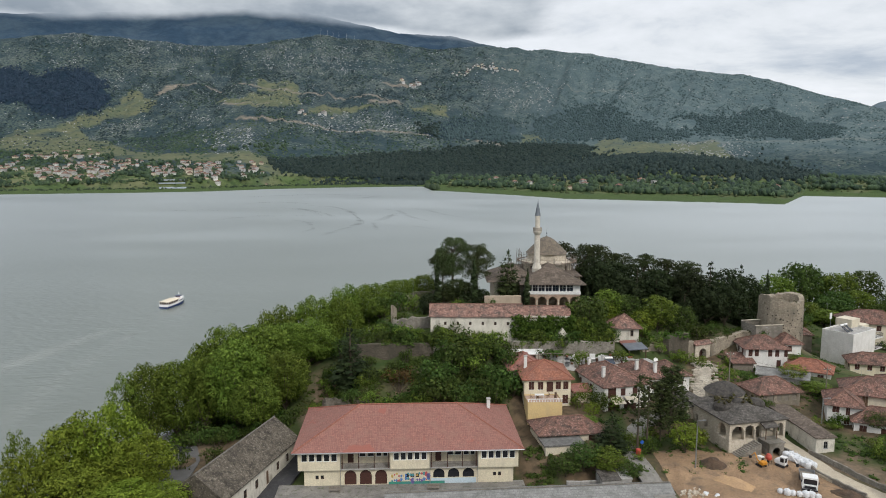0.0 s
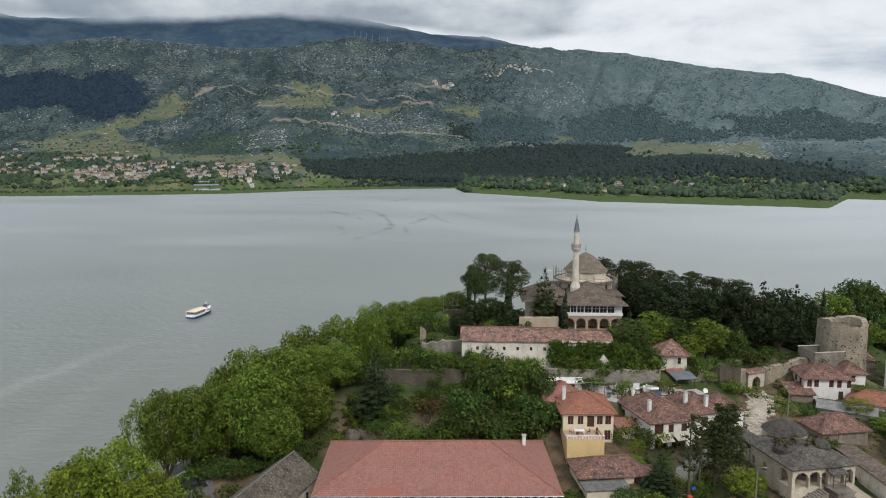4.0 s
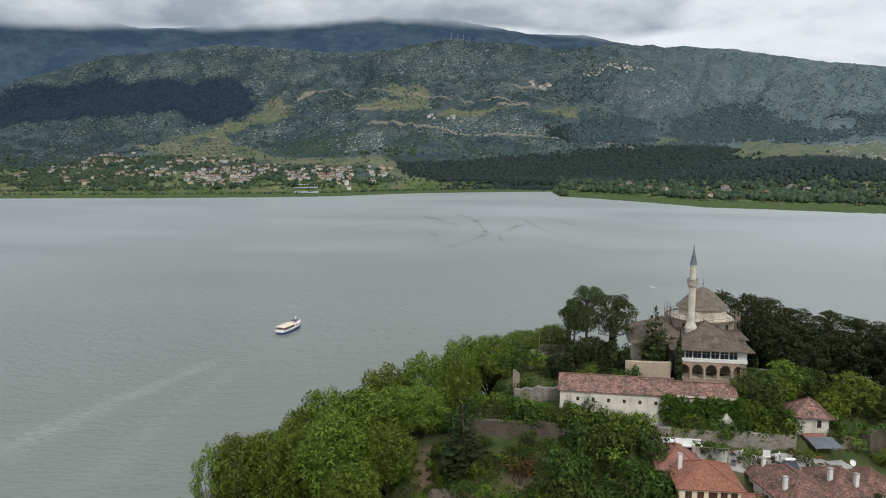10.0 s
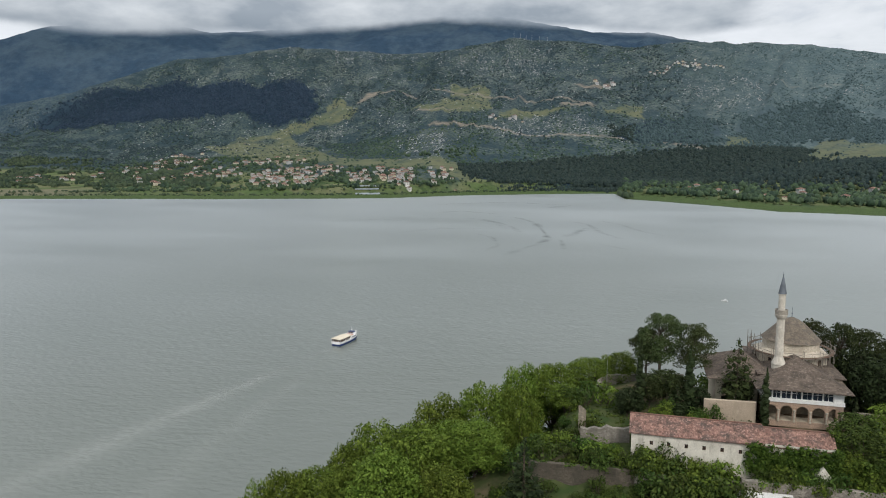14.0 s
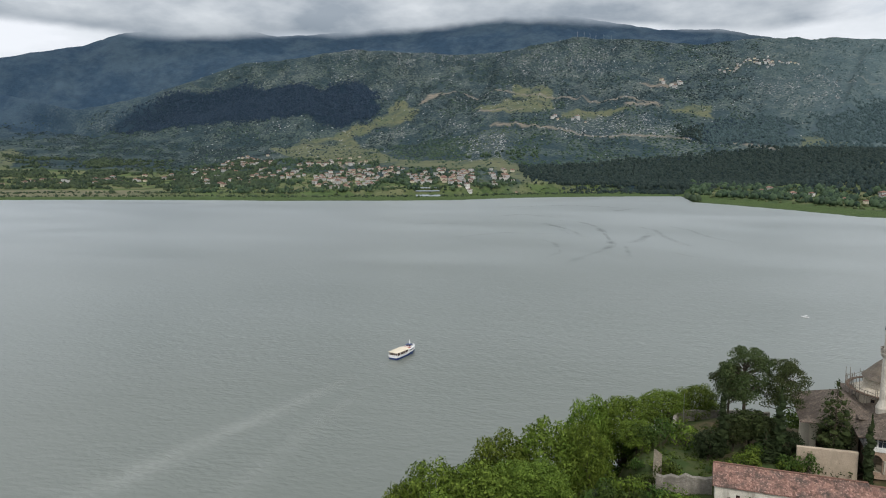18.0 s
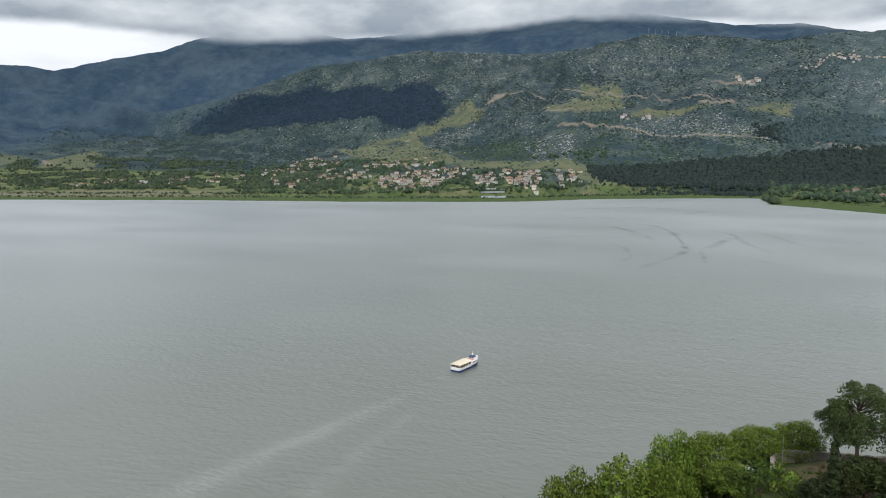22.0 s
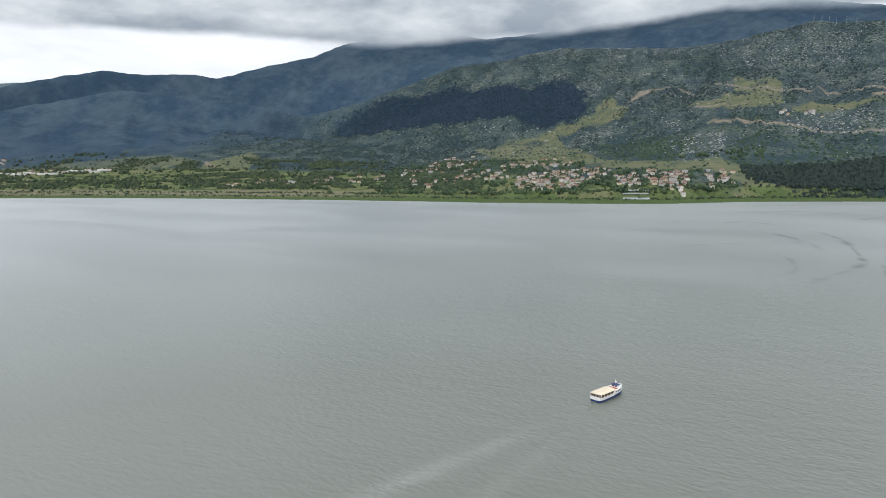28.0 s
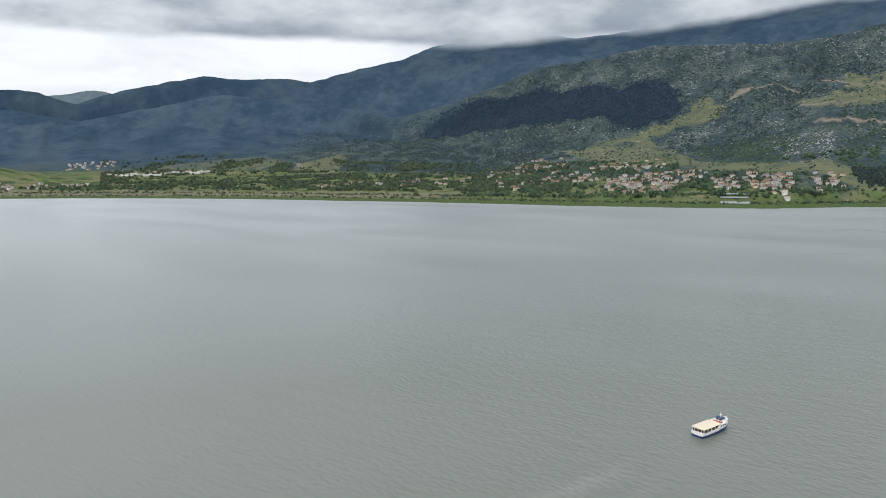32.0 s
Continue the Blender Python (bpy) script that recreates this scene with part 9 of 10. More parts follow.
BAG = two_tone("white_woven_sack", (0.70, 0.71, 0.72), (0.58, 0.60, 0.62), 2.0, 8.0, relief=0.4)


def bag(x, y, s, turn):
    b = thing("bulk_bag", pose(x, y, gz(x, y) + 0.12, 0, 0, turn) @ Matrix.Scale(s, 4), "full white woven bulk bag on the ground", "bag", "building site bags")
    part("sack", kept_mesh(("sack", 1), lambda: lathe(bmesh.new(), [(0.42, 0), (0.56, 0.12), (0.6, 0.45), (0.55, 0.8), (0.3, 0.98), (0.1, 1.02)], 10), BAG), BAG, b)
    part("loop", kept_mesh(("loop", 1), lambda: box(boxed(-0.42, -0.36, -0.03, 0.03, 0.7, 1.18), 0.36, 0.42, -0.03, 0.03, 0.7, 1.18), BAG), BAG, b)


r = random.Random(3)
for i in range(12):
    t = (i // 2) / 5
    bag(60.2 + t * 1.9 + (i % 2) * 0.95 - 0.3, 117.6 - t * 4.0 + r.uniform(-0.2, 0.2), r.uniform(0.9, 1.15), r.uniform(0, 90))
for i in range(7):
    bag(53.4 + i * 0.85, 105.6 - i * 0.28 + r.uniform(-0.2, 0.2), r.uniform(0.7, 1.0), r.uniform(0, 90))
for i in range(8):
    bag(42.2 + r.uniform(-0.9, 0.9), 104.6 + r.uniform(-1.0, 1.0), r.uniform(0.4, 0.6), r.uniform(0, 90))
for i in range(2):
    st = thing("plank_stack", pose(60.4 + 1.5 * i, 119.2 - 0.3 * i, gz(60.4, 119.2) + 0.15, 0, 0, 30), "stack of pale timber planks", "planks")
    for k in range(5):
        part("plank", kept_mesh(("plank", 1), lambda: boxed(-1.4, 1.4, -0.1, 0.1, 0, 0.06), PAVING), PAVING, st, m=pose(0, (k - 2) * 0.23, 0.0 + 0.065 * (k % 2)))


def pole(x, y, h, label, name="utility_pole", arm=True, lamp=False):
    p = thing(name, pose(x, y, gz(x, y)), label, "pole", "poles")
    part("shaft", bar(bmesh.new(), (0, 0, -0.5), (0, 0, h), 0.14, 8, 0.09), GREY_WOOD if not lamp else METAL, p)
    if arm:
        part("crossarm", boxed(-0.8, 0.8, -0.06, 0.06, h - 0.6, h - 0.48), GREY_WOOD, p)
        for sx in (-0.65, 0, 0.65):
            part("insulator", lathe(bmesh.new(), [(0.05, h - 0.48), (0.07, h - 0.4), (0.04, h - 0.3)], 8, sx, 0), WHITE_PAINT, p)
    if lamp:
        part("bracket", bar(bmesh.new(), (0, 0, h), (0.9, -0.3, h + 0.25), 0.04), METAL, p)
        part("lamp_head", boxed(0.7, 1.3, -0.45, -0.15, h + 0.15, h + 0.3, bevel=0.04), METAL, p)


pole(59.5, 142.0, 8.4, "grey wooden utility pole beside the grass bank")
pole(42.9, 114.0, 8.5, "grey steel street lamp by the building site", "street_lamp", False, True)
pole(79.5, 141.5, 7.0, "wooden utility pole between the roofs")
pole(73.5, 131.5, 5.0, "thin street lamp above a yard", "street_lamp", False, True)
fp = thing("flagpole", pose(-8.0, 186.5, gz(-8.0, 186.5)), "thin bare flagpole on the terrace corner", "flagpole")
part("shaft", bar(bmesh.new(), (0, 0, -0.3), (0, 0, 6.2), 0.06, 8, 0.03), METAL, fp)

# the restaurant yard under the fortress wall
ps = thing("square_parasol", pose(43.6, 147.6, gz(43.6, 147.6), 0, 0, 20) @ Matrix.Scale(0.8, 4), "grey square parasol over dark tables", "parasol")
part("pole", bar(bmesh.new(), (0, 0, 0), (0, 0, 2.8), 0.04), METAL, ps)
bm = bmesh.new()
top = bm.verts.new((0, 0, 3.1))
low = [bm.verts.new(p) for p in ((-2, -2, 2.5), (2, -2, 2.5), (2, 2, 2.5), (-2, 2, 2.5))]
und = [bm.verts.new(p) for p in ((-2, -2, 2.3), (2, -2, 2.3), (2, 2, 2.3), (-2, 2, 2.3))]
for i in range(4):
    bm.faces.new((low[i], low[(i + 1) % 4], top))
    bm.faces.new((und[i], und[(i + 1) % 4], low[(i + 1) % 4], low[i]))
bm.faces.new(und[::-1])
part("canopy", bm, two_tone("grey_canvas", (0.34, 0.34, 0.33), (0.28, 0.28, 0.27), 1.0), ps)
shed = thing("dark_roofed_shelter", pose(42.2, 151.0, 17.0, 0, 0, 12), "shelter with dark and red sheet roofs by the gatehouse", "shelter")
for sx in (-2.0, 2.0):
    for sy in (-1.3, 1.3):
        part("post", boxed(sx - 0.08, sx + 0.08, sy - 0.08, sy + 0.08, -2, 2.5), BROWN_WOOD, shed)
me, _ = roof_mesh("roof", 4.4, 3.0, 0.6, 0.15, LEAD, "shed", z=2.5)
part("roof", me, LEAD, shed)
me, _ = roof_mesh("red_roof", 3.6, 1.3, 0.4, 0.1, RED_TILE, "shed", x=-0.6, y=2.1, z=3.0)
part("red_roof", me, RED_TILE, shed)
for px, py in ((40.5, 146.8), (43.8, 147.2), (45.4, 149.2)):
    tb = thing("yard_table", pose(px, py, gz(px, py), 0, 0, 15), "small dark table in the restaurant yard", "table", "yard tables")
    part("tabletop", boxed(-0.4, 0.4, -0.4, 0.4, 0.7, 0.74), DARK_WOOD, tb)
    part("leg", bar(bmesh.new(), (0, 0, 0), (0, 0, 0.7), 0.05), DARK_METAL, tb)
for k, (px, py) in enumerate(((47.6, 148.6), (47.9, 147.2), (46.6, 150.4))):
    dsh = thing("satellite_dish", pose(px, py, gz(px, py) + 1.2, 0, 0, 20), "white satellite dish on a short mast", "dish", "satellite dishes")
    part("dish", kept_mesh(("dish", 1), lambda: lathe(bmesh.new(), [(0.05, 0), (0.35, 0.08), (0.55, 0.22), (0.56, 0.25), (0.34, 0.12)], 14), WHITE_PAINT), WHITE_PAINT, dsh, m=pose(0, 0, 0.4, 60, 0, 0))
    part("mast", bar(bmesh.new(), (0, 0.1, -1.4), (0, 0.1, 0.4), 0.04), METAL, dsh)
sf = thing("blue_roofed_shed", pose(17.6, 148.6, 16.6), "long shed with a pale blue sheet roof along the wall", "shed")
part("wall", shell(bmesh.new(), 7.6, 2.2, -1, 2.4, {"f": [(5.2, 6.2, 0.1, 2.0)]}), OLD_WHITE, sf)
me, _ = roof_mesh("roof", 8.0, 2.4, 0.5, 0.15, WHITE_PAINT, "shed", z=2.4)
part("roof", me, two_tone("pale_blue_sheet", (0.52, 0.60, 0.66), (0.45, 0.52, 0.58), 1.0, rough=0.5), sf)
tw2 = thing("tiled_lean_to", pose(16.6, 145.9, 15.6), "low lean-to with a red tiled roof", "shed")
part("wall", shell(bmesh.new(), 5.0, 2.6, -1, 1.9), PALE, tw2)
roof(tw2, 5.0, 2.6, 0.6, 0.2, RED_TILE, CAP_RED, "shed", z=1.9)
pt = thing("courtyard_floor", pose(0, 0, 0), "grey paved yard below the fortress wall", "paving", kind="structure")
yx, yy = np.meshgrid(np.linspace(21, 48, 40), np.linspace(144.4, 149.4, 12))
part("slabs", grid_mesh("slabs", np.stack([yx, yy, ground_z(yx, yy) + 0.1], -1).reshape(-1, 3), 40, 12, CONCRETE), CONCRETE, pt)
for k, (px, py, lab) in enumerate(((32.4, 148.3, "white garden swing frame"), (34.0, 147.2, "pale stacked garden chairs"), (28.4, 147.6, "white standing stone slab"))):
    c = thing("garden_furniture", pose(px, py, gz(px, py) + 0.1, 0, 0, 30 * k), lab + " in the paved yard", "furniture")
    part("seat", boxed(-0.6, 0.6, -0.25, 0.25, 0.4, 0.48), WHITE_PAINT, c)
    part("back", boxed(-0.6, 0.6, 0.2, 0.26, 0.48, 1.5), WHITE_PAINT, c)
    for sx in (-0.55, 0.55):
        part("leg", boxed(sx - 0.04, sx + 0.04, -0.22, 0.22, 0, 0.4), METAL, c)
v, f = ICO2
rng = np.random.default_rng(5)
bk = thing("rocky_bank", pose(-19.5, 134.6, gz(-19.5, 134.6)), "grey rock outcrop behind the long house", "rock")
part("boulder", soup("boulder", np.concatenate([(v * (1.3 + 0.35 * rng.standard_normal((len(v), 1)))) * [1.2, 1, 0.9] + [k * 1.6 - 3, (k % 2) * 1.0, 0.0] for k in range(5)]), np.concatenate([f + len(v) * k for k in range(5)]), DARK_STONE), DARK_STONE, bk)


# ---------------------------------------------------------------- parked cars and the yard's clutter
def car_paint(name, c):
    m, nd, lk, b = mat(name, 0.3, 0.0, 0.5)
    lk.new(blend(nd, lk, noise_fac(nd, lk, 1.5, 4, 0.3, 0.7), c, tuple(0.8 * q for q in c)), b.inputs["Base Color"])
    b.inputs["Coat Weight"].default_value = 0.6
    return m


CAR_PAINTS = [("white", car_paint("white_car_paint", (0.72, 0.72, 0.72))), ("black", car_paint("black_car_paint", (0.018, 0.018, 0.02))), ("dark blue", car_paint("blue_car_paint", (0.02, 0.03, 0.06))), ("silver", car_paint("silver_car_paint", (0.36, 0.37, 0.38)))]
TYRE = two_tone("tyre_rubber", (0.025, 0.025, 0.025), (0.018, 0.018, 0.018), 3.0)
LAMP_GLASS = glass_material("lamp_glass", (0.35, 0.35, 0.35))


def skin(bm, outline, half, taper, z_taper):
    """A body from a side outline, narrowed towards the top."""
    rings = []
    for side in (-1, 1):
        rings.append([bm.verts.new((side * (half - taper * max(0, z - z_taper)), y, z)) for y, z in outline])
    n = len(outline)
    bm.faces.new(rings[0])
    bm.faces.new(rings[1][::-1])
    for i in range(n):
        bm.faces.new((rings[0][i], rings[1][i], rings[1][(i + 1) % n], rings[0][(i + 1) % n]))
    bmesh.ops.bevel(bm, geom=[e for e in bm.edges], offset=0.05, segments=2, affect="EDGES", clamp_overlap=True)
    return bm


def car(x, y, turn, k):
    colour, paint = CAR_PAINTS[k]
    c = thing("parked_car", pose(x, y, gz(x, y) + 0.14, 0, 0, turn), colour + " car parked on the shore road under the trees", "car", "parked cars")
    part("body", kept_mesh(("car_body", k), lambda: skin(bmesh.new(), [(-2.1, 0.3), (2.1, 0.3), (2.15, 0.62), (1.95, 0.82), (1.0, 0.95), (-1.7, 0.98), (-2.1, 0.85)], 0.86, 0.08, 0.6), paint), paint, c)
    part("cabin", kept_mesh(("car_cabin", 0), lambda: skin(bmesh.new(), [(1.05, 0.9), (0.35, 1.38), (-1.2, 1.40), (-1.95, 0.92)], 0.80, 0.30, 0.9), GLASS), GLASS, c)
    part("roof", kept_mesh(("car_roof", k), lambda: boxed(-0.60, 0.60, -1.25, 0.38, 1.385, 1.435, bevel=0.02), paint), paint, c)
    for sx in (-0.80, 0.80):
        for sy in (-1.3, 1.3):
            w = part("wheel", kept_mesh(("car_tyre", 0), lambda: lathe(bmesh.new(), [(0.18, -0.1), (0.30, -0.1), (0.32, -0.06), (0.32, 0.06), (0.30, 0.1), (0.18, 0.1)], 16), TYRE), TYRE, c, m=pose(sx, sy, 0.32, 0, 90, 0))
            part("rim", kept_mesh(("car_rim", 0), lambda: lathe(bmesh.new(), [(0.02, -0.11), (0.18, -0.09), (0.18, 0.09), (0.02, 0.11)], 12), METAL), METAL, w)
        part("headlight", kept_mesh(("car_light", 0), lambda: boxed(-0.17, 0.17, -0.04, 0.04, -0.06, 0.06, bevel=0.02), LAMP_GLASS), LAMP_GLASS, c, m=pose(sx * 0.72, 2.09, 0.70))


hs_ = thing("water_heater", pose(35.2, 144.6, 17.9, 0, 0, 10), "rooftop solar panel with a white tank", "water heater", "rooftop water heaters")
part("panel", boxed(-1.0, 1.0, -0.9, 0.5, 0, 0.08), BLUE_GLASS, hs_, m=pose(0, 0, 0.3, 30, 0, 0))
part("tank", lathe(bmesh.new(), [(0.02, -0.9), (0.25, -0.85), (0.25, 0.85), (0.02, 0.9)], 14), WHITE_PAINT, hs_, m=pose(0, 0.6, 0.85, 0, 90, 0))
for sx in (-0.7, 0.7):
    part("strut", bar(bmesh.new(), (sx, 0.55, -0.9), (sx, 0.6, 0.7), 0.03), METAL, hs_)
# the building site's heaps, rubble and street furniture
def heap(name, x, y, wx, wy, h, material, label, seed, turn=0):
    rng = np.random.default_rng(seed)
    u, v = np.meshgrid(np.linspace(-1, 1, 26), np.linspace(-1, 1, 22))
    q = np.hypot(u, v) + 0.18 * smooth_noise(u * 3 + seed, v * 3, seed, 3)
    z = h * ease(1.0, 0.05, q) * (1 + 0.25 * smooth_noise(u * 6, v * 6 + seed, seed + 2, 3)) - 0.25 * ease(0.8, 1.1, q)
    c, s = math.cos(radians(turn)), math.sin(radians(turn))
    px, py = x + c * u * wx - s * v * wy, y + s * u * wx + c * v * wy
    me = grid_mesh(name, np.stack([px, py, ground_z(px, py) + 0.16 + z], -1).reshape(-1, 3), 26, 22, material)
    tagged(new(name, me), label, "heap", kind="stuff")


DAMP = two_tone("damp_dark_earth", (0.13, 0.085, 0.055), (0.075, 0.055, 0.04), 0.8, 5.0, relief=0.9, dist=0.15)
heap("sand_heap", 46.5, 108.8, 5.0, 2.6, 1.5, two_tone("fresh_orange_sand", (0.46, 0.30, 0.16), (0.36, 0.24, 0.14), 0.6, 5.0, relief=0.6, dist=0.06), "heap of fresh orange sand on the site", 3, -25)
heap("earth_heap", 46.2, 114.6, 2.6, 1.8, 1.2, DAMP, "dark heap of dug earth and brushwood", 5, -30)
heap("earth_bank", 64.0, 105.0, 3.0, 1.8, 0.8, DAMP, "dark heap of dug earth beside the path", 7, -40)
heap("spoil_heap", 40.0, 111.0, 2.2, 4.5, 0.7, SAND, "low bank of spoil along the street", 9, -10)
rq = random.Random(31)
RUBBLE = [soup("rubble_stone", ICO2[0] * (1 + 0.22 * np.random.default_rng(k).standard_normal((len(ICO2[0]), 1))), ICO2[1], PALE_STONE) for k in range(3)]
rbl = thing("rubble_pile", pose(39.6, 105.2, gz(39.6, 105.2)), "pile of pale broken stones by the street", "rubble")
for i in range(40):
    part("stone", RUBBLE[i % 3], None, rbl, m=pose(rq.gauss(0, 1.0), rq.gauss(0, 0.9), 0.15 + rq.random() * 0.35, rq.uniform(0, 360), 0, rq.uniform(0, 360)) @ Matrix.Scale(rq.uniform(0.12, 0.3), 4))
sg = thing("road_sign", pose(35.1, 118.9, gz(35.1, 118.9) + 0.1, 0, 0, 5), "round blue traffic sign on a grey post", "sign")
part("post", bar(bmesh.new(), (0, 0, 0), (0, 0, 2.5), 0.035), METAL, sg)
part("disc", lathe(bmesh.new(), [(0.02, -0.02), (0.33, -0.02), (0.33, 0.02), (0.02, 0.02)], 20), two_tone("blue_sign_paint", (0.02, 0.10, 0.42), (0.02, 0.085, 0.36), 2.0, rough=0.4), sg, m=pose(0, -0.06, 2.2, 90, 0, 0))
rbn = thing("waste_bin", pose(34.4, 118.4, gz(34.4, 118.4) + 0.1), "round red waste bin at the street edge", "bin")
part("body", lathe(bmesh.new(), [(0.34, 0), (0.42, 0.1), (0.45, 0.9), (0.42, 1.0)], 16), RED_PAINT, rbn)
part("lid", lathe(bmesh.new(), [(0.47, 1.0), (0.44, 1.12), (0.2, 1.22), (0.04, 1.24)], 16), RED_PAINT, rbn)
gs = thing("slab_roofed_shed", pose(28.4, 111.2, gz(28.4, 111.2), 0, 0, 8), "small shed with half slab and half concrete roof", "shed")
part("wall", shell(bmesh.new(), 5.0, 3.2, -1, 2.1), CONCRETE, gs)
me, _ = roof_mesh("roof", 3.0, 3.2, 0.5, 0.15, DARK_SLATE, "shed", x=-1.0, z=2.1)
part("roof", me, DARK_SLATE, gs)
me, _ = roof_mesh("side_roof", 1.9, 3.2, 0.4, 0.1, CONCRETE, "shed", x=1.55, z=2.1)
part("side_roof", me, CONCRETE, gs)
stone_wall("yard_wall", [(20.5, 110.6), (25.6, 111.2)], 1.5, 0.35, CONCRETE, "low grey concrete garden wall", rough=0.03, seed=31)
strip("shore_road", [(-54.5, 150), (-57.0, 139), (-53.5, 131), (-49.5, 125), (-46.5, 118), (-46, 108)], 7.5, two_tone("worn_grey_asphalt", (0.115, 0.112, 0.108), (0.085, 0.083, 0.08), 0.6, 9.0), "worn grey shore road under the trees", "road")
for x, y, turn, k in [(-52.3, 126.4, -58, 0), (-51.0, 129.4, -60, 1), (-54.5, 132.7, -62, 1), (-57.6, 129.6, -55, 2), (-47.6, 122.4, -58, 1), (-56.2, 135.4, -60, 3)]:
    car(x, y, turn, k)

arb = thing("garden_arbour", pose(23.0, 147.2, gz(23.0, 147.2)), "timber arbour carrying a vine in the yard", "arbour")
for sx in (-2.6, 0, 2.6):
    for sy in (-1.3, 1.3):
        part("post", boxed(sx - 0.06, sx + 0.06, sy - 0.06, sy + 0.06, -0.3, 2.3), GREY_WOOD, arb)
for sy in (-1.3, 1.3):
    part("beam", boxed(-2.9, 2.9, sy - 0.05, sy + 0.05, 2.3, 2.42), GREY_WOOD, arb)
rq = random.Random(9)
POT = two_tone("terracotta_pot", (0.34, 0.16, 0.09), (0.26, 0.13, 0.08), 3.0)
for i in range(16):
    px, py = rq.uniform(22, 47), rq.choice((148.9, 149.2, 145.6, 146.2)) + rq.uniform(-0.2, 0.2)
    pt2 = thing("potted_plant", pose(px, py, gz(px, py) + 0.1), "green plant in a terracotta pot in the yard", "plant", "yard plants")
    part("pot", kept_mesh(("pot", 0), lambda: lathe(bmesh.new(), [(0.16, 0), (0.24, 0.38), (0.27, 0.38), (0.27, 0.45), (0.2, 0.45)], 12), POT), POT, pt2)
    part("leaves", SHRUBS[i % 3][1], None, pt2, m=pose(0, 0, 0.35) @ Matrix.Scale(0.24 + 0.12 * rq.random(), 4))
for i in range(14):
    px, py = rq.uniform(27, 46), rq.uniform(145.4, 149.0)
    ch = thing("yard_chair", pose(px, py, gz(px, py) + 0.1, 0, 0, rq.uniform(0, 360)), "simple dark chair in the restaurant yard" if i % 3 else "white plastic chair in the restaurant yard", "chair", "yard chairs")
    cm = DARK_WOOD if i % 3 else WHITE_PAINT
    part("seat", kept_mesh(("ychair", i % 3 == 0), lambda: boxed(-0.22, 0.22, -0.22, 0.22, 0.42, 0.46), cm), cm, ch)
    part("backrest", kept_mesh(("yback", i % 3 == 0), lambda: boxed(-0.22, 0.22, 0.19, 0.23, 0.5, 0.92), cm), cm, ch)
    for sx in (-0.19, 0.19):
        for sy in (-0.19, 0.19):
            part("leg", kept_mesh(("yleg", i % 3 == 0), lambda: boxed(-0.02, 0.02, -0.02, 0.02, 0, 0.42), cm), cm, ch, m=pose(sx, sy, 0))
for i in range(9):
    px, py = rq.uniform(21, 34), rq.uniform(145.0, 149.2)
    cr = thing("storage_crate", pose(px, py, gz(px, py) + 0.1, 0, 0, rq.uniform(0, 90)), "wooden crate standing in the yard", "crate", "yard crates")
    h = rq.uniform(0.35, 0.9)
    part("box", boxed(-0.4, 0.4, -0.3, 0.3, 0, h, bevel=0.02), (GREY_WOOD, BROWN_WOOD, METAL)[i % 3], cr)
    part("lid", boxed(-0.43, 0.43, -0.33, 0.33, h, h + 0.05), (GREY_WOOD, BROWN_WOOD, DARK_METAL)[i % 3], cr)


# cables slung between the poles, and pots, chimneys and dishes on the town's roofs
def cable(p, q, sag):
    bm = bmesh.new()
    pts = [Vector(p).lerp(Vector(q), i / 8) - Vector((0, 0, sag * 4 * (i / 8) * (1 - i / 8))) for i in range(9)]
    rings = [[bm.verts.new(p + Vector((0, 0.02 * math.cos(q), 0.02 * math.sin(q)))) for q in (0, 2.094, 4.189)] for p in pts]
    for a, b in zip(rings[:-1], rings[1:]):
        for k in range(3):
            bm.faces.new((a[k], a[(k + 1) % 3], b[(k + 1) % 3], b[k]))
    ob = thing("power_cable", pose(0, 0, 0), "thin black cable slung between poles", "cable", "power cables")
    part("wire", bm, DARK_METAL, ob)


cable((59.5, 142.0, gz(59.5, 142.0) + 8.0), (79.5, 141.5, gz(79.5, 141.5) + 6.6), 1.2)
cable((59.5, 142.0, gz(59.5, 142.0) + 7.6), (49.5, 141.5, 17.2), 0.5)
cable((79.5, 141.5, gz(79.5, 141.5) + 6.4), (88.5, 138.0, 16.4), 0.4)
for x, y, z in [(70.5, 139.5, 16.0), (86.0, 140.5, 16.2), (76.6, 162.5, 19.4), (110.5, 199.0, 17.6)]:
    an = thing("roof_aerial", pose(x, y, z - 0.6, 0, 0, 30), "thin metal television aerial on a roof", "aerial", "roof aerials")
    part("mast", bar(bmesh.new(), (0, 0, -0.8), (0, 0, 2.6), 0.025), METAL, an)
    for i in range(5):
        part("rod", kept_mesh(("rod", 0), lambda: bar(bmesh.new(), (-0.5, 0, 0), (0.5, 0, 0), 0.012, 4), METAL), METAL, an, m=pose(0, -0.4 + 0.2 * i, 2.4))

# ---------------------------------------------------------------- far villages, masts and woods
def far_z(az, r):
    return float(far_height(np.array([[float(az)]]), np.array([[float(r)]]))[0, 0])


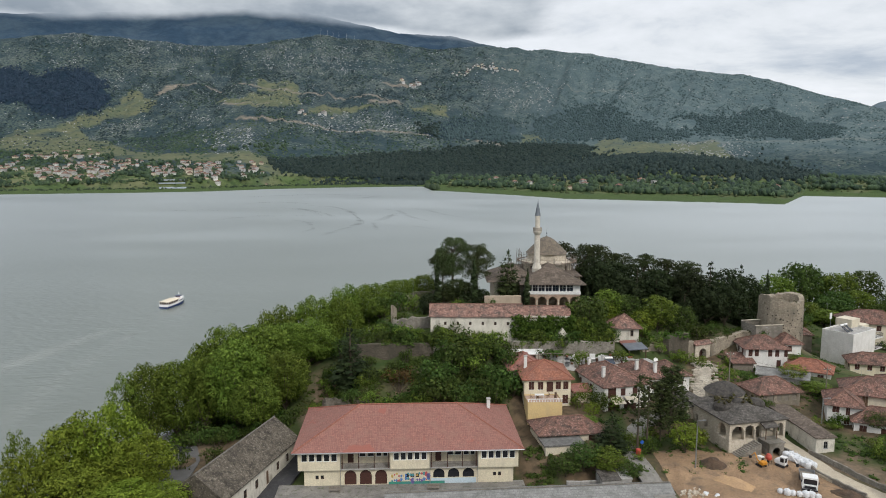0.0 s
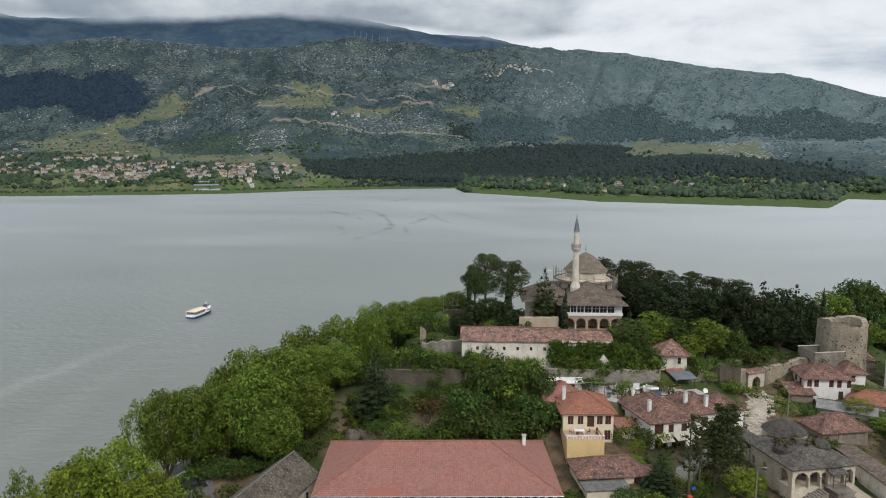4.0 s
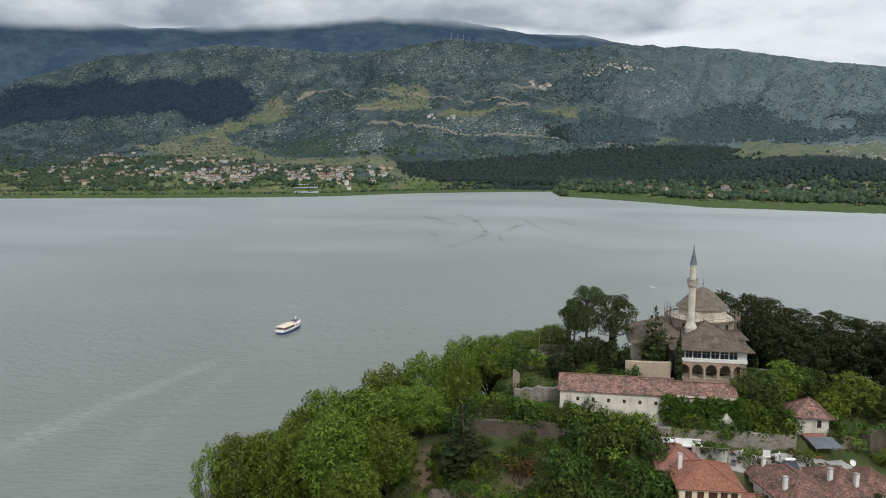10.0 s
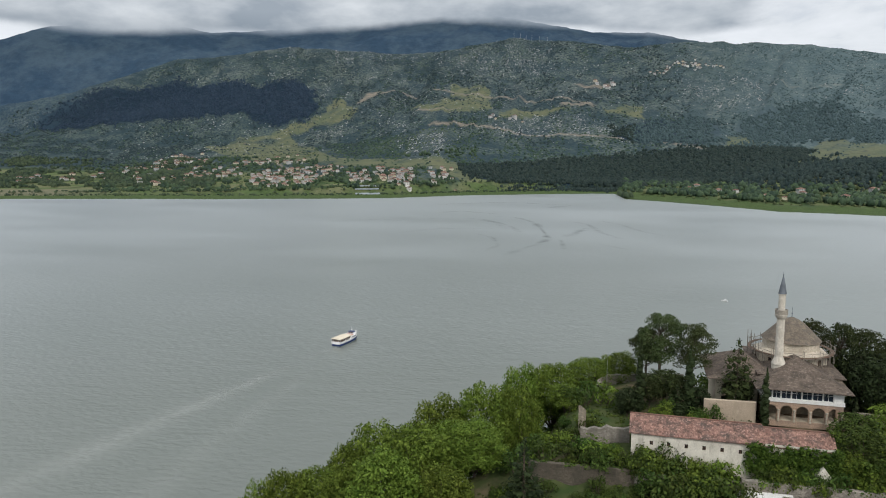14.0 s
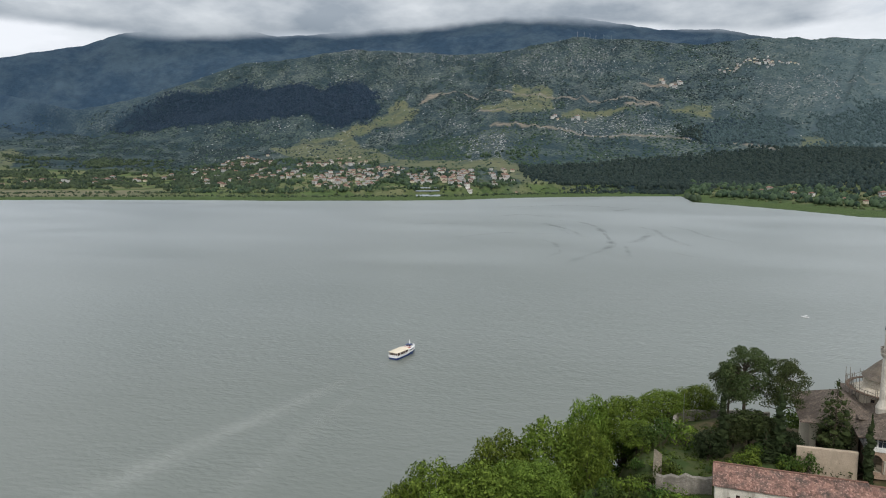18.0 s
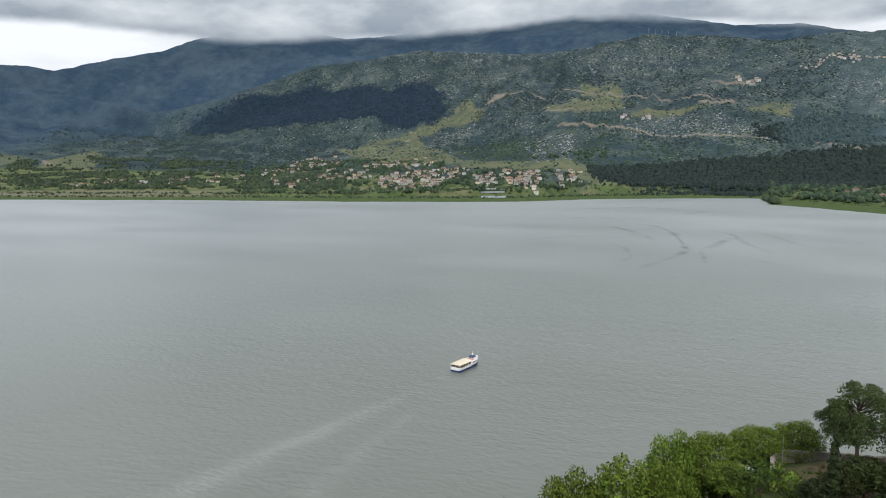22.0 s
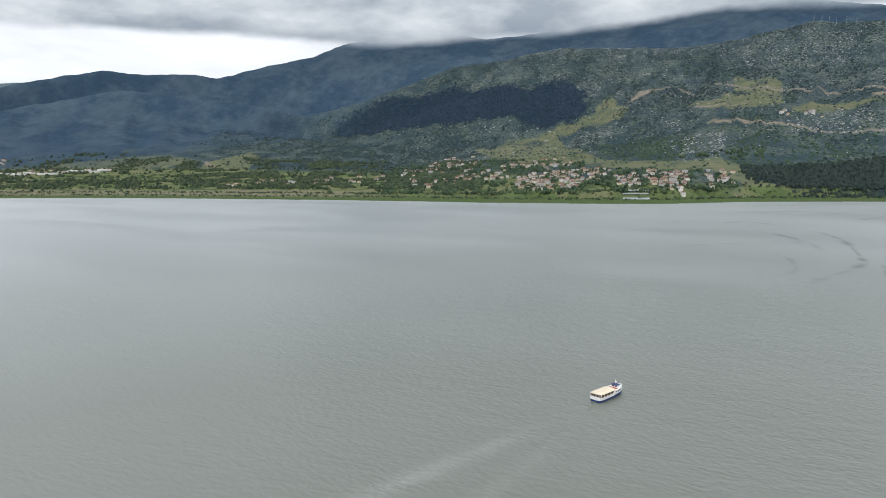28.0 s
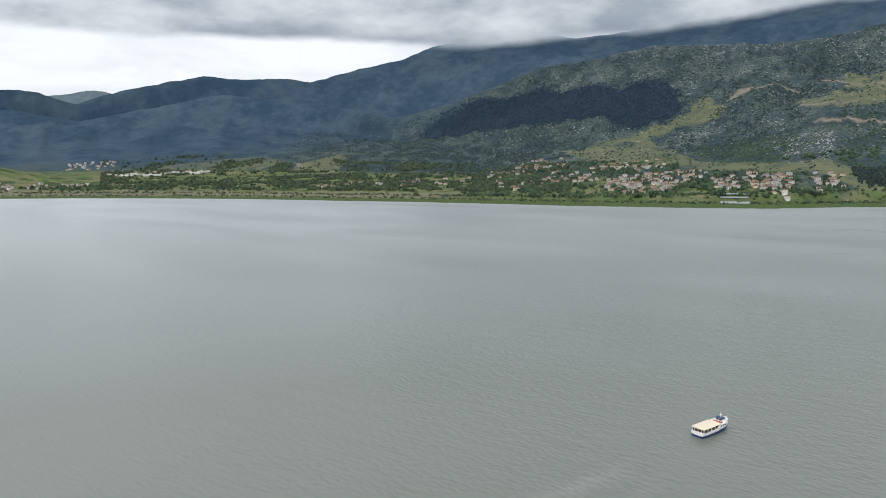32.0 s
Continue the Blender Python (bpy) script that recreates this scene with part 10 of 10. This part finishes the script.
DULL_TILE = tile_material("dull_orange_tiles", (0.27, 0.155, 0.115), (0.20, 0.125, 0.10), (0.17, 0.125, 0.105))
GREYISH = two_tone("greyish_render", (0.56, 0.56, 0.55), (0.46, 0.46, 0.45), 0.3)
VARIANTS = []
for i, (w, d, h, wall, tile) in enumerate([(10, 8, 6, GREYISH, DULL_TILE), (12, 9, 6.5, PALE, BROWN_TILE), (9, 9, 7, WHITE, BROWN_TILE), (14, 9, 4, CREAM, DULL_TILE), (11, 10, 8.5, GREYISH, DULL_TILE), (9, 7, 4.5, PALE, BROWN_TILE), (10, 9, 7.5, GREYISH, CONCRETE)]):
    gaps = {}
    for f, wide in (("f", w), ("r", d), ("b", w), ("l", d)):
        n = max(2, round(wide / 3.2))
        gaps[f] = [((j + 0.5) * wide / n - 0.65, (j + 0.5) * wide / n + 0.65, z0, z0 + (1.5 if (j + i) % 3 else 2.1)) for z0 in (0.9, 3.9, 6.4)[: 1 + (h > 5.5) + (h > 8)] for j in range(n)]
    bm = shell(bmesh.new(), w, d, -4, h, gaps, 0.3)
    wm = bpy.data.meshes.new("wall")
    bm.to_mesh(wm)
    bm.free()
    wm.materials.append(wall)
    rm = roof_mesh("roof", w, d, 2.2 if tile is not CONCRETE else 0.3, 0.7, tile, "hip", z=h)[0]
    VARIANTS.append((wm, rm))


def far_house(az, r, k, label, group, s=1.0, rnd=random):
    x, y = bearing_xy(np.float64(az), np.float64(r))
    ob = thing("village_house", pose(float(x), float(y), far_z(az, r), 0, 0, az + rnd.uniform(-50, 50)) @ Matrix.Scale(s, 4), label, "house", group)
    part("wall", VARIANTS[k][0], None, ob)
    part("roof", VARIANTS[k][1], None, ob)


rnd = random.Random(21)
LABELS = ["pale grey house with a dull orange roof in the lakeside village", "pale house with a brown roof in the lakeside village", "white house with a brown roof in the lakeside village", "low cream house with a dull orange roof by the lake",
          "tall pale house with a dull orange roof in the village", "small pale house with a brown roof in the village", "grey flat-roofed house in the lakeside village"]
spots = []


joined = []


def settle(n, a0, a1, depth0, depth1, tries=30, gap=12, s=(0.7, 1.2), group="village houses", bias=1.0, base=None):
    made = 0
    for _ in range(n * tries):
        if made >= n:
            break
        az = rnd.uniform(a0, a1)
        r = (float(shore_r(az)) if base is None else base) + depth0 + (depth1 - depth0) * rnd.random() ** bias
        x, y = -math.sin(radians(az)) * r, math.cos(radians(az)) * r
        if any((x - u) ** 2 + (y - v) ** 2 < gap * gap for u, v in spots):
            continue
        spots.append((x, y))
        k = rnd.choice((0, 0, 1, 2, 2, 3, 4, 5, 6))
        if group in ("village houses", "monastery buildings", "hamlet houses", "headland houses"):
            far_house(az, r, k, LABELS[k], group, rnd.uniform(*s), rnd)
        else:
            joined.append((az, r, k, rnd.uniform(*s), az + rnd.uniform(-50, 50)))
        made += 1


def join_houses(name, label):
    """The villages high up and far off, too small to pick apart, as one mass."""
    V, F, M, mats, base = [], [], [], [], 0
    for az, r, k, s, turn in joined:
        x, y = bearing_xy(np.float64(az), np.float64(r))
        m = np.array(pose(float(x), float(y), far_z(az, r), 0, 0, turn) @ Matrix.Scale(s, 4))
        for me in VARIANTS[k]:
            if me.materials[0] not in mats:
                mats.append(me.materials[0])
            co = np.empty(len(me.vertices) * 3, np.float32)
            me.vertices.foreach_get("co", co)
            V.append(co.reshape(-1, 3) @ m[:3, :3].T + m[:3, 3])
            F += [tuple(base + i for i in p.vertices) for p in me.polygons]
            M += [mats.index(me.materials[0])] * len(me.polygons)
            base += len(me.vertices)
    me = bpy.data.meshes.new(name)
    me.from_pydata(np.concatenate(V).tolist(), [], F)
    for q in mats:
        me.materials.append(q)
    me.polygons.foreach_set("material_index", M)
    tagged(new(name, me), label, "houses", kind="stuff")


# bearings, distances and count of houses for each quarter of the lakeside village and the plain
for n, a0, a1, d0, d1, group in [(30, 30.9, 35.2, 1740, 1960, "village houses"), (86, 25.1, 30.2, 1480, 1800, "village houses"), (16, 22.7, 25.5, 1600, 1800, "village houses"), (30, 19.7, 22.7, 1495, 1660, "village houses"), (34, 17.4, 19.4, 1440, 1635, "village houses"),
                                 (16, 14.0, 16.6, 1490, 1660, "village houses"), (34, 33.8, 37.2, 2130, 2370, "upper village houses"), (14, 25.9, 28.6, 1890, 2100, "upper village houses"), (24, 33.4, 39.4, 2000, 2190, "upper village houses"), (22, 35.0, 39.6, 1620, 1900, "village houses"), (14, 28.7, 31.4, 1930, 2030, "upper village houses"),
                                 (18, 40.0, 46.8, 1790, 2020, "plain houses"), (30, 69.2, 76.0, 2290, 2400, "far lakeside houses"), (30, 67.6, 70.8, 3080, 3240, "valley village houses"), (14, 46.8, 53.0, 1850, 2000, "plain houses"), (26, 61, 68.4, 2690, 2920, "valley sheds")]:
    settle(n, a0, a1, d0, d1, base=0.0, gap=10, s=(0.62, 1.08), group=group)
settle(22, -6.3, -0.8, 0, 55, base=2990, gap=9, s=(0.6, 0.95), group="hill village houses")
settle(14, -4.5, -2.0, 20, 80, base=3000, gap=9, s=(0.6, 0.95), group="hill village houses")
settle(6, 1.6, 3.2, -30, 40, base=2800, gap=14, s=(1.0, 1.6), group="monastery buildings")
settle(6, 8.6, 11.5, -20, 30, base=2300, gap=14, group="hamlet houses")
settle(8, -13, -4, 170, 300, group="headland houses")
settle(7, -27, -14, 180, 300, group="headland houses")
join_houses("distant_village_houses", "small pale tiled houses of the upper and far villages")
SHEET = two_tone("plastic_sheet", (0.29, 0.33, 0.36), (0.24, 0.28, 0.31), 0.2)
for i in range(5):
    az, r = 21.1 + 0.02 * i, 1398 + 9.5 * i
    gh = thing("greenhouse", pose(*[float(q) for q in bearing_xy(np.float64(az), np.float64(r))], far_z(az, r), 0, 0, 21), "long pale plastic tunnel greenhouse by the lake", "greenhouse", "tunnel greenhouses")
    bm = bmesh.new()
    ends = [[bm.verts.new((x, 4.0 * math.cos(math.pi * j / 10), 2.0 * math.sin(math.pi * j / 10))) for j in range(11)] for x in (-24, 24)]
    for p, q in zip(range(10), range(1, 11)):
        bm.faces.new((ends[0][p], ends[0][q], ends[1][q], ends[1][p]))
    bm.faces.new(ends[0][::-1])
    bm.faces.new(ends[1])
    part("cover", bm, SHEET, gh)
    part("door", boxed(24.0, 24.1, -1, 1, 0, 2.0), GREYISH, gh)
for i, az in enumerate((9.5, 9.0, 8.55, 8.1, 7.5, 6.9)):
    x, y = bearing_xy(np.float64(az), np.float64(3385 + 14 * (i % 3)))
    g = far_z(az, 3385 + 14 * (i % 3))
    mst = thing("ridge_mast", pose(float(x), float(y), g - 1), "thin pale radio mast on the ridge", "mast", "ridge masts")
    part("shaft", bar(bmesh.new(), (0, 0, 0), (0, 0, 30 - 4 * (i % 3)), 0.5, 6, 0.3), METAL, mst)
    part("aerial", boxed(-0.7, 0.7, -0.3, 0.3, 17, 21), METAL, mst)


DOME = (np.array([(math.cos(1.2566 * i + 0.6 * k) * q, math.sin(1.2566 * i + 0.6 * k) * q, z) for k, (q, z) in enumerate(((0.95, -0.35), (0.86, 0.45))) for i in range(5)] + [(0.05, -0.04, 1.0)]),
        np.array([f for i in range(5) for f in ((i, (i + 1) % 5, 5 + i), ((i + 1) % 5, 5 + (i + 1) % 5, 5 + i), (5 + i, 5 + (i + 1) % 5, 10))]))


def clumps(name, az, r, size, material, label, seed, tall=1.0, lift=0.3, shape=None, category="bushes", spread=0.9, rough=0.28, flat=False):
    """Many rough clumps of leaves on the far ground, as one mass."""
    rng = np.random.default_rng(seed)
    az, r = np.asarray(az, float), np.asarray(r, float)
    z = far_height(az[None], r[None])[0]
    keep = z > 0.2
    az, r, z = az[keep], r[keep], z[keep]
    x, y = bearing_xy(az, r)
    n = len(x)
    v, f = shape or DOME
    s = size * (1 - spread / 2 + spread * rng.random(n) ** 1.4)
    turn = rng.uniform(0, 2 * np.pi, n)[:, None]
    vx, vy = v[None, :, 0] * np.cos(turn) - v[None, :, 1] * np.sin(turn), v[None, :, 0] * np.sin(turn) + v[None, :, 1] * np.cos(turn)
    pts = np.stack([vx, vy, np.broadcast_to(v[None, :, 2], vx.shape)], -1) * s[:, None, None] * (1 + rough * rng.standard_normal((n, len(v), 1)).clip(-1.5, 1.5)) * np.array([1, 1, tall])
    pts = pts + np.stack([x, y, z + s * lift * tall], -1)[:, None]
    faces = (f[None] + len(v) * np.arange(n)[:, None, None]).reshape(-1, 3)
    tagged(new(name, soup(name, pts.reshape(-1, 3), faces, material, not flat)), label, category, kind="stuff")


rng = np.random.default_rng(77)
FAR_LEAF = leaf_material("far_broad_leaves", (0.020, 0.037, 0.026), (0.070, 0.095, 0.052), through=0.1)
# the blue in these needles is painted distance haze
FAR_PINE = leaf_material("hazed_pine_needles", (0.014, 0.029, 0.050), (0.025, 0.046, 0.070), through=0.05)
FAR_KNOLL = leaf_material("knoll_pine_needles", (0.017, 0.031, 0.034), (0.036, 0.053, 0.050), through=0.05)
FAR_BRIGHT = leaf_material("far_bright_leaves", (0.050, 0.072, 0.034), (0.100, 0.122, 0.056), through=0.1)
# scrub greens shifted to blue for distance haze
FAR_SCRUB = leaf_material("hazed_scrub_leaves", (0.017, 0.031, 0.038), (0.035, 0.053, 0.058), through=0.05)
a = rng.uniform(12, 41, 5200)
rr_ = shore_r(a) + 130 + 760 * rng.random(5200) ** 1.2
grove = (smooth_noise(a * 1.5, rr_ / 60, 64, 4) > -0.05) & (rr_ < plain_r(a) + 330)
open_ground = (a < 25) & (within(MEADOW_OUTLINES, a[None], rr_[None], a[None] * 0, 1)[0] > 0.5)
a, rr_, grove = a[~open_ground], rr_[~open_ground], grove[~open_ground]
clumps("village_trees", a[grove], rr_[grove], 3.4, FAR_LEAF, "green garden trees between the village houses", 1, 1.15, 0.5, ICO1)
clumps("village_bushes", a[~grove][:1500], rr_[~grove][:1500], 1.8, FAR_BRIGHT, "bright bushes round the village gardens", 21, 0.9, 0.3)
a = rng.uniform(2, 100, 2400)
clumps("shore_bushes", a, shore_r(a) + 70 + 90 * rng.random(2400) ** 0.7, 2.2, FAR_LEAF, "bushes behind the reed belt along the far shore", 2, 0.9, 0.4)
a = rng.uniform(33, 100, 40000)
rr_ = shore_r(a) + 150 + (plain_r(a) + 150 - shore_r(a)) * rng.random(40000) ** 0.8
hedge = np.abs(smooth_noise(a * 0.35, rr_ / 60, 61, 3)) < 0.03
belt = (rr_ > shore_r(a) + 230) & (rr_ < shore_r(a) + 520) & (smooth_noise(a * 0.7, rr_ / 110, 63, 4) > -0.12)
copse = (smooth_noise(a * 0.5, rr_ / 130, 63, 3) > 0.16) & (rr_ > shore_r(a) + 230)
on_hill = (a > 68.5) & (rr_ > 2330)
wooded = (hedge | copse | belt) & ~on_hill
clumps("plain_trees", a[wooded][:11000], rr_[wooded][:11000], 3.5, FAR_LEAF, "hedges and copses on the lakeside plain", 3, 1.15, 0.5)
for i in range(12):
    az, r = 61.4 + 0.58 * i + rng.uniform(-0.25, 0.25), 2735 + rng.uniform(-45, 60) - 5 * i
    x, y = bearing_xy(np.float64(az), np.float64(r))
    sd = thing("farm_shed", pose(float(x), float(y), far_z(az, r), 0, 0, az + rng.uniform(-12, 12)), "long low pale farm shed on the plain", "shed", "farm sheds")
    part("wall", shell(bmesh.new(), 34, 12, -4, 4.5), GREYISH, sd)
    me, _ = roof_mesh("roof", 34, 12, 1.8, 0.5, GREYISH, "gable", z=4.5)
    part("roof", me, WHITE if i % 3 else CONCRETE, sd)
a = rng.uniform(-34, 0.6, 4200)
d = shore_r(a) + 125 + 240 * rng.random(4200) ** 1.3
grove = smooth_noise(a * 1.1, d / 45, 67, 4) > -0.12
clumps("headland_trees", a[grove], d[grove], 3.6, FAR_LEAF, "broad-leaved trees behind the reeds of the headland", 4, 1.2, 0.6, ICO1, spread=1.2)
a = rng.uniform(-0.2, 1.0, 14)
clumps("point_trees", a, shore_r(a) + 10 + 20 * rng.random(14), 5.0, FAR_LEAF, "trees at the tip of the headland", 14, 1.2, 0.6)
a, rr_ = rng.normal(-18, 6.0, 6500), rng.normal(1610, 100, 6500)
on_knoll = (rr_ > shore_r(a) + 260) & (np.abs(a + 18) < 11)
clumps("knoll_pines", a[on_knoll], rr_[on_knoll], 3.6, FAR_KNOLL, "dark pines covering the low knoll", 5, 1.3, 0.6)
a = rng.uniform(-34, 0.6, 1700)
clumps("headland_bushes", a, shore_r(a) + 110 + 260 * rng.random(1700), 2.2, FAR_BRIGHT, "bright bushes among the headland trees", 15, 0.9, 0.5)
a, rr_ = rng.uniform(-13, 45, 320000), rng.uniform(1500, 3560, 320000)
in_wood = within(PINE_OUTLINES, a[None], rr_[None], smooth_noise(a[None] * 1.1, rr_[None] / 60, 43, 5) * 0.9, 90)[0] > 0.5
in_wood &= (a > 0) | (rr_ < 2020)
wa, wr_ = a[in_wood][:23000], rr_[in_wood][:23000]
clumps("hill_pinewoods", wa[wa > 20], wr_[wa > 20], 3.4, FAR_PINE, "dark pinewood on the mountainside, tinted with painted blue haze", 6, 1.25, 0.35)
clumps("lakeside_pinewoods", wa[wa <= 20], wr_[wa <= 20], 3.4, FAR_KNOLL, "dark pinewood above the lake shore", 6, 1.25, 0.35)
# evergreen scrub in drifts, thinning out on rock and pasture
a, d = rng.uniform(-33, 57, 225000), np.sqrt(rng.uniform(1550.0 ** 2, 3750.0 ** 2, 225000))
on_slope = (d > plain_r(a) + 50) & (d < crest_r(a) - 30)
a, d = a[on_slope], d[on_slope]
drift = smooth_noise(a * 1.6, d / 95, 55, 5) + 0.35 * smooth_noise(a * 0.35, d / 420, 57, 3)
odds = ease(-0.34, 0.26, drift) * (0.42 + 0.12 * ease(10, 24, a))
odds = np.where(within(SCRUB_OUTLINES, a[None], d[None], smooth_noise(a[None] * 1.2, d[None] / 90, 46, 4), 60)[0] > 0.5, 0.62, odds)
odds = odds * np.where(within(MEADOW_OUTLINES, a[None], d[None], smooth_noise(a[None] * 1.2, d[None] / 90, 44, 4), 90)[0] > 0.5, 0.16, 1.0)
odds = odds * np.where(within(ROCK_OUTLINES, a[None], d[None], a[None] * 0, 1)[0] > 0.5, 0.55, 1.0)
odds = odds * np.where(within(PINE_OUTLINES, a[None], d[None], a[None] * 0, 1)[0] > 0.5, 0.0, 1.0) * ease(57, 46, a) * (1 - 0.9 * along(TRACKS, a, d, a * 0))
grows = rng.random(len(a)) < odds
a, d = a[grows][:66000], d[grows][:66000]
tint = smooth_noise(a * 0.6, d / 200, 58, 3) + 0.5 * rng.standard_normal(len(a)) + 1.3 * ease(2650, 1850, d) - 0.25
east = a < -4
# scrub colour lightened towards blue as painted haze
FAR_HAZE_SCRUB = leaf_material("hazed_slope_scrub", (0.056, 0.088, 0.102), (0.084, 0.118, 0.130), through=0.05)
FAR_GREEN = leaf_material("green_slope_scrub", (0.022, 0.042, 0.030), (0.048, 0.074, 0.046), through=0.05)
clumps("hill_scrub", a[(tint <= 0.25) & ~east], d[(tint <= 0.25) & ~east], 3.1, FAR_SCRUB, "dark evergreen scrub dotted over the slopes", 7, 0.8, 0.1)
clumps("hill_green_scrub", a[(tint > 0.25) & ~east], d[(tint > 0.25) & ~east], 2.9, FAR_GREEN, "green kermes-oak scrub over the lower slopes", 8, 0.85, 0.1)
clumps("outer_scrub", a[east], d[east], 2.7, FAR_HAZE_SCRUB, "scrub over the outer slopes, paled by painted blue haze", 9, 0.8, 0.1)
# limestone outcrops
a, d = rng.uniform(-33, 43, 120000), np.sqrt(rng.uniform(1650.0 ** 2, 3750.0 ** 2, 120000))
stony = within(ROCK_OUTLINES, a[None], d[None], smooth_noise(a[None] * 1.5, d[None] / 60, 45, 4), 60)[0]
vein = smooth_noise(a * 2.6, d / 70, 66, 5)
keep = (d > plain_r(a) + 120) & (d < crest_r(a) + 40) & (within(PINE_OUTLINES, a[None], d[None], a[None] * 0, 1)[0] < 0.5)
keep &= rng.random(len(a)) / ease(43.5, 36, a) < np.where(stony > 0.5, 0.75 * ease(-0.25, 0.2, vein), 0.16 * ease(-0.05, 0.3, vein) * ease(1900, 2600, d) + 0.01)
LIMESTONE = two_tone("limestone", (0.37, 0.375, 0.37), (0.25, 0.26, 0.26), 0.03, 0.5, relief=0.5, dist=0.5)
clumps("limestone_outcrops", a[keep], d[keep], 1.9, LIMESTONE, "pale limestone outcrops between the scrub", 17, 0.7, -0.05, category="rocks", spread=1.3, flat=True)
a, rr_ = rng.uniform(-31, 0.5, 90000), rng.uniform(2010, 2680, 90000)
in_wood = within(PINE_OUTLINES, a[None], rr_[None], smooth_noise(a[None] * 1.1, rr_[None] / 60, 43, 5) * 0.9, 90)[0] > 0.5
# pine colour lightened towards blue, standing in for haze
FAR_HAZE_PINE = leaf_material("hazed_slope_pines", (0.044, 0.070, 0.084), (0.066, 0.096, 0.108), through=0.05)
clumps("outer_pinewoods", a[in_wood][:9000], rr_[in_wood][:9000], 3.2, FAR_HAZE_PINE, "pinewood on the outer slopes, paled by painted blue haze", 16, 1.2, 0.3)


# ---------------------------------------------------------------- cloud lying on the high range
def cloud_bank():
    m, nd, lk, b = mat("cloud")
    at, cov, dull = (nd.new("ShaderNodeAttribute") for _ in range(3))
    at.attribute_name, cov.attribute_name, dull.attribute_name = "rise", "cover", "dull"
    n = noise_fac(nd, lk, 0.0026, 7, 0.25, 0.75, (1, 1, 2.2))
    add = nd.new("ShaderNodeMath")
    add.operation = "MULTIPLY_ADD"
    lk.new(n, add.inputs[0])
    add.inputs[1].default_value = 0.55
    lk.new(at.outputs["Fac"], add.inputs[2])
    r = nd.new("ShaderNodeMapRange")
    r.interpolation_type = "SMOOTHSTEP"
    r.inputs["From Min"].default_value, r.inputs["From Max"].default_value = -0.1, 0.85
    lk.new(add.outputs[0], r.inputs["Value"])
    # the sheet thins out into ragged wisps at its ends
    wisp = nd.new("ShaderNodeMath")
    wisp.operation = "MULTIPLY_ADD"
    lk.new(noise_fac(nd, lk, 0.0011, 7, 0.25, 0.75, (1, 1, 3.0)), wisp.inputs[0])
    wisp.inputs[1].default_value = 0.8
    lk.new(cov.outputs["Fac"], wisp.inputs[2])
    edge = nd.new("ShaderNodeMapRange")
    edge.interpolation_type = "SMOOTHSTEP"
    edge.inputs["From Min"].default_value, edge.inputs["From Max"].default_value = 0.55, 1.15
    lk.new(wisp.outputs[0], edge.inputs["Value"])
    mul = nd.new("ShaderNodeMath")
    mul.operation = "MULTIPLY"
    lk.new(r.outputs[0], mul.inputs[0])
    lk.new(edge.outputs[0], mul.inputs[1])
    em, tr, mx = nd.new("ShaderNodeEmission"), nd.new("ShaderNodeBsdfTransparent"), nd.new("ShaderNodeMixShader")
    # the flat underside is dark, the higher parts paler
    lift = nd.new("ShaderNodeMapRange")
    lift.inputs["From Min"].default_value, lift.inputs["From Max"].default_value = 0.1, 2.3
    lk.new(add.outputs[0], lift.inputs["Value"])
    tone = blend(nd, lk, noise_fac(nd, lk, 0.0016, 7, 0.36, 0.64, (1, 1, 2.4)), (0.38, 0.44, 0.51), (0.76, 0.81, 0.86))
    lk.new(blend(nd, lk, lift.outputs[0], blend(nd, lk, dull.outputs["Fac"], tone, (0.16, 0.215, 0.28)), tone), em.inputs["Color"])
    lk.new(mul.outputs[0], mx.inputs[0])
    lk.new(tr.outputs[0], mx.inputs[1])
    lk.new(em.outputs[0], mx.inputs[2])
    lk.new(mx.outputs[0], nd["Material Output"].inputs["Surface"])
    az, el = np.meshgrid(np.linspace(-30, 104, 176), np.linspace(8.0, 24.0, 32))
    R = 4240.0
    x, y = bearing_xy(az, np.full_like(az, R))
    me = grid_mesh("cloud_bank", np.stack([x, y, EYE_Z + R * np.tan(np.radians(el))], -1).reshape(-1, 3), 176, 32, m)
    base = np.interp(az, [-30, -8, -3, 2, 6, 10, 15, 18, 23, 28, 34, 39, 43, 48, 56, 66, 84], [11.4, 9.3, 9.1, 9.5, 10.1, 10.5, 10.65, 10.45, 9.85, 9.45, 9.3, 9.0, 8.95, 9.3, 9.5, 9.4, 9.6])
    attr(me, "rise", ((el - base) / 0.8).ravel())
    attr(me, "dull", (0.20 + 0.36 * ease(16, 34, az) * ease(60, 44, az)).ravel())
    attr(me, "cover", (ease(-16, 2, az) * ease(112, 46, az) * ease(24, 16, el)).ravel())
    ob = tagged(new("backdrop_cloud_bank", me), "low grey-white cloud lying on the mountain crest", "cloud", kind="structure")
    ob.visible_shadow = False


cloud_bank()
